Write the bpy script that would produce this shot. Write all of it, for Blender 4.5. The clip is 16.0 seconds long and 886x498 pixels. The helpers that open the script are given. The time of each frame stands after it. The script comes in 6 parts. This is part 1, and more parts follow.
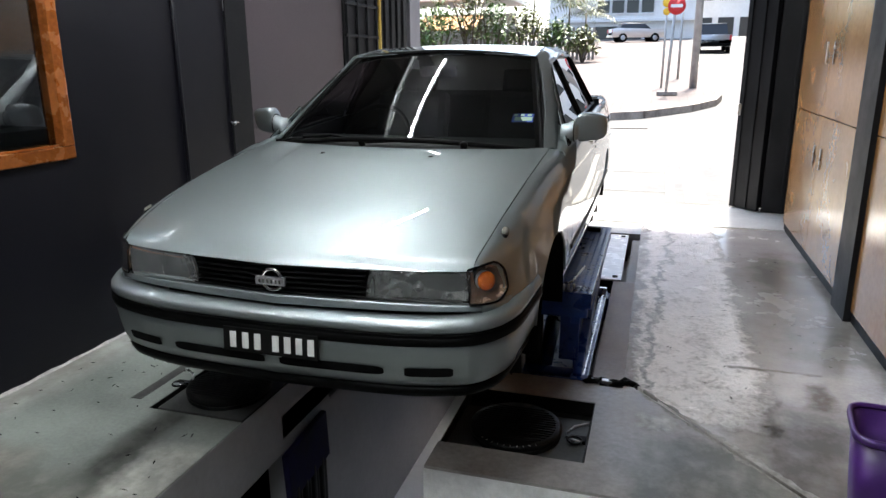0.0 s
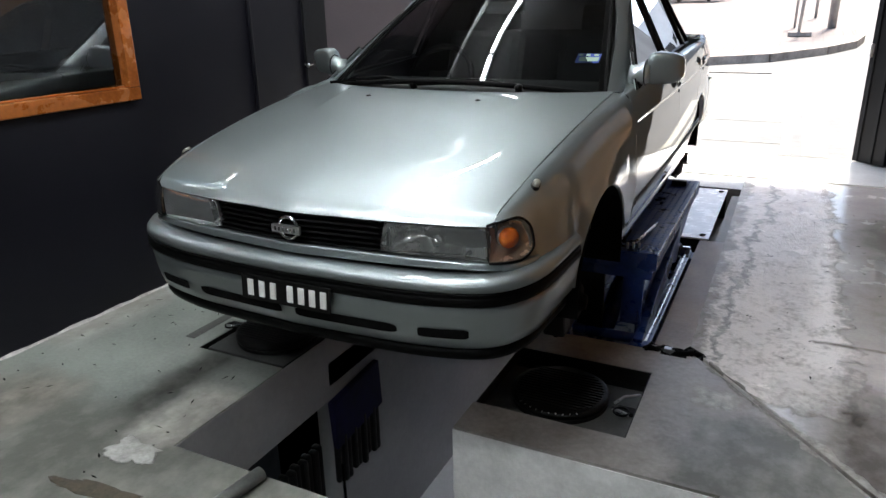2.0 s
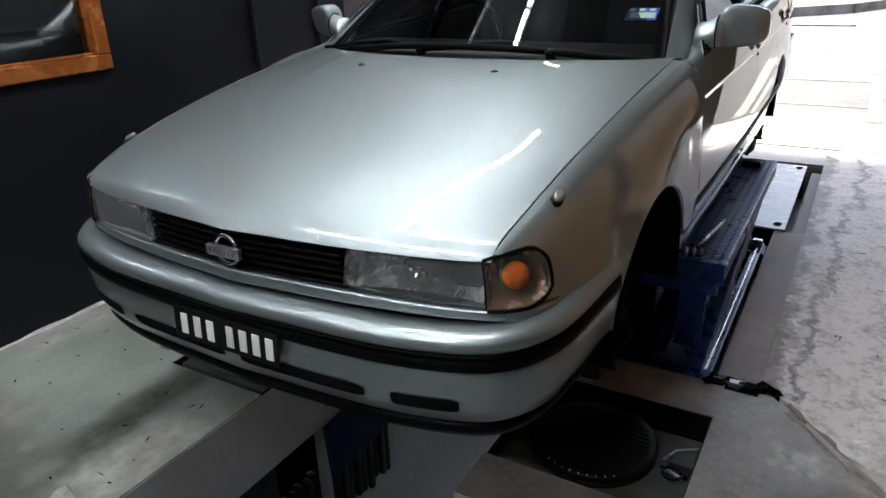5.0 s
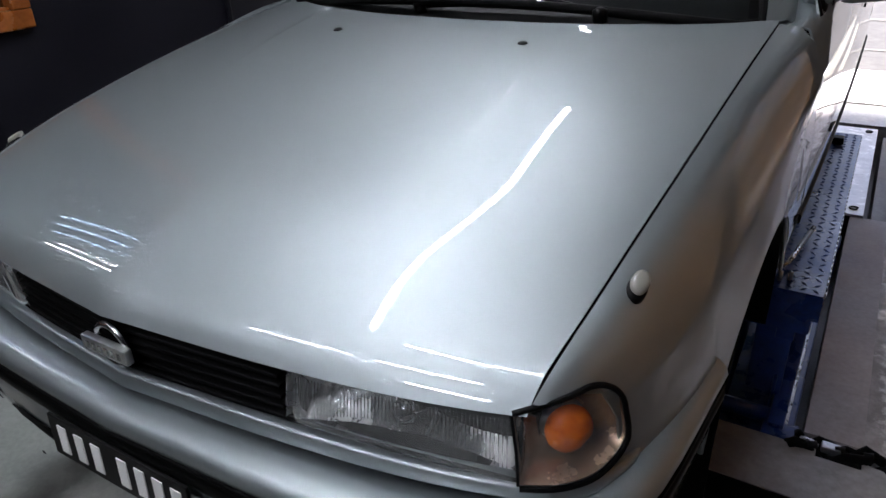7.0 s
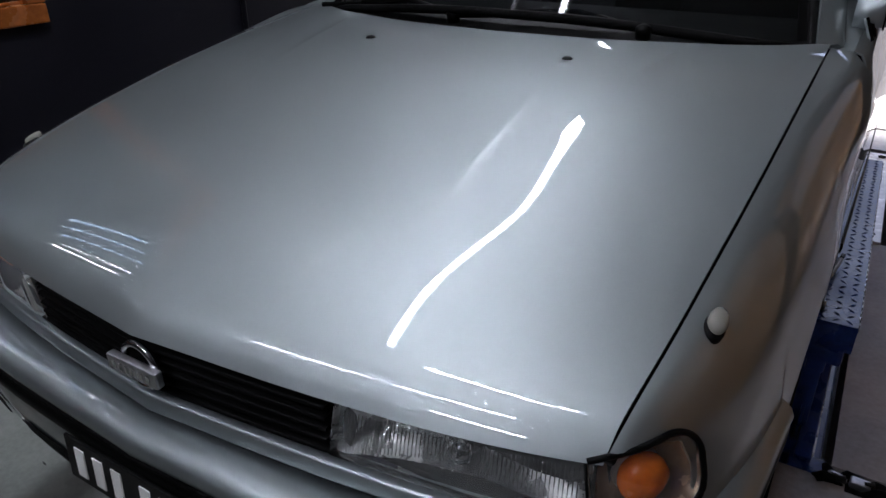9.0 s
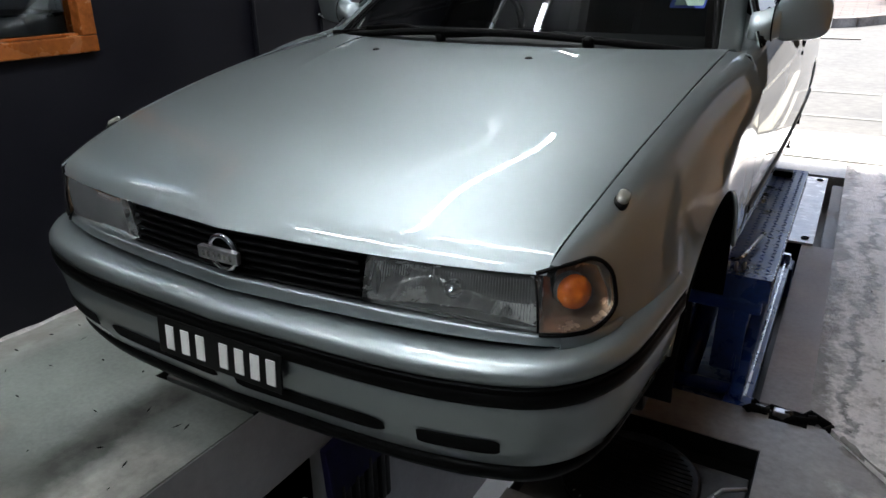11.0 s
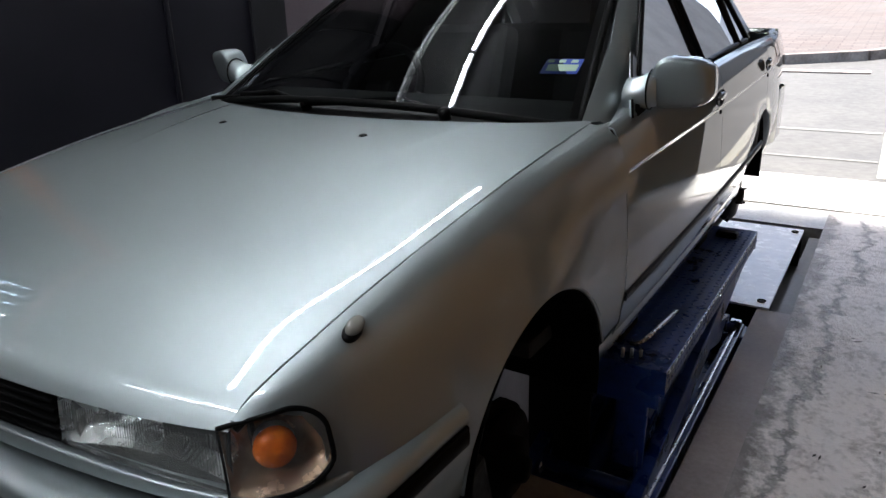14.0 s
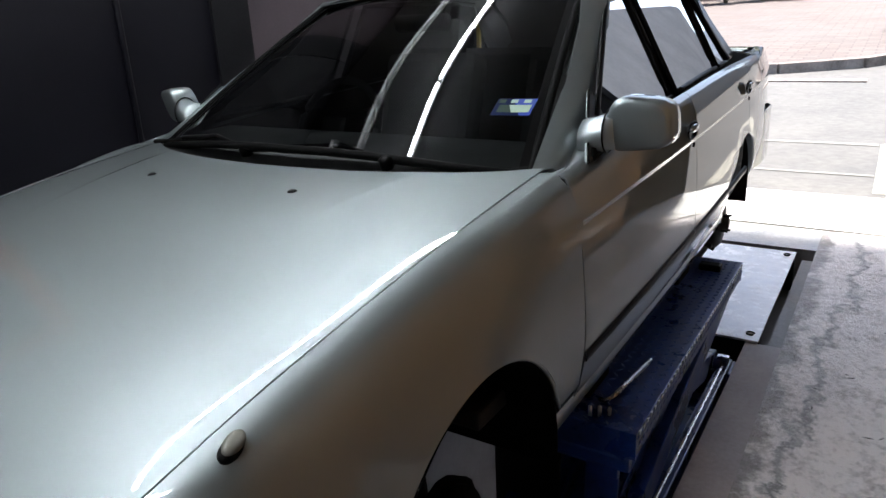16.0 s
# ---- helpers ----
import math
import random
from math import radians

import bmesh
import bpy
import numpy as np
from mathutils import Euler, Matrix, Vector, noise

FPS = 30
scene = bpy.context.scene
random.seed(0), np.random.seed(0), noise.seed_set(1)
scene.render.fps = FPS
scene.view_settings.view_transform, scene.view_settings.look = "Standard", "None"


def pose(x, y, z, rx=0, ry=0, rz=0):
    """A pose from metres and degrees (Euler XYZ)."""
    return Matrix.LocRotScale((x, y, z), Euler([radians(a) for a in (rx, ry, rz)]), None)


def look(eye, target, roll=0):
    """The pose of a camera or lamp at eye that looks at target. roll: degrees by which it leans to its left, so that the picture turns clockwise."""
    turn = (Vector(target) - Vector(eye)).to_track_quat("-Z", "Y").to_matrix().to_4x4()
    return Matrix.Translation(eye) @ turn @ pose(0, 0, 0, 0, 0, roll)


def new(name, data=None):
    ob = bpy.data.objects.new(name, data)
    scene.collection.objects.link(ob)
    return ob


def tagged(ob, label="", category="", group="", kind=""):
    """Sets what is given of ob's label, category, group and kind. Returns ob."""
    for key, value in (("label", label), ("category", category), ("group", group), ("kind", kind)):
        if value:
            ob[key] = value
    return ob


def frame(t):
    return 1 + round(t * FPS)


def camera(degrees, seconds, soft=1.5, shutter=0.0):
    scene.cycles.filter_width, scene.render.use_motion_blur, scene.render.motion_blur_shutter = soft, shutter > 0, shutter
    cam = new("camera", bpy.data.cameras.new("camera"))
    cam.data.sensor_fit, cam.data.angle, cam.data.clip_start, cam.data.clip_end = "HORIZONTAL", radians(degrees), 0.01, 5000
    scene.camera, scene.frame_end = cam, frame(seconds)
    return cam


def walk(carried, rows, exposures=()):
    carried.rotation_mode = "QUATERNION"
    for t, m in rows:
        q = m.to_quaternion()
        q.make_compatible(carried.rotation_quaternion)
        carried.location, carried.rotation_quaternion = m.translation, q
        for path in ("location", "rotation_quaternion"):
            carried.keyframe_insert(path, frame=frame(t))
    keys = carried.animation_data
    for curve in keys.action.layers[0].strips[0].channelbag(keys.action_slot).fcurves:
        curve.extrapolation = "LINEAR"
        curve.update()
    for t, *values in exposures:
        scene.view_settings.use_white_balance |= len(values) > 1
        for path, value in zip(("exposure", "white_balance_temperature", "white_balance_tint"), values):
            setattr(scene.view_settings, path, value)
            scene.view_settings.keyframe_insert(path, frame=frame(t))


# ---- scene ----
cam = camera(64.9, 16.0)
EXPOSURES = [(0, 2.13, 6500, 8), (3.5, 2.16, 6500, 8), (6, 1.93, 6400, 11), (7, 1.74, 6250, 17), (8, 1.3, 6150, 19), (9.2, 1.24, 6150, 18), (11.3, 1.93, 6400, 8), (12.5, 1.88, 6400, 9), (14, 1.69, 6350, 10), (16, 1.8, 6400, 10)]
PATH = [
    (0, (1.194, -1.972, 1.557), (0.634, -0.124, 1.035), -0.3),
    (0.5, (1.295, -1.911, 1.549), (0.597, -0.114, 1.016), -0.5),
    (1, (1.435, -1.87, 1.526), (0.722, -0.114, 0.888), 0.2),
    (1.5, (1.454, -1.82, 1.528), (0.673, -0.097, 0.878), -0.5),
    (2, (1.398, -1.705, 1.521), (0.559, -0.015, 0.859), -1.1),
    (2.5, (1.358, -1.618, 1.519), (0.524, 0.069, 0.841), -1.1),
    (3, (1.359, -1.54, 1.517), (0.435, 0.089, 0.816), -1.3),
    (3.5, (1.378, -1.388, 1.515), (0.361, 0.165, 0.77), -0.7),
    (3.7, (1.388, -1.323, 1.516), (0.373, 0.228, 0.765), -1.2),
    (5.8, (1.117, -0.878, 1.472), (0.188, 0.696, 0.66), -2.6),
    (6, (1.081, -0.798, 1.483), (0.157, 0.755, 0.626), -3.1),
    (6.5, (0.998, -0.598, 1.479), (0.005, 0.899, 0.6), -3.9),
    (7, (0.933, -0.494, 1.469), (-0.019, 1.001, 0.542), -2.8),
    (7.5, (0.825, -0.422, 1.456), (-0.025, 1.12, 0.508), -2.0),
    (8, (0.756, -0.399, 1.446), (-0.062, 1.129, 0.448), -1.3),
    (8.5, (0.749, -0.409, 1.46), (-0.091, 1.11, 0.466), -1.3),
    (9, (0.82, -0.485, 1.465), (-0.117, 1.031, 0.557), -0.6),
    (9.2, (0.856, -0.539, 1.468), (-0.133, 0.942, 0.558), -0.0),
    (11.3, (1.109, -0.961, 1.388), (0.207, 0.671, 0.663), -0.9),
    (11.5, (1.15, -0.975, 1.403), (0.284, 0.681, 0.689), -0.7),
    (12, (1.214, -0.961, 1.416), (0.334, 0.699, 0.73), -1.9),
    (12.5, (1.268, -0.895, 1.415), (0.383, 0.744, 0.686), -2.7),
    (13, (1.263, -0.73, 1.433), (0.384, 0.937, 0.764), -2.7),
    (13.5, (1.301, -0.592, 1.44), (0.439, 1.073, 0.744), -2.8),
    (14, (1.378, -0.444, 1.465), (0.356, 1.14, 0.797), -1.6),
    (14.5, (1.421, -0.374, 1.461), (0.365, 1.156, 0.724), -1.0),
    (15, (1.446, -0.351, 1.459), (0.374, 1.171, 0.727), -2.6),
    (15.5, (1.446, -0.325, 1.478), (0.369, 1.196, 0.752), -2.2),
    (16, (1.414, -0.21, 1.524), (0.378, 1.378, 0.887), -2.9),
]
walk(cam, [(t, look(eye, target, roll)) for t, eye, target, roll in PATH], EXPOSURES)


# ---- light ----
world = bpy.data.worlds.new("sky")
scene.world = world
world.use_nodes = True
wn = world.node_tree.nodes
sky = wn.new("ShaderNodeTexSky")
sky.sky_type = "NISHITA"
sky.sun_disc = False
sky.sun_elevation = radians(67)
sky.sun_rotation = radians(12)
sky.dust_density = 3.0
wn["Background"].inputs["Strength"].default_value = 0.15
world.node_tree.links.new(sky.outputs["Color"], wn["Background"].inputs["Color"])

sun_data = bpy.data.lights.new("sun", "SUN")
sun_data.energy = 5.0
sun_data.angle = radians(6.0)
sun_data.color = (1.0, 0.96, 0.9)
sun = new("sun", sun_data)
sun.matrix_basis = look((3, 36.5, 40), (0, 20, 0))


# ---- materials ----
def mat(name, color, rough=0.6, metal=0.0, spec=0.5):
    m = bpy.data.materials.new(name)
    m.use_nodes = True
    b = m.node_tree.nodes["Principled BSDF"]
    b.inputs["Base Color"].default_value = (*color, 1)
    b.inputs["Roughness"].default_value = rough
    b.inputs["Metallic"].default_value = metal
    b.inputs["Specular IOR Level"].default_value = spec
    return m


def node(m, kind, **values):
    n = m.node_tree.nodes.new(kind)
    for key, value in values.items():
        n.inputs[key.replace("_", " ")].default_value = value
    return n


def wire(m, a, out, b, inp):
    m.node_tree.links.new(a.outputs[out], b.inputs[inp])


def worn(name, dark, light, rough=(0.5, 0.8), scale=3.0, grain=60.0, bump=0.1, metal=0.0, depth=0.02, random=0.0, spec=0.5):
    """Two colours mixed by broad stains and fine grain, in metres of the object's own space."""
    m = mat(name, light, rough[1], metal, spec)
    b = m.node_tree.nodes["Principled BSDF"]
    co = node(m, "ShaderNodeTexCoord")
    big = node(m, "ShaderNodeTexNoise", Scale=scale, Detail=6.0, Roughness=0.62)
    fine = node(m, "ShaderNodeTexNoise", Scale=grain, Detail=4.0, Roughness=0.6)
    wire(m, co, "Object", big, "Vector")
    wire(m, co, "Object", fine, "Vector")
    add = node(m, "ShaderNodeMath")
    add.operation = "MULTIPLY_ADD"
    wire(m, fine, "Fac", add, 0)
    add.inputs[1].default_value = 0.35
    wire(m, big, "Fac", add, 2)
    ramp = node(m, "ShaderNodeValToRGB")
    ramp.color_ramp.elements[0].position, ramp.color_ramp.elements[1].position = 0.5, 0.85
    ramp.color_ramp.elements[0].color, ramp.color_ramp.elements[1].color = (*dark, 1), (*light, 1)
    wire(m, add, 0, ramp, "Fac")
    out = ramp
    if random:
        info = node(m, "ShaderNodeObjectInfo")
        hsv = node(m, "ShaderNodeHueSaturation")
        rng = node(m, "ShaderNodeMapRange", To_Min=1 - random, To_Max=1 + random)
        wire(m, info, "Random", rng, "Value")
        wire(m, rng, "Result", hsv, "Value")
        wire(m, ramp, "Color", hsv, "Color")
        out = hsv
    wire(m, out, "Color", b, "Base Color")
    rr = node(m, "ShaderNodeMapRange", From_Min=0.35, From_Max=0.7, To_Min=rough[0], To_Max=rough[1])
    wire(m, big, "Fac", rr, "Value")
    wire(m, rr, "Result", b, "Roughness")
    if bump:
        bp = node(m, "ShaderNodeBump", Strength=bump, Distance=depth)
        wire(m, add, 0, bp, "Height")
        wire(m, bp, "Normal", b, "Normal")
    return m


def glass(name, color, rough=0.0, ior=1.45, mixed=0.0):
    """Sheet glass: a tinted clear sheet with a mirror's gloss by Fresnel."""
    m = bpy.data.materials.new(name)
    m.use_nodes = True
    t = m.node_tree
    t.nodes.remove(t.nodes["Principled BSDF"])
    clear = node(m, "ShaderNodeBsdfTransparent", Color=(*color, 1))
    gloss = node(m, "ShaderNodeBsdfGlossy", Roughness=rough)
    fres = node(m, "ShaderNodeFresnel", IOR=ior)
    mix = node(m, "ShaderNodeMixShader")
    wire(m, fres, "Fac", mix, 0)
    wire(m, clear, "BSDF", mix, 1)
    wire(m, gloss, "BSDF", mix, 2)
    wire(m, mix, "Shader", t.nodes["Material Output"], "Surface")
    return m


def cloudy(name, low=0.06, high=0.15):
    """Aged clear plastic: mostly see-through, with some milky scatter."""
    m = glass(name, (0.86, 0.88, 0.88), 0.04, 1.5)
    t = m.node_tree
    out = t.nodes["Material Output"]
    first = out.inputs["Surface"].links[0].from_node
    milk = node(m, "ShaderNodeBsdfDiffuse", Color=(0.75, 0.77, 0.77, 1))
    co = node(m, "ShaderNodeTexCoord")
    spots = node(m, "ShaderNodeTexNoise", Scale=18.0, Detail=5.0)
    wire(m, co, "Object", spots, "Vector")
    rng = node(m, "ShaderNodeMapRange", From_Min=0.35, From_Max=0.7, To_Min=low, To_Max=high)
    wire(m, spots, "Fac", rng, "Value")
    mix = node(m, "ShaderNodeMixShader")
    wire(m, rng, "Result", mix, 0)
    wire(m, first, "Shader", mix, 1)
    wire(m, milk, "BSDF", mix, 2)
    wire(m, mix, "Shader", out, "Surface")
    return m


def emitter(name, color, strength):
    m = mat(name, color)
    b = m.node_tree.nodes["Principled BSDF"]
    b.inputs["Emission Color"].default_value = (*color, 1)
    b.inputs["Emission Strength"].default_value = strength
    return m


def car_paint(name, color):
    m = mat(name, color, 0.50, 0.95)
    b = m.node_tree.nodes["Principled BSDF"]
    b.inputs["Coat Weight"].default_value = 1.0
    b.inputs["Specular Tint"].default_value = (0.12, 0.12, 0.12, 1)
    b.inputs["Coat Roughness"].default_value = 0.03
    co = node(m, "ShaderNodeTexCoord")
    flake = node(m, "ShaderNodeTexVoronoi", Scale=2600.0)
    wire(m, co, "Object", flake, "Vector")
    haze = node(m, "ShaderNodeTexNoise", Scale=7.0, Detail=5.0)
    wire(m, co, "Object", haze, "Vector")
    hsv = node(m, "ShaderNodeHueSaturation", Color=(*color, 1))
    rng = node(m, "ShaderNodeMapRange", To_Min=0.9, To_Max=1.1)
    wire(m, flake, "Color", rng, "Value")
    wire(m, rng, "Result", hsv, "Value")
    wire(m, hsv, "Color", b, "Base Color")
    rr = node(m, "ShaderNodeMapRange", From_Min=0.3, From_Max=0.7, To_Min=0.006, To_Max=0.026)
    wire(m, haze, "Fac", rr, "Value")
    wire(m, rr, "Result", b, "Coat Roughness")
    return m


PAINT = car_paint("silver_green_paint", (0.288, 0.320, 0.328))
BLACK_TRIM = worn("black_trim_plastic", (0.001, 0.001, 0.001), (0.003, 0.003, 0.003), (0.4, 0.5), 9, 400, 0.03, depth=0.001, spec=0.06)
RUBBER = worn("rubber", (0.001, 0.001, 0.001), (0.003, 0.003, 0.003), (0.6, 0.8), 12, 200, 0.1, depth=0.002, spec=0.05)
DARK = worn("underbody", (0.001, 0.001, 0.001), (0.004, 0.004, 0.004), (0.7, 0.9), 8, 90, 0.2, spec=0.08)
CHROME = worn("chrome", (0.5, 0.5, 0.51), (0.72, 0.72, 0.73), (0.08, 0.2), 20, 200, 0.02, metal=1.0, depth=0.001)
SATIN = worn("satin_chrome", (0.42, 0.42, 0.43), (0.62, 0.62, 0.63), (0.3, 0.45), 30, 200, 0.02, metal=1.0, depth=0.001)
SCREEN = glass("windscreen_glass", (0.14, 0.155, 0.155), 0.0, 1.32)
TINTED = glass("tinted_glass", (0.03, 0.032, 0.032), 0.0, 1.10)
LENS = cloudy("cloudy_lens")
CLEAR = glass("clear_plastic", (0.9, 0.92, 0.92), 0.03, 1.45)
CORNER_LENS = cloudy("clear_corner_lens", 0.01, 0.04)
ORANGE_LENS = worn("orange_lens", (0.55, 0.09, 0.004), (0.82, 0.19, 0.012), (0.15, 0.3), 30, 200, 0.05, depth=0.002)
LAMP_BOWL = worn("lamp_reflector", (0.38, 0.38, 0.375), (0.90, 0.90, 0.89), (0.20, 0.38), 14, 150, 0.25, metal=1.0, depth=0.003)
# grey bowl with the orange bulb's reflection mixed into its colour
AMBER_BOWL = worn("amber_reflection_bowl", (0.26, 0.15, 0.08), (0.46, 0.33, 0.24), (0.16, 0.34), 16, 150, 0.02, metal=0.65, depth=0.001)
PLATE_BLACK = mat("plate_black", (0.004, 0.004, 0.004), 0.45, 0.0, 0.15)
PLATE_WHITE = mat("plate_white", (0.6, 0.6, 0.58), 0.5)
CABIN = worn("cabin_fabric", (0.006, 0.006, 0.0065), (0.016, 0.016, 0.016), (0.7, 0.9), 10, 200, 0.1)
CONCRETE = worn("worn_concrete", (0.17, 0.167, 0.16), (0.52, 0.51, 0.49), (0.25, 0.6), 2.4, 40, 0.12)
GREEN_FLOOR = worn("pale_painted_concrete", (0.115, 0.124, 0.113), (0.225, 0.240, 0.220), (0.3, 0.6), 1.7, 60, 0.06)
PIT_WHITE = worn("pit_white_paint", (0.80, 0.80, 0.80), (0.90, 0.90, 0.90), (0.4, 0.6), 1.5, 30, 0.05)
PIT_GREY = worn("pit_grey_paint", (0.30, 0.295, 0.30), (0.40, 0.395, 0.40), (0.4, 0.6), 1.5, 30, 0.05)
BLACK_STEEL = worn("black_greasy_steel", (0.001, 0.001, 0.001), (0.007, 0.0068, 0.0065), (0.4, 0.7), 9, 120, 0.15, metal=0.0, spec=0.2)
BLUE_STEEL = worn("blue_painted_steel", (0.004, 0.018, 0.088), (0.013, 0.048, 0.24), (0.22, 0.42), 6, 90, 0.06)
BARE_STEEL = worn("bare_steel", (0.3, 0.3, 0.31), (0.6, 0.6, 0.61), (0.2, 0.4), 14, 150, 0.05, metal=1.0)
NAVY_WALL = worn("dark_navy_wall_paint", (0.0029, 0.0028, 0.0050), (0.0055, 0.0053, 0.0090), (0.42, 0.6), 1.3, 90, 0.06, depth=0.004, spec=0.25)
MAUVE_WALL = worn("mauve_wall_paint", (0.052, 0.039, 0.047), (0.077, 0.058, 0.068), (0.5, 0.7), 1.6, 80, 0.06, depth=0.004)
BLACK_SHUTTER = worn("black_shutter_paint", (0.004, 0.004, 0.005), (0.010, 0.010, 0.012), (0.45, 0.65), 3, 90, 0.04, spec=0.15)
WOOD_FRAME = worn("varnished_orange_wood", (0.15, 0.042, 0.009), (0.29, 0.09, 0.02), (0.2, 0.4), 5, 60, 0.05, depth=0.004)
WOOD_PANEL = worn("orange_plywood", (0.23, 0.105, 0.032), (0.33, 0.17, 0.058), (0.15, 0.3), 1.2, 25, 0.02, depth=0.004)
CEILING_DARK = worn("ceiling_paint", (0.15, 0.15, 0.156), (0.20, 0.20, 0.207), (0.7, 0.9), 1.5, 60, 0.04)
DIM_TUBE = emitter("aged_tube_glow", (0.93, 0.97, 1.0), 0.9)
TUBE = emitter("tube_glow", (0.93, 0.97, 1.0), 44.0)
WHITE_METAL = mat("white_enamel", (0.75, 0.75, 0.75), 0.4)
ROAD = worn("road_asphalt", (0.036, 0.034, 0.033), (0.108, 0.103, 0.098), (0.7, 0.9), 0.9, 11, 0.4)
PAVER = worn("pink_brick_paving", (0.078, 0.058, 0.052), (0.118, 0.090, 0.081), (0.7, 0.9), 0.8, 18, 0.2)
paver_base = PAVER.node_tree.nodes["Principled BSDF"].inputs["Base Color"].links[0].from_node
bricks = node(PAVER, "ShaderNodeTexBrick", Color1=(1, 1, 1, 1), Color2=(0.72, 0.70, 0.69, 1), Mortar=(0.42, 0.38, 0.36, 1), Scale=1.0, Mortar_Size=0.012, Brick_Width=0.42, Row_Height=0.21)
wire(PAVER, node(PAVER, "ShaderNodeTexCoord"), "Object", bricks, "Vector")
paver_mix = node(PAVER, "ShaderNodeMixRGB", Fac=1.0)
paver_mix.blend_type = "MULTIPLY"
wire(PAVER, paver_base, "Color", paver_mix, 1)
wire(PAVER, bricks, "Color", paver_mix, 2)
wire(PAVER, paver_mix, "Color", PAVER.node_tree.nodes["Principled BSDF"], "Base Color")
KERB = worn("kerb_concrete", (0.13, 0.107, 0.092), (0.32, 0.28, 0.245), (0.7, 0.9), 3, 30, 0.3)


# ---- makers ----
def thing(name, at, label, category, group="", kind=""):
    ob = new(name)
    ob.location = at
    ob.empty_display_size = 0.1
    return tagged(ob, label, category, group, kind)


def put(name, me, m, parent=None, label="", smooth=True):
    ob = new(name, me)
    if m:
        me.materials.append(m)
    for p in me.polygons:
        p.use_smooth = smooth
    if parent:
        ob.parent = parent
        if parent.type == "EMPTY":
            ob.matrix_parent_inverse = Matrix.Translation(-parent.location)
    if label:
        ob["label"] = label
    return ob


def part(name, bm, m, parent=None, label="", smooth=False):
    me = bpy.data.meshes.new(name)
    bmesh.ops.recalc_face_normals(bm, faces=bm.faces)
    bm.to_mesh(me)
    bm.free()
    return put(name, me, m, parent, label, smooth)


def raw(name, verts, faces, m, parent=None, label="", smooth=True):
    me = bpy.data.meshes.new(name)
    me.from_pydata([tuple(v) for v in verts], [], faces)
    me.update()
    return put(name, me, m, parent, label, smooth)


def box_bm(size, at=(0, 0, 0), bevel=0.004, turn=(0, 0, 0), bm=None):
    own = bmesh.new()
    bmesh.ops.create_cube(own, size=1.0)
    bmesh.ops.scale(own, vec=size, verts=own.verts)
    if bevel:
        bmesh.ops.bevel(own, geom=own.edges[:], offset=min(bevel, 0.4 * min(size)), segments=2, affect="EDGES", profile=0.6)
    bmesh.ops.transform(own, matrix=pose(*at, *turn), verts=own.verts)
    if bm is None:
        return own
    me = bpy.data.meshes.new("tmp")
    own.to_mesh(me)
    own.free()
    bm.from_mesh(me)
    bpy.data.meshes.remove(me)
    return bm


def box(name, size, at, m, parent=None, bevel=0.004, turn=(0, 0, 0), label=""):
    return part(name, box_bm(size, at, bevel, turn), m, parent, label)


def rings(sections, closed=True, caps=True):
    """Verts and faces of a skin over sections of equal length."""
    n = len(sections[0])
    verts = [p for s in sections for p in s]
    faces = []
    for i in range(len(sections) - 1):
        for j in range(n if closed else n - 1):
            k = (j + 1) % n
            faces.append((i * n + j, i * n + k, (i + 1) * n + k, (i + 1) * n + j))
    if caps and closed:
        faces.append(tuple(range(n))[::-1])
        faces.append(tuple((len(sections) - 1) * n + j for j in range(n)))
    return verts, faces


def tube(name, pts, r, m, parent=None, seg=10, label="", radii=None):
    pts = [Vector(p) for p in pts]
    secs = []
    ref = Vector((0.13, 0.21, 0.97))
    for i, p in enumerate(pts):
        d = (pts[min(i + 1, len(pts) - 1)] - pts[max(i - 1, 0)]).normalized()
        a = d.cross(ref if abs(d.dot(ref)) < 0.95 else Vector((1, 0, 0))).normalized()
        b = d.cross(a)
        rr = radii[i] if radii else r
        secs.append([p + rr * (math.cos(t) * a + math.sin(t) * b) for t in np.linspace(0, 2 * math.pi, seg, endpoint=False)])
    return raw(name, *rings(secs), m, parent, label)


def lathe(name, at, axis, prof, m, parent=None, seg=32, label=""):
    """Turned shape: prof of (radius, way along the axis)."""
    axis = Vector(axis).normalized()
    a = axis.cross(Vector((0.3, 0.2, 1)) if abs(axis.z) < 0.9 else Vector((1, 0, 0))).normalized()
    b = axis.cross(a)
    secs = [[Vector(at) + axis * h + r * (math.cos(t) * a + math.sin(t) * b) for t in np.linspace(0, 2 * math.pi, seg, endpoint=False)] for r, h in prof]
    return raw(name, *rings(secs), m, parent, label)


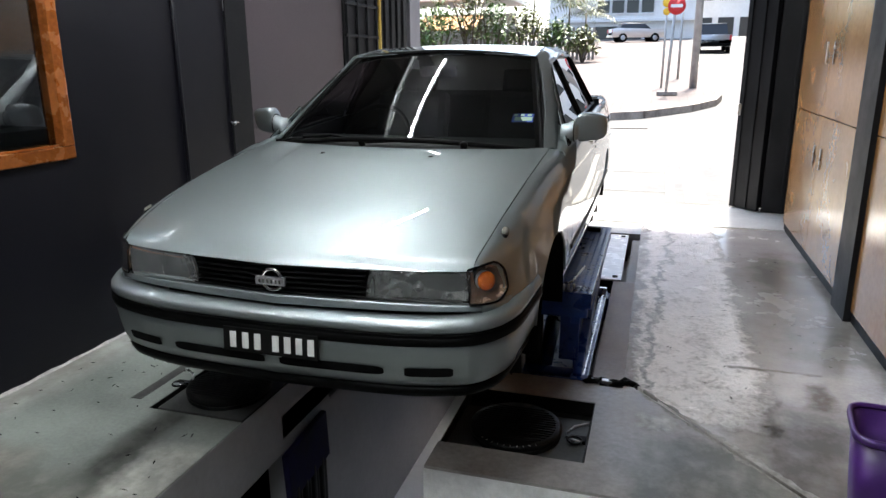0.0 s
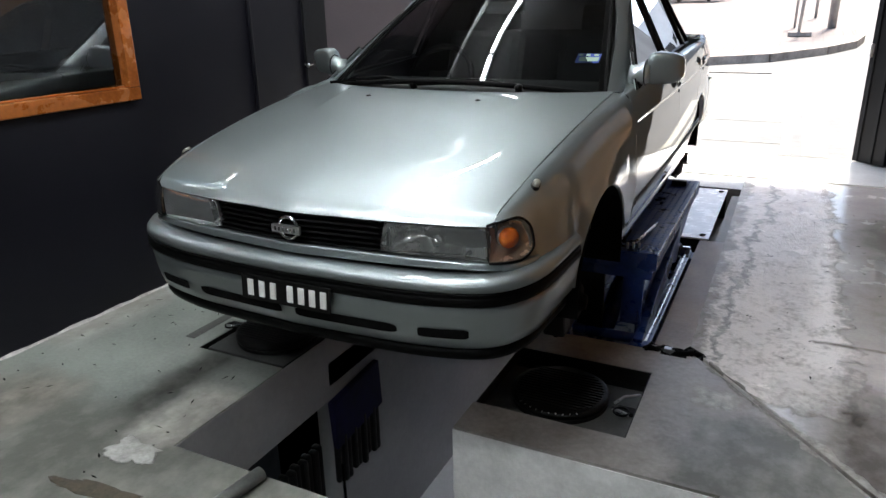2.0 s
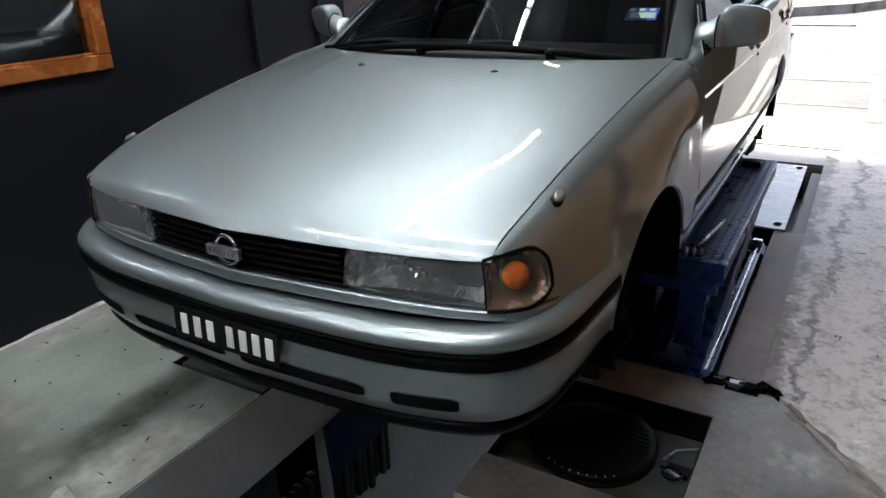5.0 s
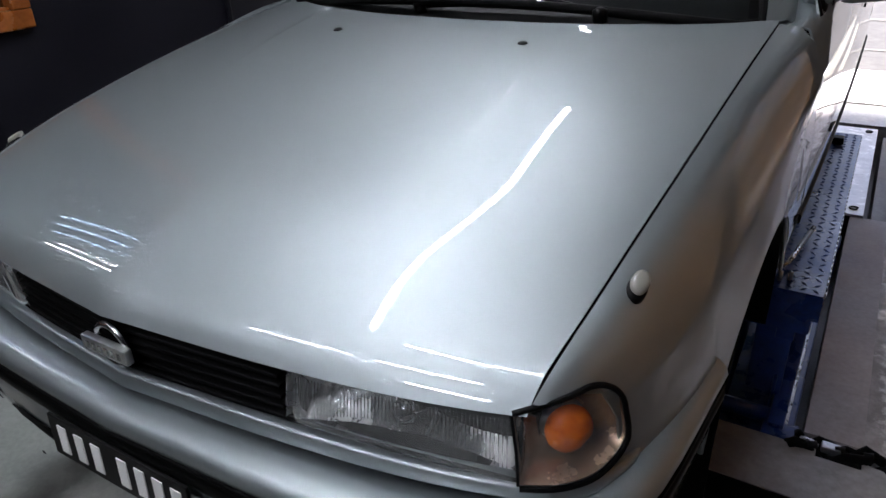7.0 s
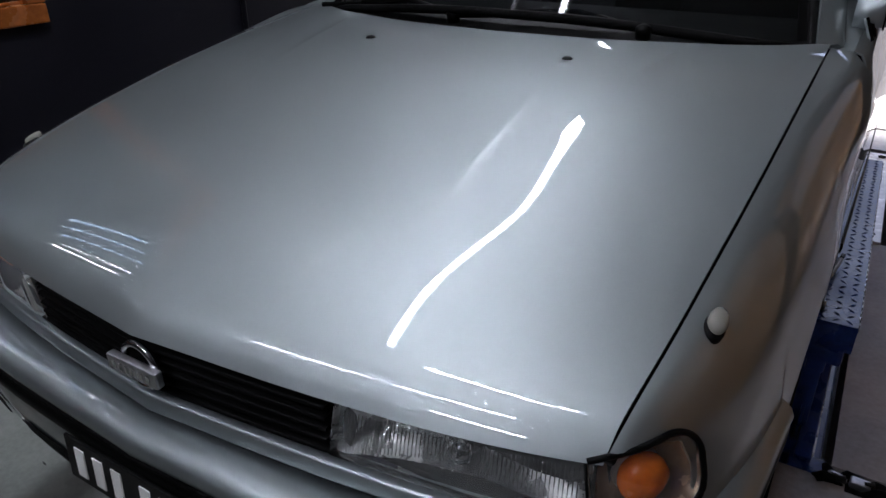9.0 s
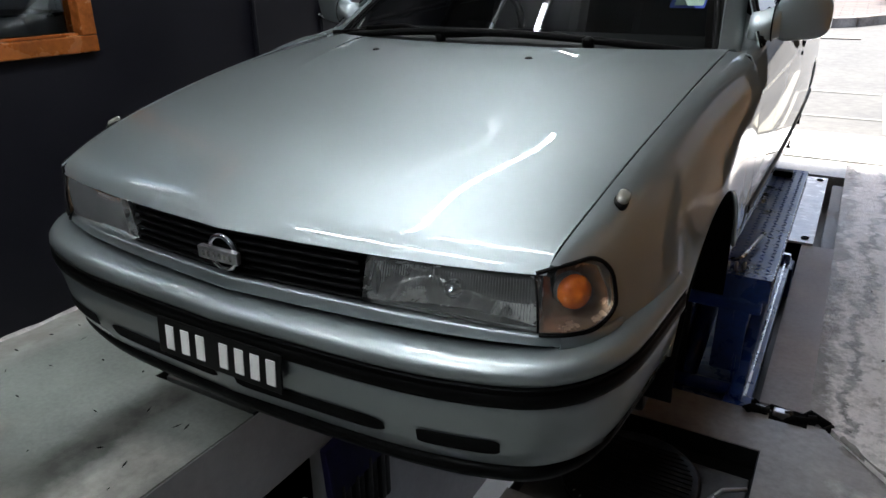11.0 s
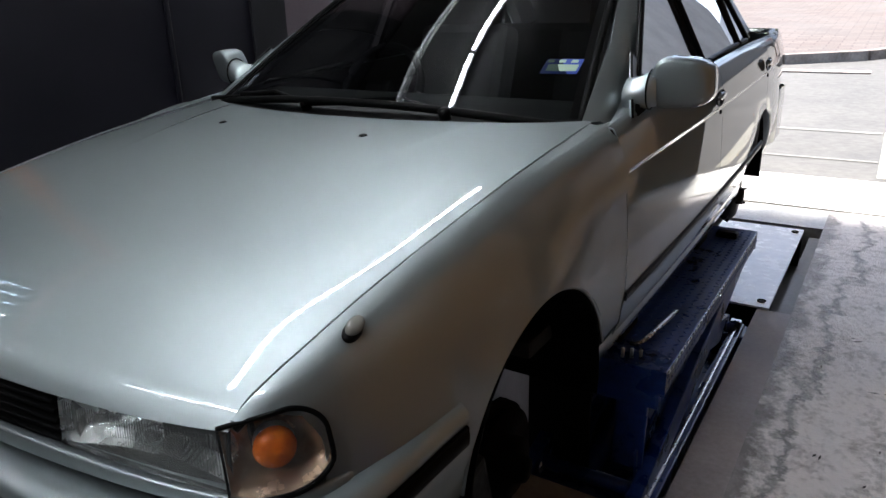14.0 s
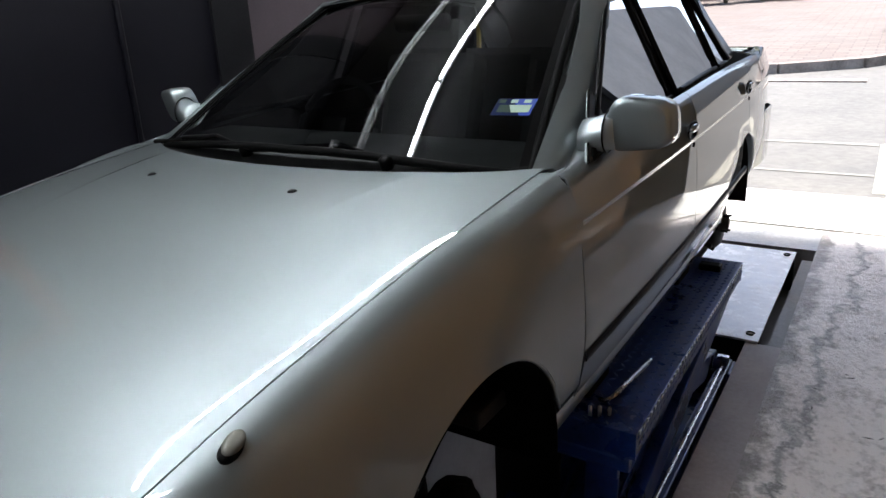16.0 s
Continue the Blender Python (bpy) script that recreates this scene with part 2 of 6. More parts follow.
def sheet(name, P, m, parent=None, thick=0.003, label="", flip=False):
    """A skin over a grid of points, with a back and a rim of its own, so that the edges stay crisp."""
    P = np.asarray(P, float)
    n, k = P.shape[:2]
    idx = np.arange(n * k).reshape(n, k)
    quads = np.stack([idx[:-1, :-1], idx[:-1, 1:], idx[1:, 1:], idx[1:, :-1]], -1).reshape(-1, 4)
    if flip:
        quads = quads[:, ::-1]
    verts = P.reshape(-1, 3)
    if thick:
        du, dv = np.gradient(P, axis=0), np.gradient(P, axis=1)
        nrm = np.cross(dv, du)
        nrm /= np.linalg.norm(nrm, axis=2, keepdims=True) + 1e-12
        B = (P - (-nrm if flip else nrm) * thick).reshape(-1, 3)
        edge = np.concatenate([idx[0, :], idx[1:, -1], idx[-1, -2::-1], idx[-2::-1, 0]])
        N, E = n * k, len(edge)
        rim_a, rim_b = verts[edge], B[edge]
        faces = quads.tolist() + (quads[:, ::-1] + N).tolist()
        for i in range(E - 1):
            f = (2 * N + i, 2 * N + i + 1, 2 * N + E + i + 1, 2 * N + E + i)
            faces.append(f if flip else f[::-1])
        verts = np.concatenate([verts, B, rim_a, rim_b])
    else:
        faces = quads.tolist()
    return raw(name, verts.tolist(), faces, m, parent, label)


def slab(name, outline, z0, z1, m, parent=None, label="", bevel=0.0):
    """An upright prism over a plan outline."""
    bm = bmesh.new()
    lo = [bm.verts.new((x, y, z0)) for x, y in outline]
    hi = [bm.verts.new((x, y, z1)) for x, y in outline]
    bm.faces.new(hi)
    bm.faces.new(lo[::-1])
    for i in range(len(lo)):
        j = (i + 1) % len(lo)
        bm.faces.new((lo[i], lo[j], hi[j], hi[i]))
    if bevel:
        bmesh.ops.bevel(bm, geom=bm.edges[:], offset=bevel, segments=2, affect="EDGES")
    return part(name, bm, m, parent, label)


def ip(x, xs, ys):
    """Smooth (monotone cubic) interpolation."""
    xs, ys = np.asarray(xs, float), np.asarray(ys, float)
    h = np.diff(xs)
    d = np.diff(ys) / h
    g = np.zeros(len(xs))
    g[0], g[-1] = d[0], d[-1]
    for i in range(1, len(xs) - 1):
        if d[i - 1] * d[i] > 0:
            w1, w2 = 2 * h[i] + h[i - 1], h[i] + 2 * h[i - 1]
            g[i] = (w1 + w2) / (w1 / d[i - 1] + w2 / d[i])
    x = float(min(max(x, xs[0]), xs[-1]))
    i = int(min(max(np.searchsorted(xs, x) - 1, 0), len(h) - 1))
    t = (x - xs[i]) / h[i]
    return float(ys[i] * (1 + 2 * t) * (1 - t) ** 2 + g[i] * h[i] * t * (1 - t) ** 2 + ys[i + 1] * t * t * (3 - 2 * t) + g[i + 1] * h[i] * t * t * (t - 1))


def spline(xs, ys):
    """A natural cubic spline through a few stations, as a function."""
    xs, ys = np.asarray(xs, float), np.asarray(ys, float)
    n, h = len(xs), np.diff(xs)
    a, r = np.eye(n), np.zeros(n)
    for i in range(1, n - 1):
        a[i, i - 1:i + 2] = h[i - 1], 2 * (h[i - 1] + h[i]), h[i]
        r[i] = 6 * ((ys[i + 1] - ys[i]) / h[i] - (ys[i] - ys[i - 1]) / h[i - 1])
    c = np.linalg.solve(a, r)

    def at(x):
        x = float(min(max(x, xs[0]), xs[-1]))
        i = int(min(max(np.searchsorted(xs, x) - 1, 0), n - 2))
        p, q = xs[i + 1] - x, x - xs[i]
        return float((c[i] * p ** 3 + c[i + 1] * q ** 3) / (6 * h[i]) + (ys[i] / h[i] - c[i] * h[i] / 6) * p + (ys[i + 1] / h[i] - c[i + 1] * h[i] / 6) * q)
    return at


# ---- the shell of the workshop ----
WALL_L, WALL_R, FRONT, BACK, TOP = -1.735, 2.56, 6.0, -4.2, 3.3
PIT_L, PIT_R, PIT_F, POCKET_R, POCKET_B = -0.485, 0.405, -0.185, 1.36, 0.356


def floor_piece(name, x0, x1, y0, y1, m, top=0.0, thick=0.3):
    ob = slab(name, [(x0, y0), (x1, y0), (x1, y1), (x0, y1)], top - thick, top, m)
    return tagged(ob, "worn grey concrete workshop floor with stains", "floor", kind="structure")


def patched(base, name, patches):
    """A copy of a floor paint in which ragged patches are peeled, soaked or tinted to other colours.

    A patch: (x0, x1, y0, y1), soft edge, ragged edge, two colours, grain size, share of the first colour, relief."""
    m = base.copy()
    m.name = name
    b = m.node_tree.nodes["Principled BSDF"]
    last = b.inputs["Base Color"].links[0].from_node
    normal = b.inputs["Normal"].links[0].from_node
    co = node(m, "ShaderNodeTexCoord")
    rough = node(m, "ShaderNodeTexNoise", Scale=4.5, Detail=9.0, Roughness=0.72)
    wire(m, co, "Object", rough, "Vector")
    long = node(m, "ShaderNodeMapping", Scale=(1.0, 0.8, 1.0))
    wire(m, co, "Object", long, "Vector")
    for (x0, x1, y0, y1), soft, rag, dark, light, grain, share, relief in patches:
        off = node(m, "ShaderNodeVectorMath")
        off.operation = "MULTIPLY_ADD"
        wire(m, rough, "Color", off, 0)
        off.inputs[1].default_value = (rag, rag, 0)
        wire(m, co, "Object", off, 2)
        sep = node(m, "ShaderNodeSeparateXYZ")
        wire(m, off, 0, sep, "Vector")
        mask = None
        for socket, lo, hi in (("X", x0, x1), ("Y", y0, y1)):
            lo, hi = lo + rag / 2, hi + rag / 2
            for edge, out in ((lo, soft), (hi, -soft)):
                step = node(m, "ShaderNodeMapRange", From_Min=edge - out, From_Max=edge + out)
                wire(m, sep, socket, step, "Value")
                if mask is None:
                    mask = step
                    continue
                both = node(m, "ShaderNodeMath")
                both.operation = "MULTIPLY"
                wire(m, mask, 0, both, 0)
                wire(m, step, 0, both, 1)
                mask = both
        crumb = node(m, "ShaderNodeTexNoise", Scale=grain, Detail=7.0, Roughness=0.66)
        wire(m, long, "Vector", crumb, "Vector")
        broad = node(m, "ShaderNodeTexNoise", Scale=grain / 5, Detail=4.0, Roughness=0.6)
        wire(m, co, "Object", broad, "Vector")
        both = node(m, "ShaderNodeMixRGB", Fac=0.45)
        wire(m, crumb, "Fac", both, 1)
        wire(m, broad, "Fac", both, 2)
        ramp = node(m, "ShaderNodeValToRGB")
        ramp.color_ramp.elements[0].position, ramp.color_ramp.elements[1].position = 0.29 + 0.3 * share, 0.46 + 0.3 * share
        ramp.color_ramp.elements[0].color, ramp.color_ramp.elements[1].color = (*dark, 1), (*light, 1)
        wire(m, both, "Color", ramp, "Fac")
        mix = node(m, "ShaderNodeMixRGB")
        wire(m, mask, 0, mix, 0)
        wire(m, last, "Color", mix, 1)
        wire(m, ramp, "Color", mix, 2)
        last = mix
        if relief:
            hgt = node(m, "ShaderNodeMath")
            hgt.operation = "MULTIPLY"
            wire(m, crumb, "Fac", hgt, 0)
            wire(m, mask, 0, hgt, 1)
            bp = node(m, "ShaderNodeBump", Strength=relief, Distance=0.02)
            wire(m, hgt, 0, bp, "Height")
            wire(m, normal, "Normal", bp, "Normal")
            normal = bp
    wire(m, last, "Color", b, "Base Color")
    wire(m, normal, "Normal", b, "Normal")
    return m


# threshold strip: part of its sunlit brightness is put into this pale colour
APRON = worn("sunlit_pale_concrete", (0.56, 0.55, 0.53), (0.76, 0.75, 0.73), (0.5, 0.8), 2.0, 40, 0.1)
GREY = (0.34, 0.33, 0.32)
RIGHT_BASE = worn("smooth_sealed_concrete", (0.37, 0.342, 0.332), (0.61, 0.568, 0.552), (0.14, 0.32), 1.6, 50, 0.06, spec=0.8)
RIGHT_FLOOR = patched(RIGHT_BASE, "peeled_and_glare_tinted_concrete", [
    # peeled screed; its near-white also paints the glare of backlight on the crumbs
    ((0.9, 1.78, 1.02, 5.3), 0.025, 0.5, (0.45, 0.41, 0.395), (0.97, 0.92, 0.905), 34.0, 0.20, 1.0),
    ((0.8, 1.19, 1.0, 5.5), 0.03, 0.5, (0.262, 0.244, 0.236), (0.43, 0.40, 0.39), 20.0, 0.5, 0.1),
    ((1.235, 1.268, 1.3, 2.4), 0.012, 0.38, (0.27, 0.265, 0.26), (0.5, 0.49, 0.48), 30.0, 0.5, 0.3),
    ((1.285, 1.32, 2.3, 3.7), 0.014, 0.38, (0.27, 0.265, 0.26), (0.5, 0.49, 0.48), 30.0, 0.5, 0.3),
    ((1.35, 1.39, 3.6, 4.9), 0.016, 0.38, (0.27, 0.265, 0.26), (0.5, 0.49, 0.48), 30.0, 0.5, 0.3),
    ((1.64, 2.10, 1.675, 1.70), 0.01, 0.07, (0.16, 0.13, 0.10), GREY, 24.0, 0.5, 0.2),
    ((1.97, 2.09, 1.28, 1.56), 0.03, 0.2, (0.17, 0.14, 0.12), GREY, 18.0, 0.5, 0.2),
    # brown-grey stain, painted darker still where the entrance light falls off
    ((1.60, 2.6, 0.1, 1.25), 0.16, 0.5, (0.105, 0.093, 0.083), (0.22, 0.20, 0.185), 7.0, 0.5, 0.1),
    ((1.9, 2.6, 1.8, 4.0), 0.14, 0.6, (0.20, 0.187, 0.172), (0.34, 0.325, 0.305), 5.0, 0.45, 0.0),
    ((2.0, 2.3, 2.4, 3.0), 0.1, 0.3, (0.26, 0.235, 0.215), (0.36, 0.34, 0.325), 9.0, 0.5, 0.0),
])
FRONT_BASE = worn("grey_front_concrete", (0.17, 0.155, 0.146), (0.36, 0.335, 0.318), (0.3, 0.6), 2.4, 40, 0.12)
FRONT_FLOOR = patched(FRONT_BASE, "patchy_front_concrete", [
    ((1.20, 1.75, 0.34, 0.84), 0.05, 0.34, (0.10, 0.097, 0.085), (0.215, 0.21, 0.19), 9.0, 0.55, 0.15),
    ((1.22, 1.36, 0.90, 1.03), 0.02, 0.2, (0.22, 0.215, 0.205), (0.52, 0.505, 0.49), 22.0, 0.4, 0.4),
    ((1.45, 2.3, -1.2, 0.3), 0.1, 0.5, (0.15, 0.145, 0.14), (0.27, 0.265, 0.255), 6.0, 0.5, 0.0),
])
LEFT_FLOOR = patched(GREEN_FLOOR, "stained_pale_painted_concrete", [
    ((-1.9, 1.4, -4.3, -0.06), 0.10, 0.45, (0.095, 0.096, 0.084), (0.205, 0.204, 0.182), 7.0, 0.5, 0.1),
    ((-0.90, -0.74, -0.10, 0.46), 0.04, 0.14, (0.058, 0.059, 0.052), (0.125, 0.125, 0.113), 12.0, 0.5, 0.0),
    ((-1.50, -1.18, -0.45, -0.02), 0.08, 0.35, (0.11, 0.10, 0.085), (0.24, 0.225, 0.195), 10.0, 0.5, 0.1),
    ((-0.72, -0.48, -0.19, 0.2), 0.04, 0.16, (0.27, 0.262, 0.235), (0.43, 0.415, 0.38), 14.0, 0.4, 0.1),
    ((-1.80, -1.55, 0.2, 1.6), 0.06, 0.16, (0.20, 0.19, 0.17), (0.34, 0.34, 0.32), 8.0, 0.5, 0.1),
])
DARK_GREY = worn("dark_grey_floor", (0.02, 0.02, 0.02), (0.07, 0.068, 0.065), (0.3, 0.6), 4, 60, 0.1)
SCREED = worn("smooth_grey_screed", (0.21, 0.182, 0.175), (0.37, 0.327, 0.316), (0.5, 0.8), 2.6, 50, 0.08)
WHITE_LIP = worn("flaking_white_paint", (0.62, 0.62, 0.61), (0.86, 0.86, 0.85), (0.5, 0.8), 7, 60, 0.2)

# floor pieces round the pit, the turntable recesses and the lift recesses
SLOT_A, SLOT_B = (1.19, 1.30), (2.56, -0.36)
floor_piece("floor_left", WALL_L, -0.98, PIT_F, FRONT, LEFT_FLOOR)
floor_piece("floor_front", WALL_L, POCKET_R, BACK, PIT_F, LEFT_FLOOR)
gap = Vector((SLOT_B[1] - SLOT_A[1], -(SLOT_B[0] - SLOT_A[0]))).normalized() * 0.012
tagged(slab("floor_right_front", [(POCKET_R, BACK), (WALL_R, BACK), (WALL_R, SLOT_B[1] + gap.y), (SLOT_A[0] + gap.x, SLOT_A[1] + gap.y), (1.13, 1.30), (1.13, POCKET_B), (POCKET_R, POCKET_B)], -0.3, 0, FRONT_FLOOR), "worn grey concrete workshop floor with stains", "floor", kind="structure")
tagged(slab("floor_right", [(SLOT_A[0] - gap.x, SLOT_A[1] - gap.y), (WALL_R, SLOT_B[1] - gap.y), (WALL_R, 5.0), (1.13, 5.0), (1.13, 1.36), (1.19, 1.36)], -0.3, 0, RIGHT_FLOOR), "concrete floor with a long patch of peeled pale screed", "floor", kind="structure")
side_ = gap * 3.5
tagged(slab("cable_slot", [(SLOT_A[0] - side_.x, SLOT_A[1] - side_.y), (SLOT_A[0] + side_.x, SLOT_A[1] + side_.y), (SLOT_B[0] + side_.x, SLOT_B[1] + side_.y), (SLOT_B[0] - side_.x, SLOT_B[1] - side_.y)][::-1], -0.15, -0.045, DARK_GREY), "narrow cable slot cut in the concrete floor", "slot", kind="structure")
floor_piece("floor_right_side", 0.977, 1.13, 1.36, 3.02, SCREED)
floor_piece("floor_right_curb", 1.015, 1.13, 0.55, 1.27, FRONT_FLOOR)
floor_piece("floor_turntable_front", PIT_R, 1.13, POCKET_B, 0.55, FRONT_FLOOR)
floor_piece("floor_turntable_back", PIT_R, 1.015, 1.08, 1.30, FRONT_FLOOR)
floor_piece("floor_threshold", -0.98, WALL_R, 5.0, FRONT, APRON, 0.012)
floor_piece("floor_threshold_inner", -0.98, 1.13, 4.53, 5.0, CONCRETE)
floor_piece("floor_left_front", -0.98, PIT_L, PIT_F, 0.45, LEFT_FLOOR)
floor_piece("floor_left_back", -0.98, PIT_L, 1.08, 1.30, LEFT_FLOOR)
floor_piece("recess_floor_right", PIT_R, 1.13, 1.30, 4.53, DARK_GREY, -0.22, 0.1)
floor_piece("recess_floor_left", -0.98, PIT_L, 1.30, 4.53, DARK_GREY, -0.22, 0.1)
floor_piece("recess_ledge_right", 1.066, 1.13, 3.02, 4.40, worn("brown_dirty_concrete", (0.06, 0.052, 0.044), (0.17, 0.155, 0.14), (0.5, 0.8), 5, 50, 0.2), -0.03, 0.18)
floor_piece("turntable_recess_right", PIT_R, 1.015, 0.55, 1.08, BLACK_STEEL, -0.075, 0.1)
floor_piece("turntable_recess_left", -0.98, PIT_L, 0.45, 1.08, BLACK_STEEL, -0.075, 0.1)


def liner(name, x0, x1, y0, y1):
    """Black painted sides of a turntable recess."""
    o = thing(name, ((x0 + x1) / 2, (y0 + y1) / 2, -0.075), "black painted steel lining of the turntable recess", "recess", kind="structure")
    for size, at in (((x1 - x0, 0.004, 0.070), ((x0 + x1) / 2, y0 + 0.002, -0.038)), ((x1 - x0, 0.004, 0.070), ((x0 + x1) / 2, y1 - 0.002, -0.038)), ((0.004, y1 - y0 - 0.009, 0.070), (x0 + 0.002, (y0 + y1) / 2, -0.038)), ((0.004, y1 - y0 - 0.009, 0.070), (x1 - 0.002, (y0 + y1) / 2, -0.038))):
        box("side_plate", size, at, BLACK_STEEL, o, 0)


liner("recess_lining_right", PIT_R + 0.006, 1.015, 0.55, 1.08)
liner("recess_lining_left", -0.98, PIT_L - 0.006, 0.45, 1.08)


def wall(name, x0, x1, y0, y1, z0, z1, m, label):
    return tagged(slab(name, [(x0, y0), (x1, y0), (x1, y1), (x0, y1)], z0, z1, m), label, "wall", kind="structure")


pl = "grey painted side wall of the service pit"
for name, y0, y1, z0, z1 in (("pit_wall_left_near", PIT_F, 0.13, -1.7, -0.301), ("pit_wall_left_top", 0.13, 0.82, -0.345, -0.301), ("pit_wall_left_foot", 0.13, 0.82, -1.7, -1.02), ("pit_wall_left_far", 0.82, 4.53, -1.7, -0.301)):
    wall(name, PIT_L - 0.12, PIT_L, y0, y1, z0, z1, PIT_GREY, pl)
wall("pit_niche_back", PIT_L - 0.5, PIT_L - 0.45, 0.1, 0.86, -1.05, -0.301, BLACK_STEEL, "black back of the pit's tool niche")
wall("pit_rail_slot", PIT_L - 0.01, PIT_L + 0.003, 0.78, 3.6, -0.27, -0.145, BLACK_STEEL, "dark rail slot in the pit wall")
wall("pit_wall_right", PIT_R, PIT_R + 0.12, POCKET_B + 0.12, 4.53, -1.7, -0.301, PIT_WHITE, "white painted side wall of the service pit")
wall("pit_wall_far", PIT_L, PIT_R, 4.53, 4.65, -1.7, -0.301, PIT_WHITE, "white painted end wall of the service pit")
wall("pit_wall_near", PIT_L, POCKET_R, PIT_F - 0.12, PIT_F, -1.7, -0.301, PIT_GREY, "grey painted near wall of the service pit")
wall("pit_wall_pocket", PIT_R, POCKET_R, POCKET_B, POCKET_B + 0.12, -1.7, -0.301, WHITE_LIP, "white painted face below the turntable")
wall("pit_wall_pocket_side", POCKET_R, POCKET_R + 0.12, PIT_F, POCKET_B, -1.7, -0.301, PIT_WHITE, "white painted pit pocket side")
wall("pit_lip_white", PIT_R - 0.003, POCKET_R, POCKET_B - 0.004, POCKET_B - 0.0005, -0.3, -0.012, WHITE_LIP, "white painted face below the turntable")
wall("pit_face_left", PIT_L - 0.001, PIT_L + 0.003, PIT_F, 1.30, -0.3, -0.006, PIT_GREY, pl)
floor_piece("pit_floor", PIT_L - 0.1, POCKET_R, PIT_F - 0.1, 4.6, PIT_WHITE, -1.6, 0.1)

WIN_Y0, WIN_Y1, WIN_Z0, WIN_Z1 = -1.2, 0.91, 1.14, 2.26
wl = "dark navy painted workshop wall"
wall("wall_west_low", WALL_L - 0.15, WALL_L, BACK, 4.44, 0, WIN_Z0 - 0.07, NAVY_WALL, wl)
wall("wall_west_high", WALL_L - 0.15, WALL_L, BACK, 2.70, WIN_Z1 + 0.07, TOP, NAVY_WALL, wl)
wall("wall_west_near", WALL_L - 0.15, WALL_L, BACK, WIN_Y0 - 0.07, WIN_Z0 - 0.07, WIN_Z1 + 0.07, NAVY_WALL, wl)
wall("wall_west_mid", WALL_L - 0.15, WALL_L, WIN_Y1 + 0.065, 2.70, WIN_Z0 - 0.07, WIN_Z1 + 0.07, NAVY_WALL, wl)
wall("wall_west_mauve", WALL_L - 0.15, WALL_L - 0.01, 2.70, 4.44, WIN_Z0 - 0.07, TOP, MAUVE_WALL, "dull mauve painted workshop wall")
wall("wall_west_mauve_low", WALL_L - 0.01, WALL_L + 0.004, 2.72, 4.43, 0.004, WIN_Z0 - 0.075, MAUVE_WALL, "dull mauve painted workshop wall")
wall("wall_east", WALL_R, WALL_R + 0.15, BACK, FRONT, 0, TOP, NAVY_WALL, wl)
wall("wall_south", WALL_L - 0.15, WALL_R + 0.15, BACK - 0.15, BACK, 0, TOP, NAVY_WALL, wl)
wall("wall_north_lintel", WALL_L - 0.15, WALL_R + 0.15, FRONT, FRONT + 0.2, 3.25, TOP + 0.5, NAVY_WALL, "dark lintel over the workshop entrance")
ceil = slab("ceiling", [(WALL_L - 0.15, BACK), (WALL_R + 0.15, BACK), (WALL_R + 0.15, FRONT + 0.2), (WALL_L - 0.15, FRONT + 0.2)], TOP, TOP + 0.15, CEILING_DARK)
tagged(ceil, "plain dark-painted workshop ceiling", "ceiling", kind="structure")


def tube_light(at, length, along, radius, glow):
    t = thing("ceiling_tube_light", at, "white fluorescent tube batten on the ceiling", "ceiling lamp", "ceiling tubes")
    turn = (0, 0, 0) if along == "y" else (0, 0, 90)
    x, y, z = at
    box("batten", (0.06, length, 0.05), (x, y, z + 0.04), WHITE_METAL, t, 0.004, turn)
    d = Vector((0, length / 2 - 0.015, 0)) if along == "y" else Vector((length / 2 - 0.015, 0, 0))
    tube("lamp_tube", [Vector(at) - d, Vector(at) + d], radius, glow, t, 12)
    return t


# three bright tubes in a row over the car, two aged ones beside them, cross tubes towards the front
for y in (0.465, 1.565, 2.665):
    tube_light((-0.53, y, TOP - 0.08), 1.08, "y", 0.018, TUBE)
for x, y, length in ((-1.06, 2.46, 2.0), (-1.34, 0.82, 1.5)):
    tube_light((x, y, TOP - 0.08), length, "y", 0.011, DIM_TUBE)
for x, y, length, radius in ((0.26, -0.2, 1.08, 0.018), (0.1, -1.7, 1.1, 0.023), (-1.12, -1.7, 1.1, 0.015), (0.4, -3.1, 1.2, 0.032)):
    tube_light((x, y, TOP - 0.08), length, "x", radius, TUBE)


# ---- the car ----
car = thing("sedan_car", (0, 2.1, 0.3), "silver-green older saloon car raised on a scissor lift, front wheels off", "car")

CREAM = mat("cream_lens", (0.155, 0.15, 0.13), 0.12)


def hood_x(y):
    return ip(y, (0.06, 0.30, 0.70, 1.30), (0.664, 0.691, 0.713, 0.728))


HOOD_Z = spline((0.06, 0.094, 0.2, 0.3, 0.5, 0.8, 1.3), (0.900, 0.921, 0.965, 0.996, 1.043, 1.096, 1.158))


def hood_z(y):
    return HOOD_Z(y)


half_width = spline((0.05, 0.12, 0.2, 0.3, 0.444, 0.7, 1.1, 2.0, 3.0, 3.8, 4.3), (0.69, 0.722, 0.758, 0.790, 0.815, 0.832, 0.842, 0.862, 0.868, 0.845, 0.79))


def nose_y(x):
    return ip(abs(x), (0, 0.34, 0.67, 0.72), (-0.008, 0.024, 0.094, 0.125))


def screen_base_y(x):
    return ip(abs(x), (0, 0.45, 0.62, 0.715), (1.135, 1.175, 1.215, 1.29))


def hood_rear_y(x):
    return ip(abs(x), (0, 0.24, 0.45, 0.62, 0.715), (1.088, 1.104, 1.155, 1.233, 1.310))


AXLE, AXLE_Z, ARCH = 0.81, 0.53, 0.345
REAR_AXLE, REAR_Z = 3.24, 0.60


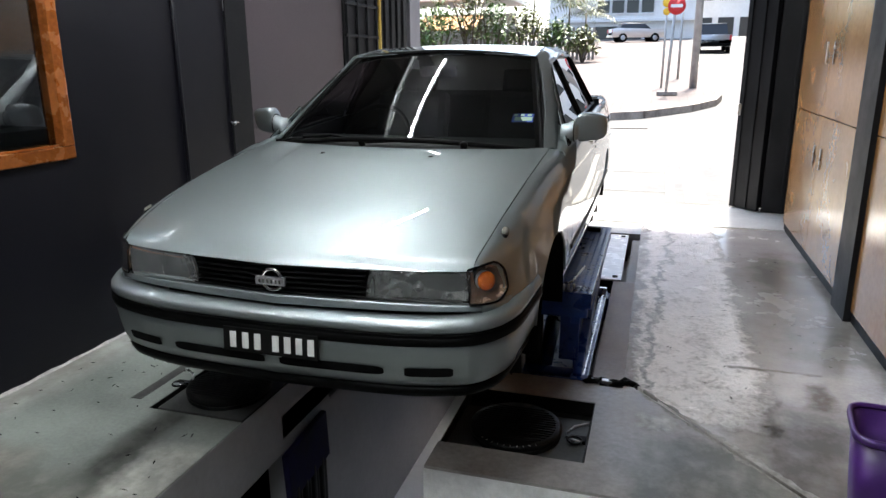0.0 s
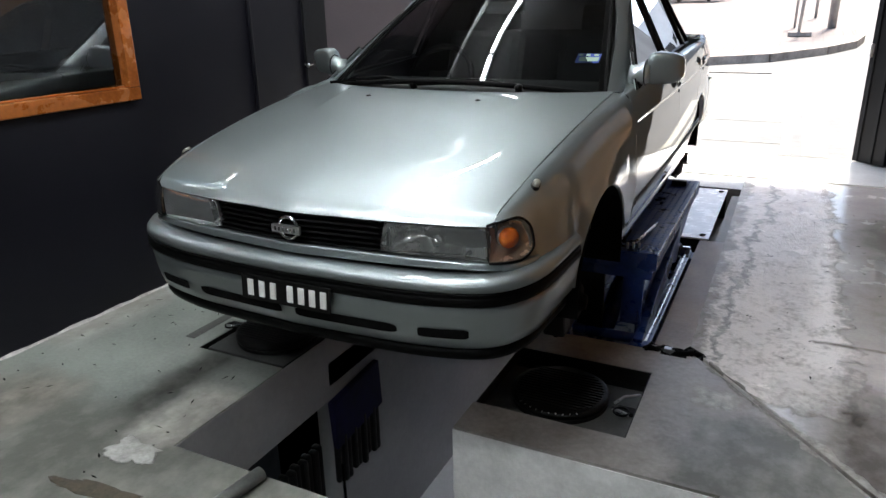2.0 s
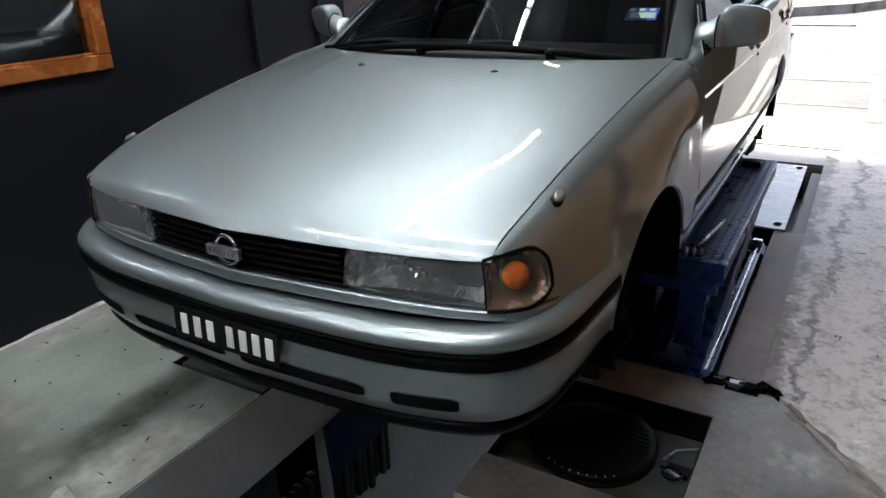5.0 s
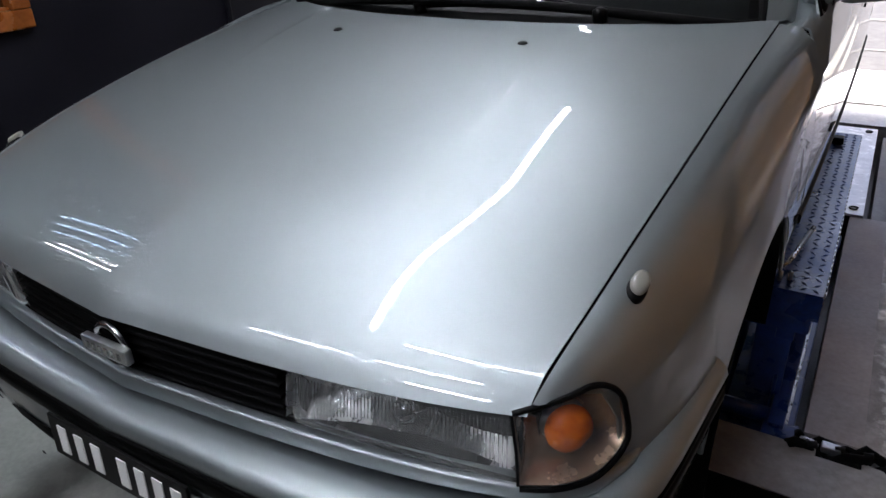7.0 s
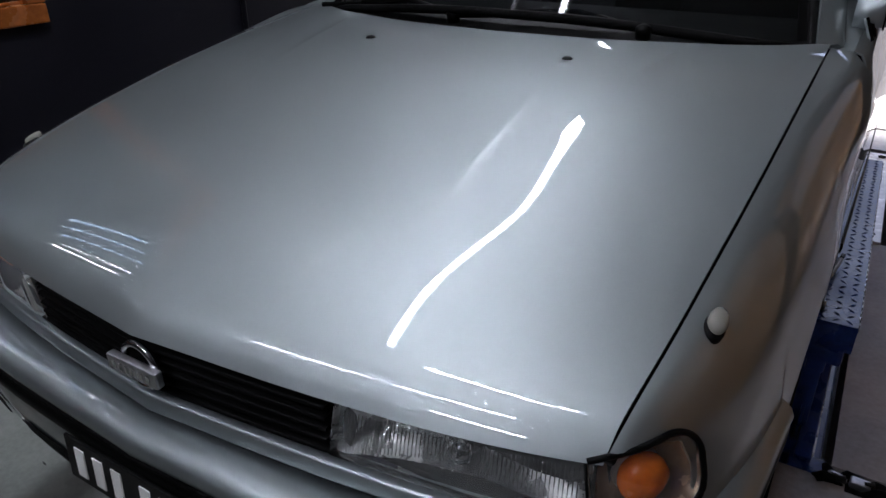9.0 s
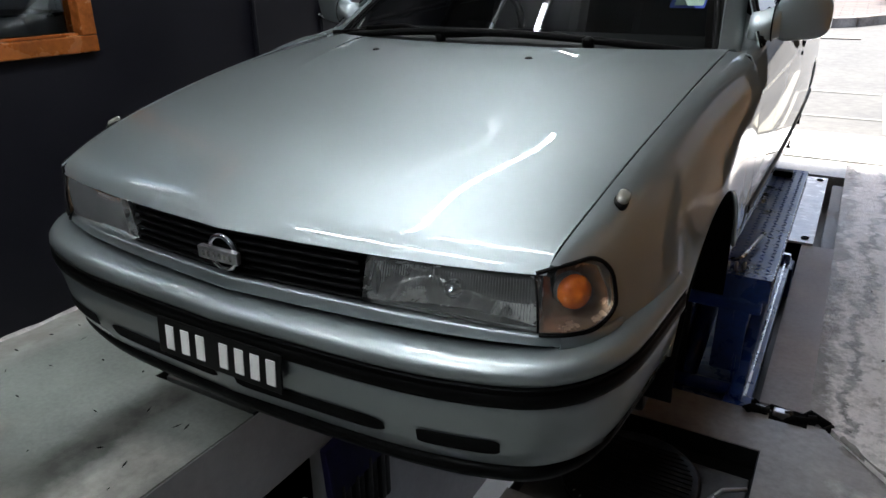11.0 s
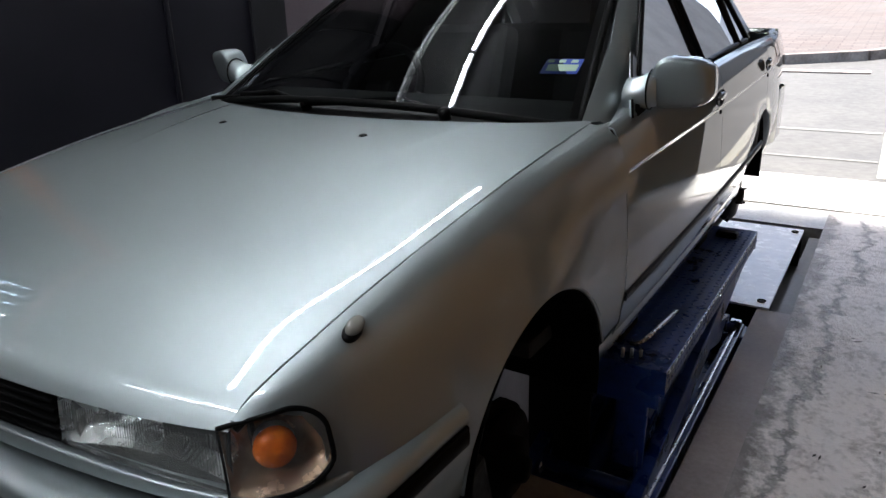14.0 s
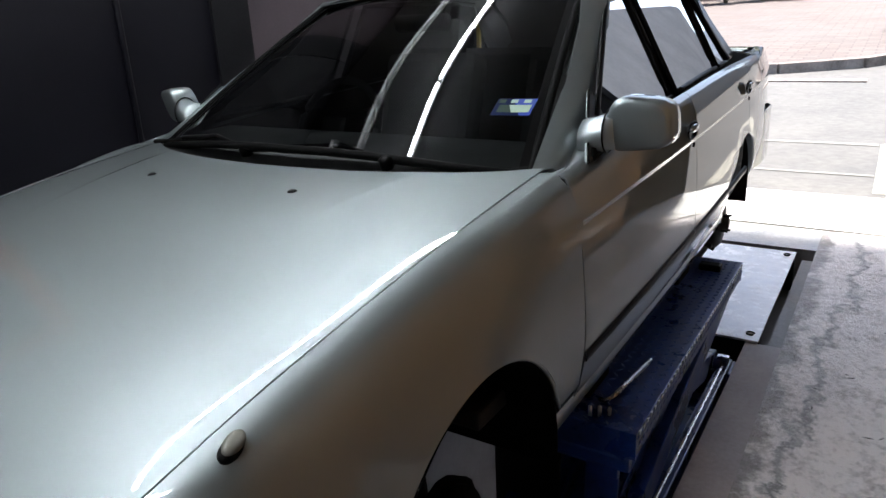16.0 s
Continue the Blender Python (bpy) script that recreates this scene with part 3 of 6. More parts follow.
def crease_x(v):
    """Half-distance between the two creases of the bonnet."""
    return 0.335 + 0.02 * v + 0.115 * v * v


crown = spline((0, 0.08, 0.35, 0.75, 1), (0.0, 0.0102, 0.0094, 0.0114, 0.004))


def hood_surface(x, v):
    """A point of the bonnet: x across, v from nose to windscreen."""
    ye = 0.094 + (1.285 - 0.094) * v
    edge, c, a = hood_x(ye), crease_x(v), abs(x)
    y = nose_y(x) + (hood_rear_y(x) - nose_y(x)) * v
    # rounded at the nose; further back a nearly flat middle panel with flat flanks outside the creases
    off = 0.003 * math.log(1 + math.exp(min((a - c) / 0.003, 50)))
    flat = min(max((v - 0.10) / 0.377, 0), 1)
    flat = 0.337 * flat * flat * (3 - 2 * flat)
    panel = 1 - 0.194 * min(a / c, 1) ** 2 - 0.806 * off / (edge - c)
    z = hood_z(ye) + crown(v) * ((1 - flat) * (1 - min(a / edge, 1.0) ** 3.34) + flat * panel)
    z -= 0.016 * (1 - min(v / 0.035, 1)) ** 2
    f = min(max((v - 0.118) / 0.287, 0), 1)
    z += 0.0016 * math.sin(math.pi * v) * (off / (edge - c)) * (1 - off / (edge - c))
    late = min(max((v - 0.58) / 0.2, 0), 1)
    z += (0.0006 + 0.0030 * late * late * (3 - 2 * late)) * f * f * (3 - 2 * f) * min((1.02 - v) / 0.1, 1) * math.exp(-off / 0.020)
    return x, y, z


def make_hood():
    rows = []
    beside = (-0.03, -0.015, -0.008, -0.004, -0.0015, 0.001, 0.004, 0.008, 0.014, 0.022, 0.032, 0.045, 0.06)
    for v in np.concatenate([np.linspace(0, 0.05, 8), np.linspace(0.07, 1, 44)]):
        edge, c = hood_x(0.094 + (1.285 - 0.094) * v) - 0.0020, crease_x(v)
        half = list(np.linspace(0, c - 0.05, 11)) + [c + d for d in beside] + list(np.linspace(c + 0.08, edge, 13))
        rows.append([hood_surface(x, v) for x in [-x for x in half[:0:-1]] + half])
    return sheet("hood", rows, PAINT, car, 0.004, "silver-green bonnet with two faint creases", flip=True)


hood = make_hood()


def belt(y):
    return ip(y, (1.27, 1.41, 2.3, 3.2, 4.3), (1.150, 1.166, 1.226, 1.258, 1.262))


def lean(y):
    """How far the shoulder is drawn in towards the front of the doors."""
    f = min(max((y - 1.27) / 1.1, 0), 1)
    return 0.006 * (1 - f * f * (3 - 2 * f))


def door_section(y, z0):
    xm, zb = half_width(y), belt(y)
    q = 0.036 * (y - 1.3)
    pts = [(0.066, zb, 1.0), (0.05, zb - 0.004, 1.0), (0.036, zb - 0.03, 1.0), (0.021, zb - 0.08, 0.9)]
    pts += [(d, z + q, k) for d, z, k in ((0.0105, 1.052, 0.62), (0.0095, 1.0475, 0.6), (0.0125, 1.0435, 0.6), (0.0150, 1.0405, 0.6), (0.0140, 1.032, 0.5), (0.0070, 0.94, 0.3), (0.0018, 0.84, 0.05), (0.0, 0.75, 0.0), (0.004, 0.68, 0.0), (0.014, 0.62, 0.0), (0.03, 0.575, 0.0))]
    return [(xm - d - lean(y) * k, max(z, z0)) for d, z, k in pts]


def fender_section(y, zb):
    xh, zh, xm = hood_x(y) + 0.0020, hood_z(y), half_width(y)
    d = xm - xh
    f = min(max((y - 0.15) / 0.3, 0), 1)
    drop = 0.087 + 0.058 * f * f * (3 - 2 * f)
    w = min(max((y - 0.85) / 0.42, 0), 1)
    w = w * w * (3 - 2 * w)
    zd = belt(max(y, 1.27)) if y > 0.8 else zh
    pts = [(xh, zh), (xh + 0.15 * d, zh - 0.035 * drop), (xh + 0.32 * d, zh - 0.10 * drop), (xh + 0.50 * d, zh - 0.25 * drop), (xh + 0.70 * d, zh - 0.56 * drop), (xm - 0.019, zh - drop)]
    e = min(max((1.2755 - y) / 0.32, 0), 1)
    e = 0.020 * e * e * (3 - 2 * e)
    zd -= e
    rear = [(xh, zh), (xh + 0.25 * d, zh - 0.003 - 0.4 * e), (xm - 0.072, zd), (xm - 0.040, zd - 0.03), (xm - 0.0214, zd - 0.08), (xm - 0.0090, zd - 0.104)]
    pts = [(p[0] + (r[0] - p[0]) * w, p[1] + (r[1] - p[1]) * w) for p, r in zip(pts, rear)]
    z5 = max(pts[5][1], zb + 0.004)
    pts = [(x, max(z, z5 + 0.001 * (5 - i))) for i, (x, z) in enumerate(pts)]
    for f in (0.15, 0.3, 0.5, 0.75, 1.0):
        z = z5 + (zb - z5) * f
        x = xm - 0.019 * (1 - f) ** 1.2 - 0.03 * max(0.70 - z, 0) ** 1.3 / 0.14
        if w > 0:
            sec = door_section(y, 0.0)[::-1]
            x += (float(np.interp(z, [q[1] for q in sec], [q[0] for q in sec])) - x) * w
        pts.append((x, z))
    return pts


def side_bottom(y):
    if y < AXLE - ARCH * 0.985 - 0.003:
        return 0.768
    if y < AXLE + ARCH * 0.93:
        return AXLE_Z + math.sqrt(max(ARCH ** 2 - (y - AXLE) ** 2, 0.0))
    return 0.62


LEAD = (0.096, 0.099, 0.110, 0.138, 0.174, 0.192, 0.197, 0.197, 0.194, 0.188, 0.178)


def make_fender(side):
    ys = np.concatenate([np.linspace(0.205, 0.458, 12), np.linspace(0.471, AXLE + ARCH * 0.925, 34), np.linspace(AXLE + ARCH * 0.935, 1.2755, 5)])
    rows = []
    for y in ys:
        v = (y - ys[0]) / (ys[-1] - ys[0])
        row = []
        for i, lead in enumerate(LEAD):
            yi = lead + (ys[-1] - lead) * v
            x, z = fender_section(yi, side_bottom(yi))[i]
            row.append((side * x, yi, z))
        rows.append(row)
    fender = sheet("front_fender", rows, PAINT, car, 0.004, flip=side > 0)
    # rolled lip of the wheel arch
    lip = [(side * (half_width(AXLE + ARCH * math.cos(a)) - 0.004), AXLE + ARCH * math.cos(a), AXLE_Z + ARCH * math.sin(a)) for a in np.linspace(0.28, 2.95, 40)]
    tube("arch_lip", lip, 0.006, PAINT, fender, 8)
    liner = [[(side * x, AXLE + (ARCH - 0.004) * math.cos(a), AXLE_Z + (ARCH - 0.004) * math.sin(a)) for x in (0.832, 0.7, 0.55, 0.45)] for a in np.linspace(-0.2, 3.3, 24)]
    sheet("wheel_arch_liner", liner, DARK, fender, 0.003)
    tube("gap_seal", [(side * hood_x(y), y, hood_z(y) - 0.019) for y in np.linspace(0.1, 1.27, 20)], 0.008, BLACK_TRIM, fender, 6)
    # oval repeater: a dark base and a cream lens, leaning with the flank
    sec = fender_section(0.30, 0.80)
    seat = np.interp([0.7125, 0.7245, 0.7365], [q[0] for q in sec[:6]], [q[1] for q in sec[:6]])
    tilt = (seat[2] - seat[0]) / 0.024

    def oval(rx, ry, cy, h):
        return [(side * (0.7245 + 0.78 * rx * math.cos(a) * 0.94 + 0.35 * h), 0.303 + cy + 0.8 * ry * math.sin(a), seat[1] + 0.26 * (cy + 0.8 * ry * math.sin(a)) + 0.55 * tilt * 0.78 * rx * math.cos(a) + h) for a in np.linspace(0, 2 * math.pi, 24, endpoint=False)]
    rep = raw("side_repeater", *rings([oval(0.0185, 0.0285, -0.002, -0.012), oval(0.0180, 0.0280, -0.002, 0.0045), oval(0.0165, 0.0265, -0.002, 0.0080), oval(0.006, 0.012, -0.002, 0.0090)]), BLACK_TRIM, fender)
    raw("repeater_lens", *rings([oval(0.0165, 0.0245, 0.002, 0.004), oval(0.0163, 0.0243, 0.002, 0.0120), oval(0.0142, 0.0215, 0.002, 0.0158), oval(0.009, 0.014, 0.002, 0.0176), oval(0.002, 0.003, 0.002, 0.0182)]), CREAM, rep)
    return fender


for side in (-1, 1):
    make_fender(side)

# nozzles on the bonnet
for x in (-0.258, 0.26):
    nz = hood_surface(x, 0.838)
    lathe("washer_nozzle", (x, nz[1], nz[2] - 0.001), (0, -0.2, 1), [(0.013, -0.004), (0.013, 0.004), (0.009, 0.008), (0.0, 0.009)], BLACK_TRIM, hood, 16)


def strip_x(prof, xs, yfun, name, m, parent, thick=0.004, label=""):
    """A front panel: prof of (y offset, z), swept over x along the nose."""
    rows = [[(x, yfun(x) + dy, z - 0.010 * (x / 0.66) ** 2 * (z > 0.785)) for dy, z in prof] for x in xs]
    return sheet(name, rows, m, parent, thick, label)


# valance between lamps and bumper
strip_x([(0.03, 0.800), (0.006, 0.7997), (0.0022, 0.7988), (0.0008, 0.7968), (0.0, 0.794), (-0.0025, 0.774), (-0.0022, 0.7715), (0.0, 0.7695), (0.004, 0.7688), (0.03, 0.768)], np.linspace(-0.71, 0.71, 41), lambda x: nose_y(x) - 0.002, "front_valance", PAINT, car)


# ---- grille and lamps ----
def corner_valance(side):
    """Body-coloured strip under the corner lamp, round to the fender."""
    path = [corner(t) for t in (0.3, 0.45, 0.6, 0.75, 0.9, 1.0)] + [(0.766, 0.215), (0.766, 0.235)]
    rows = [[(side * (x + d), y - 0.6 * d, z) for d, z in ((-0.03, 0.796), (0.0, 0.795), (0.004, 0.791), (0.005, 0.774), (0.002, 0.767), (-0.03, 0.766))] for x, y in path]
    sheet("corner_valance", rows, PAINT, car, 0.003, flip=side < 0)


grille = part("grille", box_bm((0.68, 0.02, 0.125), (0, 0.062, 0.853), 0.002), BLACK_TRIM, car, "black slatted grille")
for i in range(6):
    z = 0.806 + i * 0.018
    rows = [[(x, nose_y(x) + 0.012 + dy, z + dz) for dy, dz in ((0.03, 0.004), (0, 0.004), (-0.004, 0), (0, -0.004), (0.03, -0.004))] for x in np.linspace(-0.318, 0.318, 15)]
    sheet("slat", rows, BLACK_TRIM, grille, 0.001)
ring = [(0.036 * math.cos(a), -0.006, 0.852 + 0.036 * math.sin(a)) for a in np.linspace(0, 2 * math.pi, 33)]
badge = tube("badge", ring, 0.006, CHROME, grille, 10, "chrome ring and bar badge")
box("badge_bar", (0.110, 0.014, 0.027), (0, -0.017, 0.851), SATIN, badge, 0.003)
for k in range(6):
    box("relief_bar", (0.007, 0.002, 0.013), (-0.038 + 0.0152 * k, -0.0248, 0.851), CHROME, badge, 0.0005)


def lamp(side):
    x0, x1, z0, z1 = 0.338, 0.655, 0.803, 0.900
    h = part("headlight", box_bm((0.34, 0.05, 0.105), (side * 0.497, 0.155, 0.85), 0.003), BLACK_TRIM, car, "cloudy fluted rectangular headlight")
    rows = []
    for v in np.linspace(0, 1, 13):
        row = []
        for u in np.linspace(0, 1, 113):
            x = x0 + (x1 - x0) * u
            d = 0.055 * (1 - (2 * v - 1) ** 2) * (1 - (2 * u - 1) ** 4) ** 0.5 + 0.035 * (1 - (2 * u - 1) ** 2)
            d += (0.003 * math.cos(7 * math.pi * u) * math.cos(5 * math.pi * v) + 0.0015 * math.cos(58 * math.pi * u)) * min(1, 12 * d)
            row.append((side * (x - 0.02 * (1 - u) * (1 - v)), nose_y(x) + 0.010 + d, z0 + (z1 - z0) * v))
        rows.append(row)
    sheet("reflector", rows, LAMP_BOWL, h, 0.002)
    lathe("bulb_cap", (side * 0.485, 0.10, 0.838), (0, -1, 0.15), [(0.020, -0.02), (0.020, 0.004), (0.017, 0.014), (0.010, 0.020), (0, 0.022)], CHROME, h, 24)
    # the lens: vertical flutes in two fields, rounded towards the grille
    rows = []
    for v in np.linspace(0, 1, 13):
        row = []
        for i, u in enumerate(np.linspace(0, 1, 141)):
            xa = x0 + (x1 - x0) * u
            inset = 0.006 * abs(2 * v - 1) ** 8 + 0.02 * max(0.1 - u, 0) ** 2 / 0.01 + 0.004 * abs(2 * u - 1) ** 30
            field = (0.14 < u < 0.40 and 0.3 < v < 0.97) or (0.45 < u < 0.97 and 0.08 < v < 0.9)
            flute = 0.0013 * math.cos(math.pi * i) if field else 0.0
            row.append((side * (xa - 0.02 * (1 - u) * (1 - v)), nose_y(xa) + inset + flute, z0 - 0.014 * u * u * (1 - v) + (z1 - z0) * v))
        rows.append(row)
    lens = sheet("lens", rows, LENS, h, 0)
    lens.visible_shadow = False
    # cast ribs on the inside of the lens
    for u in [0.06 + 0.0155 * k for k in range(59)]:
        lo, hi = 0.12 + 0.42 * math.sin(math.pi * min(max((u - 0.12) / 0.8, 0), 1)) ** 0.7, 0.93
        x = x0 + (x1 - x0) * u
        tube("lens_rib", [(side * (x - 0.02 * (1 - u) * (1 - v)), nose_y(x) + 0.004, z0 + (z1 - z0) * v) for v in (lo, hi)], 0.0008, CLEAR, lens, 5)
    tube("lens_rim", [(side * (x0 - 0.02), nose_y(x0) + 0.012, z0), (side * 0.5, nose_y(0.5) + 0.011, z0 - 0.001), (side * (x1 + 0.002), nose_y(x1) + 0.010, z0 - 0.015), (side * (x1 + 0.002), nose_y(x1) + 0.004, z0 + 0.05), (side * (x1 + 0.002), nose_y(x1) + 0.011, z1 + 0.002), (side * 0.5, nose_y(0.5) + 0.011, z1 + 0.002), (side * x0, nose_y(x0) + 0.012, z1 + 0.002)], 0.004, BLACK_TRIM, h, 8)


def corner(x_t):
    """Plan of the corner lamp from the headlight (0) round to the fender (1)."""
    return ip(x_t, (0, 0.3, 0.55, 0.78, 1), (0.662, 0.694, 0.720, 0.742, 0.762)), ip(x_t, (0, 0.3, 0.55, 0.78, 1), (0.082, 0.098, 0.120, 0.152, 0.200))


def indicator(side):
    """Wraparound corner lamp: an orange bulb in a bowl behind a clear lens with a rounded outer end."""
    def lens_point(t, v):
        e, f = max(t - 0.66, 0) / 0.34, max(t - 0.76, 0) / 0.24
        cut, top = 0.36 * (1 - math.sqrt(max(1 - e * e, 0))), 0.36 * (1 - math.sqrt(max(1 - f * f, 0)))
        lo, hi = 0.799, ip(t, (0, 0.35, 0.75, 1), (0.906, 0.917, 0.922, 0.918))
        (x, y), z = corner(t), lo + (hi - lo) * (cut + (1 - top - cut) * v)
        h = max((z - lo) / (hi - lo), 0)
        return Vector((x - (0.012 + 0.016 * t) * h * h, y + 0.004 * h * h, z))

    def out(t):
        x2, y2 = corner(min(t + 0.03, 1.0))
        x1, y1 = corner(min(t + 0.03, 1.0) - 0.06)
        return Vector((y2 - y1, -(x2 - x1), 0)).normalized()

    def flip_x(p):
        return (side * p.x, p.y, p.z)

    ts, vs = 1 - (1 - np.linspace(0, 1, 30)) ** 1.6, np.linspace(0, 1, 13)
    lens, bowl = [], []
    for t in ts:
        lens.append([flip_x(lens_point(t, v) + out(t) * (0.004 * (1 - (2 * v - 1) ** 4) * (1 - (2 * t - 1) ** 6) + 0.0005 * (k % 2))) for k, v in enumerate(vs)])
        bowl.append([flip_x(lens_point(t, v) - out(t) * (0.003 + 0.040 * math.sqrt(max((1 - (2 * t - 1) ** 4) * (1 - (2 * v - 1) ** 4), 0)))) for v in vs])
    edge = [flip_x(lens_point(t, 0) + out(t) * 0.001 - Vector((0, 0, 0.003))) for t in ts] + [flip_x(lens_point(1, v) + out(1) * 0.001) for v in vs[2:-2:2]] + [flip_x(lens_point(t, 1) + out(t) * 0.001 + Vector((0, 0, 0.003))) for t in ts[::-1]]
    ind = tube("indicator", edge, 0.0042, BLACK_TRIM, car, 8, "clear corner indicator with orange bulb")
    sheet("lens", lens, CORNER_LENS, ind, 0, flip=True).visible_shadow = False
    sheet("lamp_back", bowl, AMBER_BOWL, ind, 0.001)
    c, n = lens_point(0.60, 0.53) - out(0.60) * 0.022, out(0.60)
    lathe("orange_bulb", flip_x(c), (side * n.x, n.y, 0.05), [(0.012, -0.022), (0.024, -0.018), (0.031, -0.008), (0.032, 0.001), (0.029, 0.009), (0.020, 0.0145), (0.009, 0.0168), (0.0, 0.017)], ORANGE_LENS, ind, 24, "orange bulb cover")
    lathe("bulb_collar", flip_x(c - n * 0.020), (side * n.x, n.y, 0.05), [(0.030, -0.006), (0.031, 0.002), (0.022, 0.006), (0.0, 0.006)], SATIN, ind, 24)
    tube("lens_seam", [flip_x(lens_point(0, v) - Vector((0.002, 0, 0))) for v in (0, 0.5, 1)], 0.0022, BLACK_TRIM, ind, 6)
    return ind


for side in (-1, 1):
    lamp(side)
    indicator(side)
    corner_valance(side)


# ---- front bumper ----
def bumper_path(n=61):
    """Plan of the front bumper from the left arch to the right one."""
    pts = []
    for s in np.linspace(0, 1, n // 2 + 1):
        y = ip(s, (0, 0.35, 0.62, 0.76, 0.86, 1.0), (-0.055, -0.034, 0.02, 0.085, 0.20, 0.468))
        x = ip(s, (0, 0.35, 0.62, 0.76, 0.86, 1.0), (0.0, 0.40, 0.655, 0.745, 0.80, 0.828))
        pts.append((x, y))
    return [(-x, y) for x, y in pts[:0:-1]] + pts


def bumper_sweep(name, prof, m, parent, label="", sel=None, thick=0.004):
    path = bumper_path()
    rows = []
    for i, (x, y) in enumerate(path):
        if sel and not sel[0] <= x <= sel[1]:
            continue
        a, b = Vector(path[max(i - 1, 0)]), Vector(path[min(i + 1, len(path) - 1)])
        t = (b - a).normalized()
        nx, ny = t.y, -t.x
        dz = 0.038 * min(max((y + 0.03) / 0.48, 0), 1)
        rows.append([(x + nx * d, y + ny * d, z + dz) for d, z in prof])
    return sheet(name, rows, m, parent, thick, label)


bumper = bumper_sweep("front_bumper", [(-0.085, 0.752), (-0.05, 0.760), (-0.026, 0.7635), (-0.008, 0.7585), (0.004, 0.748), (0.009, 0.735), (0.006, 0.722), (0.0, 0.717)], PAINT, car, "silver-green bumper with black rubbing strip")
bumper_sweep("rubbing_strip", [(0.0, 0.717), (0.006, 0.7158), (0.0085, 0.712), (0.006, 0.7105), (0.0085, 0.709), (0.006, 0.7075), (0.0085, 0.706), (0.006, 0.7045), (0.0085, 0.703), (0.0085, 0.685), (0.006, 0.676), (0.0, 0.672)], BLACK_TRIM, bumper, "black rubbing strip")
bumper_sweep("lower_skirt", [(-0.002, 0.672), (0.0, 0.668), (-0.003, 0.64), (-0.007, 0.605), (-0.014, 0.565), (-0.026, 0.530), (-0.050, 0.512)], PAINT, bumper)
bumper_sweep("air_dam", [(-0.05, 0.516), (-0.036, 0.511), (-0.036, 0.495), (-0.046, 0.477), (-0.075, 0.470), (-0.13, 0.474)], BLACK_TRIM, bumper, "black lower lip")
def air_vent(x0, x1):
    """A slot with rounded ends low in the bumper skirt: a near-black sheet paints its shade."""
    path = bumper_path(241)
    rows = []
    for i, (x, y) in enumerate(path):
        if not x0 < x < x1:
            continue
        a, b = Vector(path[i - 1]), Vector(path[i + 1])
        t = (b - a).normalized()
        e = abs(2 * (x - x0) / (x1 - x0) - 1)
        half = 0.0165 * (1 - e ** 12) ** 0.5
        dz = 0.038 * min(max((y + 0.03) / 0.48, 0), 1)
        rows.append([(x + t.y * d, y - t.x * d, 0.580 + dz + half * k) for k, d in ((-1.0, -0.0110), (-0.86, -0.0112), (-0.2, -0.0090), (0.86, -0.0062), (1.0, -0.0066))])
    sheet("air_vent", rows, DARK, bumper, 0.001, "air slot drawn as a near-black sheet with rounded ends")


for x0, x1 in ((-0.63, -0.462), (-0.405, -0.02), (0.02, 0.405), (0.462, 0.63)):
    air_vent(x0, x1)
plate = part("number_plate", box_bm((0.355, 0.006, 0.085), (0.012, -0.068, 0.650), 0.002, (-4, 0, 0)), PLATE_BLACK, bumper, "black number plate with white bars")
for i, dx in enumerate((-0.139, -0.092, -0.046, 0.022, 0.066, 0.109, 0.152)):
    box("bar", (0.024, 0.003, 0.056), (0.012 + dx, -0.0715, 0.650), PLATE_WHITE, plate, 0.001, (-4, 0, 0))


# ---- glass house ----
def rear_bottom(y):
    if abs(y - REAR_AXLE) < 0.34:
        return REAR_Z + math.sqrt(max(0.34 ** 2 - (y - REAR_AXLE) ** 2, 0))
    return 0.3


def make_door(side, y0, y1, name):
    rows = [[(side * x, y, z) for x, z in door_section(y, rear_bottom(y))] for y in np.linspace(y0, y1, 22)]
    door = sheet(name, rows, PAINT, car, 0.004, flip=side > 0)
    q = 0.036 * (y1 - 0.12 - 1.3)
    yh, zh = y1 - 0.11, 1.09 + q
    xh = half_width(yh)
    lathe_pts = [[(side * (xh + dx), yh + 0.062 * k * math.cos(a), zh + 0.031 * k * math.sin(a)) for a in np.linspace(0, 2 * math.pi, 24, endpoint=False)] for k, dx in ((1.0, 0.003), (0.95, 0.005), (0.86, -0.002), (0.6, -0.004))]
    cup = raw("handle_recess", *rings(lathe_pts), BLACK_TRIM, door, "black recessed door handle")
    raw("door_handle", *rings([[(side * (xh + dx), yh + k * 0.058 * math.cos(a), zh + 0.008 + k * 0.014 * math.sin(a)) for a in np.linspace(0, 2 * math.pi, 16, endpoint=False)] for dx, k in ((-0.004, 1.0), (0.009, 1.0), (0.013, 0.85))]), PAINT, door)
    lathe("lock", (side * (xh - 0.004), yh + 0.04, zh - 0.055), (side, 0, 0), [(0.008, 0), (0.008, 0.006), (0, 0.007)], BLACK_TRIM, door, 12)
    rub = [[(side * (half_width(y) + d), y, z + 0.036 * (y - 1.3)) for d, z in ((-0.004, 0.712), (0.006, 0.709), (0.008, 0.700), (0.006, 0.686), (-0.004, 0.683))] for y in np.linspace(y0 + 0.004, y1 - 0.004, 12)]
    sheet("rubbing_strip", rub, BLACK_TRIM, door, 0.001)
    return door


def side_plane(y, z):
    """Half-width of the glass house at a height."""
    t = (z - 1.19) / (1.56 - 1.19)
    return 0.782 + (0.592 - 0.782) * t - 0.02 * max(y - 2.9, 0)


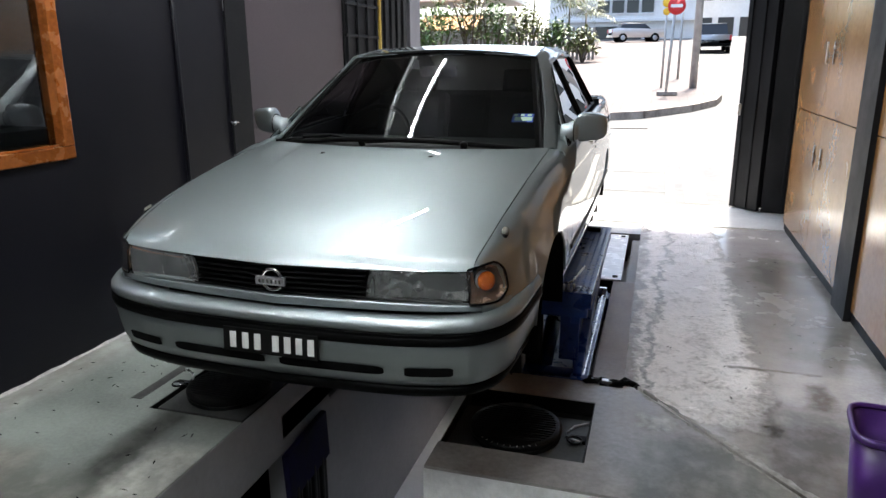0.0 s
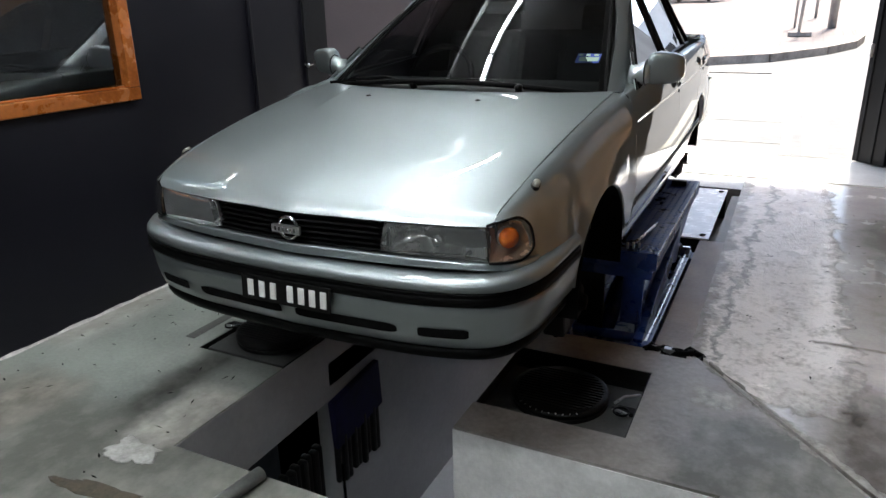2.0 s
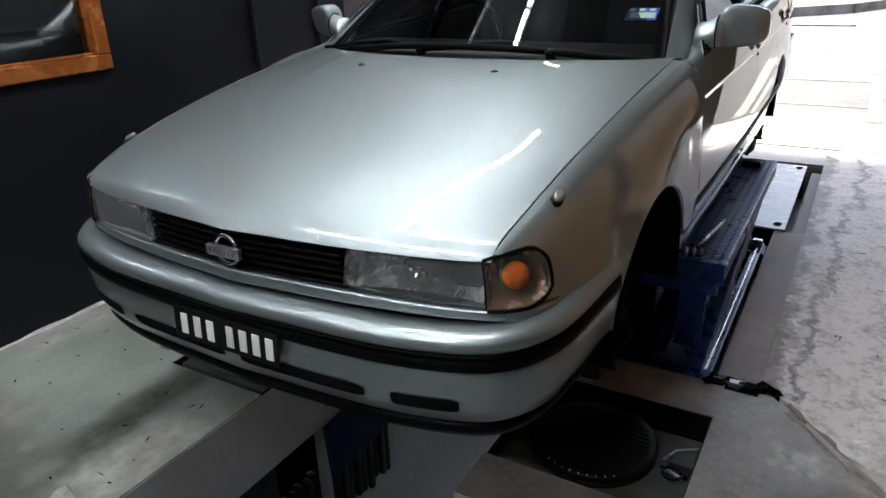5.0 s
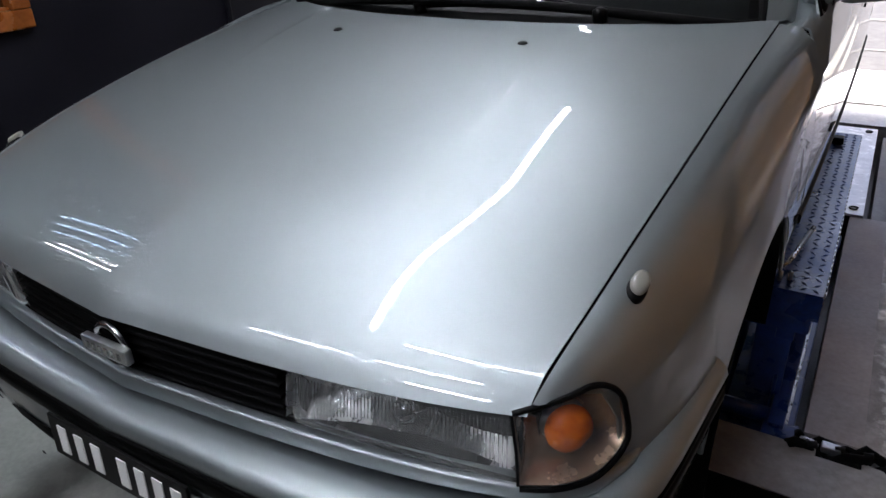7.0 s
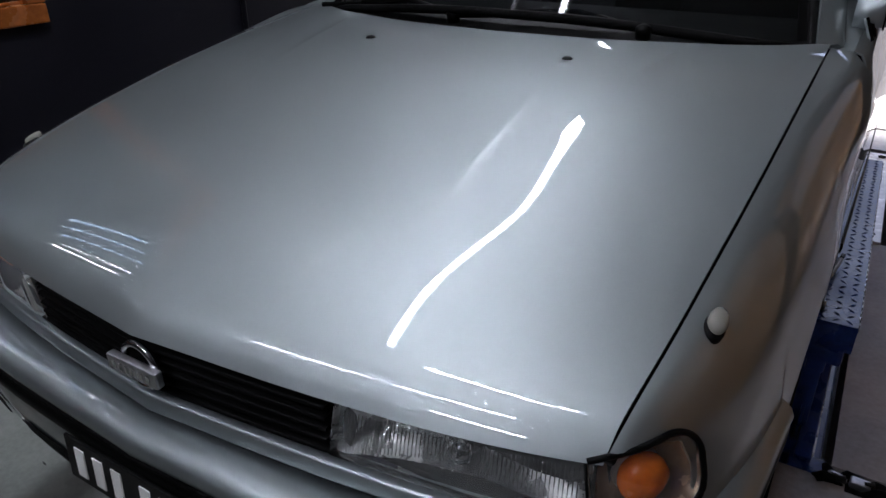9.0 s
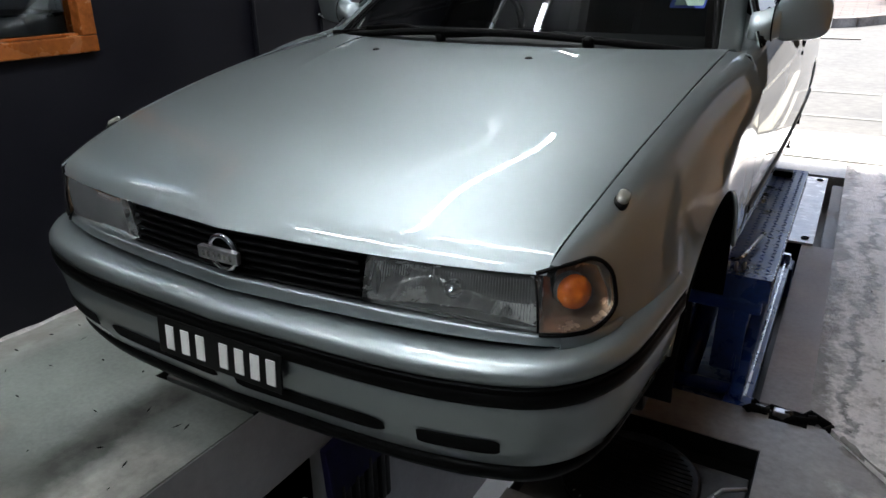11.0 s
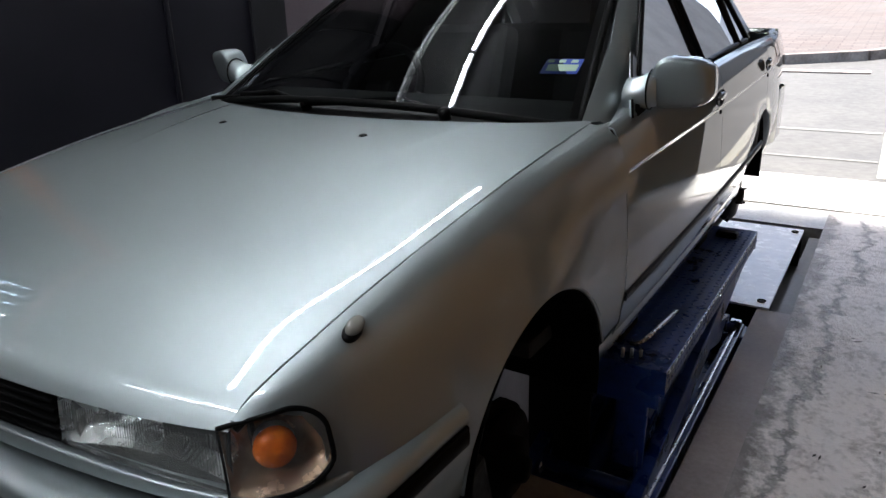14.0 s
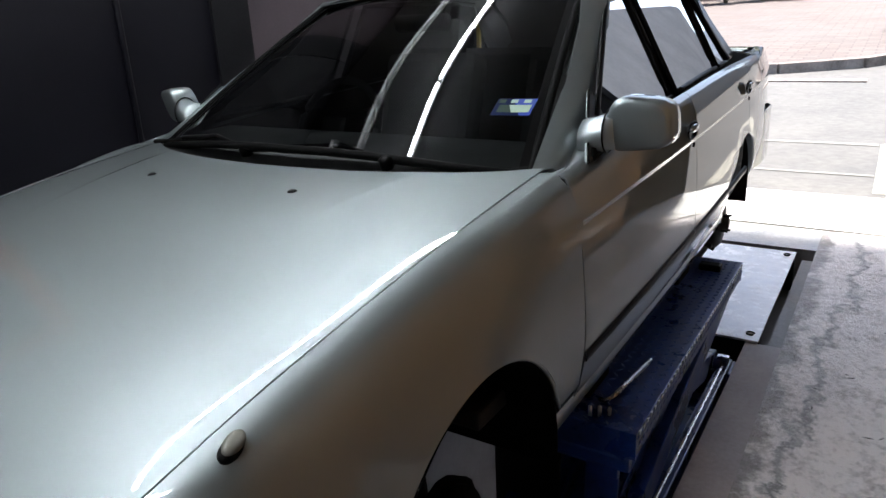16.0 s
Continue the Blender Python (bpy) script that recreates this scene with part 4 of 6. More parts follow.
ROOF_F, ROOF_B = 1.98, 3.25


def rail(y):
    """Height of the roof rail over the side windows."""
    return ip(y, (1.98, 2.4, 2.9, 3.25), (1.545, 1.575, 1.580, 1.560))


def side_glass(side, quad, door, name="window_glass"):
    (ya, yb, yc, yd) = quad
    rows = []
    for v in np.linspace(0, 1, 7):
        r = []
        for u in np.linspace(0, 1, 9):
            yl, yu = ya + (yb - ya) * u, yd + (yc - yd) * u
            zl, zu = belt(yl) - 0.003, rail(yu) if yu > 1.98 else 1.30
            y, z = yl + (yu - yl) * v, zl + (zu - zl) * v
            r.append((side * side_plane(y, z), y, z))
        rows.append(r)
    g = sheet(name, rows, TINTED, door, 0, flip=side > 0)
    g.visible_shadow = False
    edge = [rows[0][i] for i in range(9)] + [r[-1] for r in rows[1:]] + rows[-1][-2::-1] + [r[0] for r in rows[-2::-1]]
    tube("window_frame", [(x + side * 0.002, y, z) for x, y, z in edge], 0.011, BLACK_TRIM, door, 6, "black window surround")
    return g


for side in (-1, 1):
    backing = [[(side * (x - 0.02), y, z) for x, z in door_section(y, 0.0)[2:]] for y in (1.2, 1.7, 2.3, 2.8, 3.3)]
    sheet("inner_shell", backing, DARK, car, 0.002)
    fd = make_door(side, 1.279, 2.290, "front_door")
    rd = make_door(side, 2.294, 3.275, "rear_door")
    side_glass(side, (1.44, 2.25, 2.25, 2.06), fd)
    side_glass(side, (2.33, 3.02, 3.00, 2.33), rd)
    side_glass(side, (3.05, 3.30, 3.12, 3.04), rd, "quarter_glass")
    # rear quarter behind the door
    rows = [[(side * x, y, z) for x, z in door_section(y, rear_bottom(y) if y < 3.6 else 0.64)] for y in np.linspace(3.279, 4.28, 26)]
    quarter = sheet("rear_quarter", rows, PAINT, car, 0.004, flip=side > 0)
    # sill
    sill = [[(side * (half_width(y) + d), y, z + 0.036 * (y - 1.3)) for d, z in ((-0.03, 0.585), (-0.026, 0.57), (-0.032, 0.535), (-0.06, 0.515), (-0.2, 0.51))] for y in np.linspace(1.15, 2.93, 12)]
    sheet("sill", sill, PAINT, car, 0.003, flip=side > 0)
    # windscreen pillar, roof rail and rear pillar as one frame
    edge = [(0.732, 1.33, 1.150), (0.684, 1.66, 1.307), (0.634, 1.89, 1.440), (0.590, 2.03, 1.558), (0.582, 2.4, 1.598), (0.578, 2.9, 1.602), (0.560, 3.25, 1.575), (0.60, 3.5, 1.43), (0.66, 3.76, 1.265)]
    inner = [(0.700, 1.285, 1.138), (0.650, 1.60, 1.325), (0.592, 1.84, 1.46), (0.535, 2.01, 1.580), (0.53, 2.4, 1.622), (0.525, 2.9, 1.627), (0.50, 3.25, 1.597), (0.50, 3.5, 1.45), (0.58, 3.78, 1.275)]
    rows = []
    for (x0, y0, z0), (x1, y1, z1) in zip(edge, inner):
        wide = 0.10 if y0 > 3.3 else 0.0
        rows.append([(side * (x0 + 0.012), y0 + 0.03 - wide, z0 - 0.022 - wide * 0.1), (side * (x0 + 0.008), y0 + 0.012, z0 - 0.006), (side * x0, y0, z0), (side * (x0 + x1) / 2, (y0 + y1) / 2 - 0.002, (z0 + z1) / 2 + 0.004), (side * x1, y1, z1)])
    sheet("roof_pillar", rows, PAINT, car, 0.012, flip=side < 0)
    foot = []
    for y, x0, z0, swell in ((1.2757, 0.729, 1.1565, 0.0), (1.31, 0.734, 1.152, 0.002), (1.36, 0.743, 1.138, 0.004), (1.45, 0.732, 1.172, 0.006), (1.55, 0.717, 1.219, 0.006), (1.62, 0.707, 1.253, 0.006)):
        x1, z1 = half_width(y) - 0.066 - lean(y), belt(max(y, 1.27)) + 0.001
        foot.append([(side * (x0 + (x1 - x0) * f), y, z0 + (z1 - z0) * f + swell * math.sin(math.pi * f)) for f in (0.0, 0.25, 0.5, 0.75, 1.0)])
    sheet("pillar_foot", foot, PAINT, car, 0.003, flip=side < 0)
    tube("gutter", [(side * (x + 0.004), y + 0.006, z - 0.002) for x, y, z in edge[:7]], 0.006, BLACK_TRIM, car, 6)

# roof skin
rows = []
for y in np.linspace(1.985, 3.27, 20):
    xr = ip(y, (1.98, 2.4, 2.9, 3.27), (0.533, 0.527, 0.523, 0.50))
    zr = ip(y, (1.98, 2.2, 2.6, 3.0, 3.27), (1.575, 1.606, 1.632, 1.626, 1.598))
    rows.append([(x * xr, y - 0.06 * (1 - x * x) * (y < 2.02), zr + 0.022 * (1 - x * x)) for x in np.linspace(-1, 1, 21)])
sheet("roof", rows, PAINT, car, 0.004, flip=True)


def screen_grid(base, top, n=9, k=25, bow=0.02, crown=0.0):
    rows = []
    for v in np.linspace(0, 1, n):
        r = []
        for u in np.linspace(-1, 1, k):
            b, t = Vector(base(u)), Vector(top(u))
            p = b.lerp(t, v)
            p.z += (bow + crown * (1 - u * u)) * math.sin(math.pi * v)
            r.append(tuple(p))
        rows.append(r)
    return rows


wsg = screen_grid(lambda u: (0.69 * u, screen_base_y(0.69 * u) + 0.045, 1.142 + 0.046 * (1 - u * u)), lambda u: (0.535 * u, 1.935 + 0.08 * u * u, 1.602 - 0.036 * u * u), bow=0.012, crown=0.009)
windscreen = sheet("windscreen", wsg, SCREEN, car, 0, "windscreen with a road tax sticker")
windscreen.visible_shadow = False
edge = wsg[0] + [r[-1] for r in wsg[1:]] + wsg[-1][-2::-1] + [r[0] for r in wsg[-2::-1]]
tube("windscreen_seal", [(x, y - 0.004, z + 0.004) for x, y, z in edge], 0.012, RUBBER, windscreen, 8)
for s_ in (-1, 1):
    band = []
    for r_ in wsg:
        p0, p1 = Vector(r_[-1] if s_ > 0 else r_[0]), Vector(r_[-3] if s_ > 0 else r_[2])
        d_ = (p1 - p0).normalized()
        band.append([tuple(p0 + d_ * f + Vector((0, -0.0015, 0.003))) for f in (-0.01, 0.012, 0.034)])
    sheet("black_edge", band, BLACK_TRIM, windscreen, 0.001, flip=s_ < 0)
cowl = [[(x, hood_rear_y(x) - 0.03, 1.138), (x, hood_rear_y(x) + 0.015, 1.146), (x, screen_base_y(x) + 0.03, 1.152), (x, screen_base_y(x) + 0.075, 1.158)] for x in np.linspace(-0.70, 0.70, 21)]
sheet("cowl_panel", cowl, BLACK_TRIM, car, 0.003)


def on_screen(x, z, lift=0.006):
    u = x / 0.66
    t = (z - 1.155) / (1.585 - 1.155)
    b = Vector((x, screen_base_y(min(abs(x) * 1.05, 0.69)) + 0.045, 1.155))
    e = Vector((x, 1.935 + 0.07 * u * u, 1.587))
    p = b.lerp(e, t)
    p.z += (0.012 + 0.009 * (1 - u * u)) * math.sin(math.pi * t)
    return p + Vector((0, -0.5, 0.86)) * lift


def sticker(x0, x1, z0, z1, m, name, lift):
    P = [[on_screen(x, z, lift) for x in np.linspace(x0, x1, 5)] for z in (z0, z1)]
    return sheet(name, P, m, windscreen, 0)


STICK_BLUE = mat("sticker_blue", (0.015, 0.045, 0.30), 0.6)
STICK_WHITE = mat("sticker_white", (0.30, 0.40, 0.30), 0.6)
sticker(0.515, 0.615, 1.262, 1.296, STICK_BLUE, "tax_sticker", -0.009)
sticker(0.528, 0.610, 1.267, 1.282, STICK_WHITE, "sticker_field", -0.007)
for x in (0.521, 0.553, 0.586):
    sticker(x, x + 0.018, 1.286, 1.293, STICK_WHITE, "sticker_field", -0.007)

# wipers
for pts, tip in ((((0.34, 1.19, 1.178), (0.16, 1.24, 1.20), (-0.02, 1.215, 1.19)), -1), (((-0.18, 1.195, 1.178), (-0.36, 1.25, 1.198), (-0.52, 1.245, 1.185)), -1)):
    w = tube("wiper", pts, 0.008, BLACK_TRIM, car, 8)
    a, b = Vector(pts[2]), Vector(pts[1])
    blade = [a + (b - a) * s + Vector((0, 0.012, -0.008)) for s in (-1.0, 0, 0.9)]
    tube("wiper_blade", blade, 0.008, RUBBER, w, 6)
    lathe("wiper_pivot", pts[0], (0, -0.3, 1), [(0.018, -0.02), (0.018, 0.006), (0.01, 0.012), (0, 0.013)], BLACK_TRIM, w, 16)

# rear screen, boot lid, rear bumper
rear_base = lambda u: (0.60 * u, 3.80 - 0.05 * u * u, 1.275)
rear_top = lambda u: (0.50 * u, 3.285 - 0.02 * u * u, 1.600)
rg = sheet("rear_screen", screen_grid(rear_base, rear_top, bow=0.02), TINTED, car, 0, flip=True)
rg.visible_shadow = False
lid = [[(u * (0.72 - 0.03 * max(y - 4.0, 0)), y, z + 0.015 * (1 - u * u)) for u in np.linspace(-1, 1, 15)] for y, z in ((3.78, 1.268), (3.9, 1.272), (4.1, 1.27), (4.24, 1.26), (4.28, 1.235), (4.29, 1.15), (4.28, 1.0))]
sheet("boot_lid", lid, PAINT, car, 0.004, flip=True)
for s in (-1, 1):
    sheet("rear_deck", [[(s * (half_width(y) - 0.05), y, belt(y) - 0.004), (s * 0.70, y, 1.268)] for y in np.linspace(3.74, 4.285, 6)], PAINT, car, 0.004, flip=s > 0)
rb = [[(x, y, z) for z, (x, y) in ((z, p) for z in (0.95, 0.93, 0.80, 0.68, 0.66))] for p in ((-0.80, 3.62), (-0.84, 3.9), (-0.83, 4.2), (-0.76, 4.32), (-0.4, 4.38), (0, 4.39), (0.4, 4.38), (0.76, 4.32), (0.83, 4.2), (0.84, 3.9), (0.80, 3.62))]
sheet("rear_bumper", rb, PAINT, car, 0.006, flip=True)
for s in (-1, 1):
    part("mudflap", box_bm((0.17, 0.008, 0.30), (s * 0.745, 3.60, 0.67), 0.002, (4, 0, 0)), RUBBER, car, "black rubber mudflap")

# mirrors
for s in (-1, 1):
    prof = []
    for k, dy in ((0.86, 0.052), (0.95, 0.050), (1.0, 0.036), (1.0, 0.004), (0.985, -0.020), (0.95, -0.034), (0.89, -0.042), (0.80, -0.0465), (0.5, -0.051), (0.1, -0.052)):
        ring_ = []
        for a in np.linspace(0, 2 * math.pi, 40, endpoint=False):
            u, w = (abs(f) ** 0.55 * math.copysign(1, f) for f in (math.cos(a), math.sin(a)))
            x, z = 0.892 + 0.077 * k * (u + 0.10 * w * (u < 0)), 1.241 + 0.070 * k * w * (1 - 0.10 * u)
            ring_.append((s * x, 1.512 + (x - 0.8) * 0.30 + dy - 0.30 * (z - 1.241), z))
        prof.append(ring_)
    mir = raw("wing_mirror", *rings(prof), PAINT, car, "silver-green door mirror")
    raw("mirror_sail", *rings([[(s * (side_plane(y, z) + o), y, z) for y, z in ((1.40, 1.163), (1.62, 1.175), (1.62, 1.30), (1.60, 1.31))] for o in (-0.004, 0.005)]), PAINT, mir, smooth=False)
    tube("sail_seal", [(s * (side_plane(y, z) + 0.004), y, z) for y, z in ((1.62, 1.171), (1.398, 1.160), (1.60, 1.314))], 0.004, BLACK_TRIM, mir, 6)
    foot = []
    for k, (cx, cy, w, hgt, cz) in enumerate(((0.752, 1.515, 0.070, 0.050, 1.206), (0.780, 1.507, 0.058, 0.048, 1.211), (0.806, 1.503, 0.048, 0.049, 1.221), (0.836, 1.506, 0.044, 0.052, 1.231))):
        foot.append([(s * cx, cy + w * math.cos(a), cz + hgt * math.sin(a)) for a in np.linspace(0, 2 * math.pi, 20, endpoint=False)])
    raw("mirror_foot", *rings(foot), PAINT, mir)
    tube("mirror_joint", [(s * 0.816, 1.50 + 0.050 * math.cos(a), 1.224 + 0.054 * math.sin(a)) for a in np.linspace(0, 2 * math.pi, 21)], 0.0025, BLACK_TRIM, mir, 6)

# inside: dashboard, wheel, seats, floor, far door skins
inside = part("cabin_floor", box_bm((1.4, 2.6, 0.05), (0, 2.3, 0.62), 0.01), CABIN, car)
dash = sheet("dashboard", [[(x, y, z) for x in np.linspace(-0.68, 0.68, 9)] for y, z in ((1.26, 1.12), (1.4, 1.165), (1.58, 1.17), (1.66, 1.14), (1.66, 0.8))], CABIN, car, 0.01)
wheel = tube("steering_wheel", [(-0.34 + 0.185 * math.cos(a), 1.80 + 0.08 * math.sin(a), 1.14 + 0.165 * math.sin(a)) for a in np.linspace(0, 2 * math.pi, 33)], 0.015, BLACK_TRIM, car, 8)
box("wheel_hub", (0.12, 0.06, 0.1), (-0.34, 1.79, 1.13), BLACK_TRIM, wheel, 0.02, (-25, 0, 0))
for x in (-0.36, 0.36):
    seat = box("seat", (0.5, 0.5, 0.16), (x, 2.15, 0.78), CABIN, car, 0.05)
    box("seat_back", (0.48, 0.14, 0.58), (x, 2.46, 1.08), CABIN, seat, 0.05, (-18, 0, 0))
    box("headrest", (0.26, 0.09, 0.17), (x, 2.57, 1.42), CABIN, seat, 0.04, (-14, 0, 0))
box("rear_seat", (1.3, 0.16, 0.6), (0, 3.15, 1.05), CABIN, car, 0.05, (-20, 0, 0))
box("parcel_shelf", (1.3, 0.5, 0.03), (0, 3.5, 1.24), CABIN, car, 0.01)
tube("rear_view_mirror", [(-0.1, 1.90, 1.50), (0.1, 1.90, 1.50)], 0.03, BLACK_TRIM, car, 12)

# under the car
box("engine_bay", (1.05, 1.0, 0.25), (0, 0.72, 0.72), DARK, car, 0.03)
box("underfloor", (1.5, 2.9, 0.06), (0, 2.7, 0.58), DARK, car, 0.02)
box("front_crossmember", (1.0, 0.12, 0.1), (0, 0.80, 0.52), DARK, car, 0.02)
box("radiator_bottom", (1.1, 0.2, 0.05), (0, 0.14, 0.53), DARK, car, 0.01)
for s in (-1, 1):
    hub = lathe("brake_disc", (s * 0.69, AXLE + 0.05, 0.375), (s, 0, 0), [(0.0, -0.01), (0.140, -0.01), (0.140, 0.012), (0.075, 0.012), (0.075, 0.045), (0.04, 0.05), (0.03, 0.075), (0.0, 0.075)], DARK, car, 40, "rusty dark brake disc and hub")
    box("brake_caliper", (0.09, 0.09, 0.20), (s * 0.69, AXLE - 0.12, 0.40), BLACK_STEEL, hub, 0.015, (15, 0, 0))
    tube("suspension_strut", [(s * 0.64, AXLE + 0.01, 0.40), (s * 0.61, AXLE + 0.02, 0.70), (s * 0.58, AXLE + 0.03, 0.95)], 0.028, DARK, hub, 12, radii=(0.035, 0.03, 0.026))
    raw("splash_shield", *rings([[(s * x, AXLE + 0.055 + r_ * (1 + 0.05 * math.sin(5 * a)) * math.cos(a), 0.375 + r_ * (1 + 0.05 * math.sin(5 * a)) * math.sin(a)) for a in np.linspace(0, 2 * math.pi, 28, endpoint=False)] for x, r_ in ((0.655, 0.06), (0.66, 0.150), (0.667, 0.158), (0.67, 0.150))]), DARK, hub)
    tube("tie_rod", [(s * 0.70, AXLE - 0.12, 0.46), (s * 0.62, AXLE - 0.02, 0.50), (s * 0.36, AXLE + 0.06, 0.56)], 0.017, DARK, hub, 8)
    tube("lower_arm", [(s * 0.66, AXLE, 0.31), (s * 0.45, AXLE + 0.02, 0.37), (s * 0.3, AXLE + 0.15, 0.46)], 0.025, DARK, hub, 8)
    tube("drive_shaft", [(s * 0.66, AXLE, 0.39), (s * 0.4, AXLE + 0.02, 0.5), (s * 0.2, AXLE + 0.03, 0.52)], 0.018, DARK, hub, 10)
    rw = lathe("rear_drum", (s * 0.745, REAR_AXLE, 0.50), (s, 0, 0), [(0, -0.03), (0.122, -0.03), (0.122, 0.03), (0.105, 0.045), (0.045, 0.05), (0.03, 0.075), (0, 0.075)], BLACK_STEEL, car, 36, "dark rear brake drum")
    for k in range(10):
        a = 0.628 * k + 0.2
        tube("fin", [(s * 0.725, REAR_AXLE + 0.115 * math.cos(a), 0.50 + 0.115 * math.sin(a)), (s * 0.765, REAR_AXLE + 0.134 * math.cos(a), 0.50 + 0.134 * math.sin(a))], 0.012, BLACK_STEEL, rw, 6)
    for k in range(4):
        a = 1.571 * k + 0.6
        tube("wheel_stud", [(s * 0.785, REAR_AXLE + 0.05 * math.cos(a), 0.50 + 0.05 * math.sin(a)), (s * 0.825, REAR_AXLE + 0.05 * math.cos(a), 0.50 + 0.05 * math.sin(a))], 0.006, BLACK_STEEL, rw, 6)
    tube("rear_strut", [(s * 0.66, REAR_AXLE, 0.53), (s * 0.6, REAR_AXLE, 1.0)], 0.03, DARK, rw, 10)
    liner = [[(s * x, REAR_AXLE + 0.336 * math.cos(a), REAR_Z + 0.336 * math.sin(a)) for x in (0.835, 0.6, 0.45)] for a in np.linspace(-0.1, 3.25, 20)]
    sheet("rear_arch_liner", liner, DARK, car, 0.003)


# ---- left wall: window, office behind it, conduit, lock ----
OFFICE = worn("office_wall", (0.10, 0.10, 0.11), (0.16, 0.16, 0.17), (0.6, 0.8), 2, 60, 0.05)
ox = WALL_L - 0.15
OD = 3.4
for name, args in (("office_wall_south", (ox - OD, ox, -2.05, -1.9, 0, TOP)), ("office_wall_north", (ox - OD, ox, 1.9, 2.05, 0, TOP)), ("office_wall_west", (ox - OD - 0.15, ox - OD, -2.05, 2.05, 0, TOP))):
    wall(name, *args, OFFICE, "dim plain office wall")
wall("office_floor", ox - OD - 0.15, ox, -2.05, 2.05, -0.1, 0.0, OFFICE, "dim office floor")
wall("office_ceiling", ox - OD - 0.15, ox, -2.05, 2.05, TOP, TOP + 0.1, OFFICE, "dim office ceiling")

window = tagged(thing("window_1", (WALL_L, -0.14, 1.1), "orange-varnished wooden window with dark reflecting glass", "window"), kind="structure")
fw = 0.066
for name, y0, y1, z0, z1 in (("window_frame", WIN_Y0 - fw, WIN_Y1 + fw, WIN_Z0 - fw, WIN_Z0), ("window_frame", WIN_Y0 - fw, WIN_Y1 + fw, WIN_Z1, WIN_Z1 + fw), ("window_frame", WIN_Y0 - fw, WIN_Y0, WIN_Z0 + 0.001, WIN_Z1 - 0.001), ("window_frame", WIN_Y1, WIN_Y1 + fw, WIN_Z0 + 0.001, WIN_Z1 - 0.001)):
    box(name, (0.10, y1 - y0, z1 - z0), (WALL_L - 0.02, (y0 + y1) / 2, (z0 + z1) / 2), WOOD_FRAME, window, 0.006)
box("glazing_bead", (0.014, WIN_Y1 - WIN_Y0, 0.012), (WALL_L - 0.004, (WIN_Y0 + WIN_Y1) / 2, WIN_Z0 + 0.006), WOOD_FRAME, window, 0.003)
PANE = glass("dark_window_glass", (0.40, 0.42, 0.42), 0.0, 2.2)
pane = raw("pane", [(WALL_L - 0.025, y, z) for y, z in ((WIN_Y0 + 0.001, WIN_Z0 + 0.001), (WIN_Y1 - 0.001, WIN_Z0 + 0.001), (WIN_Y1 - 0.001, WIN_Z1 - 0.001), (WIN_Y0 + 0.001, WIN_Z1 - 0.001))], [(0, 1, 2, 3)], PANE, window, smooth=False)
desk = box("office_counter", (0.5, 2.2, 0.09), (WALL_L - 0.33, -0.1, 1.185), BLACK_TRIM, None, 0.01)
tagged(desk, "black counter edge behind the window", "counter")
box("counter_leg", (0.45, 2.1, 1.14), (WALL_L - 0.38, -0.1, 0.57), BLACK_TRIM, desk, 0.005)

trunk = tube("conduit", [(WALL_L + 0.012, 1.905, 0.02), (WALL_L + 0.012, 1.905, TOP - 0.01)], 0.013, NAVY_WALL, None, 12)
tagged(trunk, "dark painted vertical conduit on the wall", "conduit")
lockset = thing("bolt_lock", (WALL_L, 2.47, 1.132), "small brass bolt hanging on a thin wire by the wall", "lock")
tube("wire", [(WALL_L + 0.008, 2.44, TOP - 0.02), (WALL_L + 0.008, 2.455, 2.0), (WALL_L + 0.008, 2.47, 1.15)], 0.0025, BARE_STEEL, lockset, 6)
tube("bolt", [(WALL_L + 0.015, 2.42, 1.137), (WALL_L + 0.015, 2.52, 1.133)], 0.008, CHROME, lockset, 10)
lathe("knob", (WALL_L + 0.004, 2.47, 1.13), (1, 0, 0), [(0.016, 0), (0.018, 0.015), (0.01, 0.025), (0, 0.026)], BARE_STEEL, lockset, 16)
pilaster = wall("wall_west_pilaster", WALL_L, WALL_L + 0.02, 2.455, 2.715, 0.0, TOP, BLACK_SHUTTER, "black painted strip of the wall")

# office ceiling panel with three rows of small bluish lamps
led = thing("office_ceiling_lamp", (-3.75, 0.18, TOP - 0.05), "bluish ceiling panel with three rows of small lamps", "ceiling lamp")
box("panel", (1.5, 0.62, 0.03), (-3.75, 0.19, TOP - 0.02), worn("blue_grey_panel", (0.36, 0.46, 0.62), (0.46, 0.56, 0.72), (0.4, 0.6), 3, 60, 0.03), led, 0.004)
LED_GLOW = emitter("blue_white_glow", (0.62, 0.82, 1.0), 11.0)
for yy in (0.03, 0.20, 0.37):
    for k in range(13):
        box("small_lamp", (0.058, 0.020, 0.012), (-4.42 + 0.112 * k, yy, TOP - 0.042), LED_GLOW, led, 0.003)
bar = thing("office_tube_lamp", (-4.1, -0.38, TOP - 0.04), "white tube lamp on the office ceiling", "tube lamp")
box("housing", (1.24, 0.05, 0.035), (-4.1, -0.38, TOP - 0.02), WHITE_METAL, bar, 0.004)
tube("tube", [(-4.7, -0.38, TOP - 0.052), (-3.5, -0.38, TOP - 0.052)], 0.013, emitter("office_tube_glow", (1.0, 0.98, 0.95), 50.0), bar, 12)

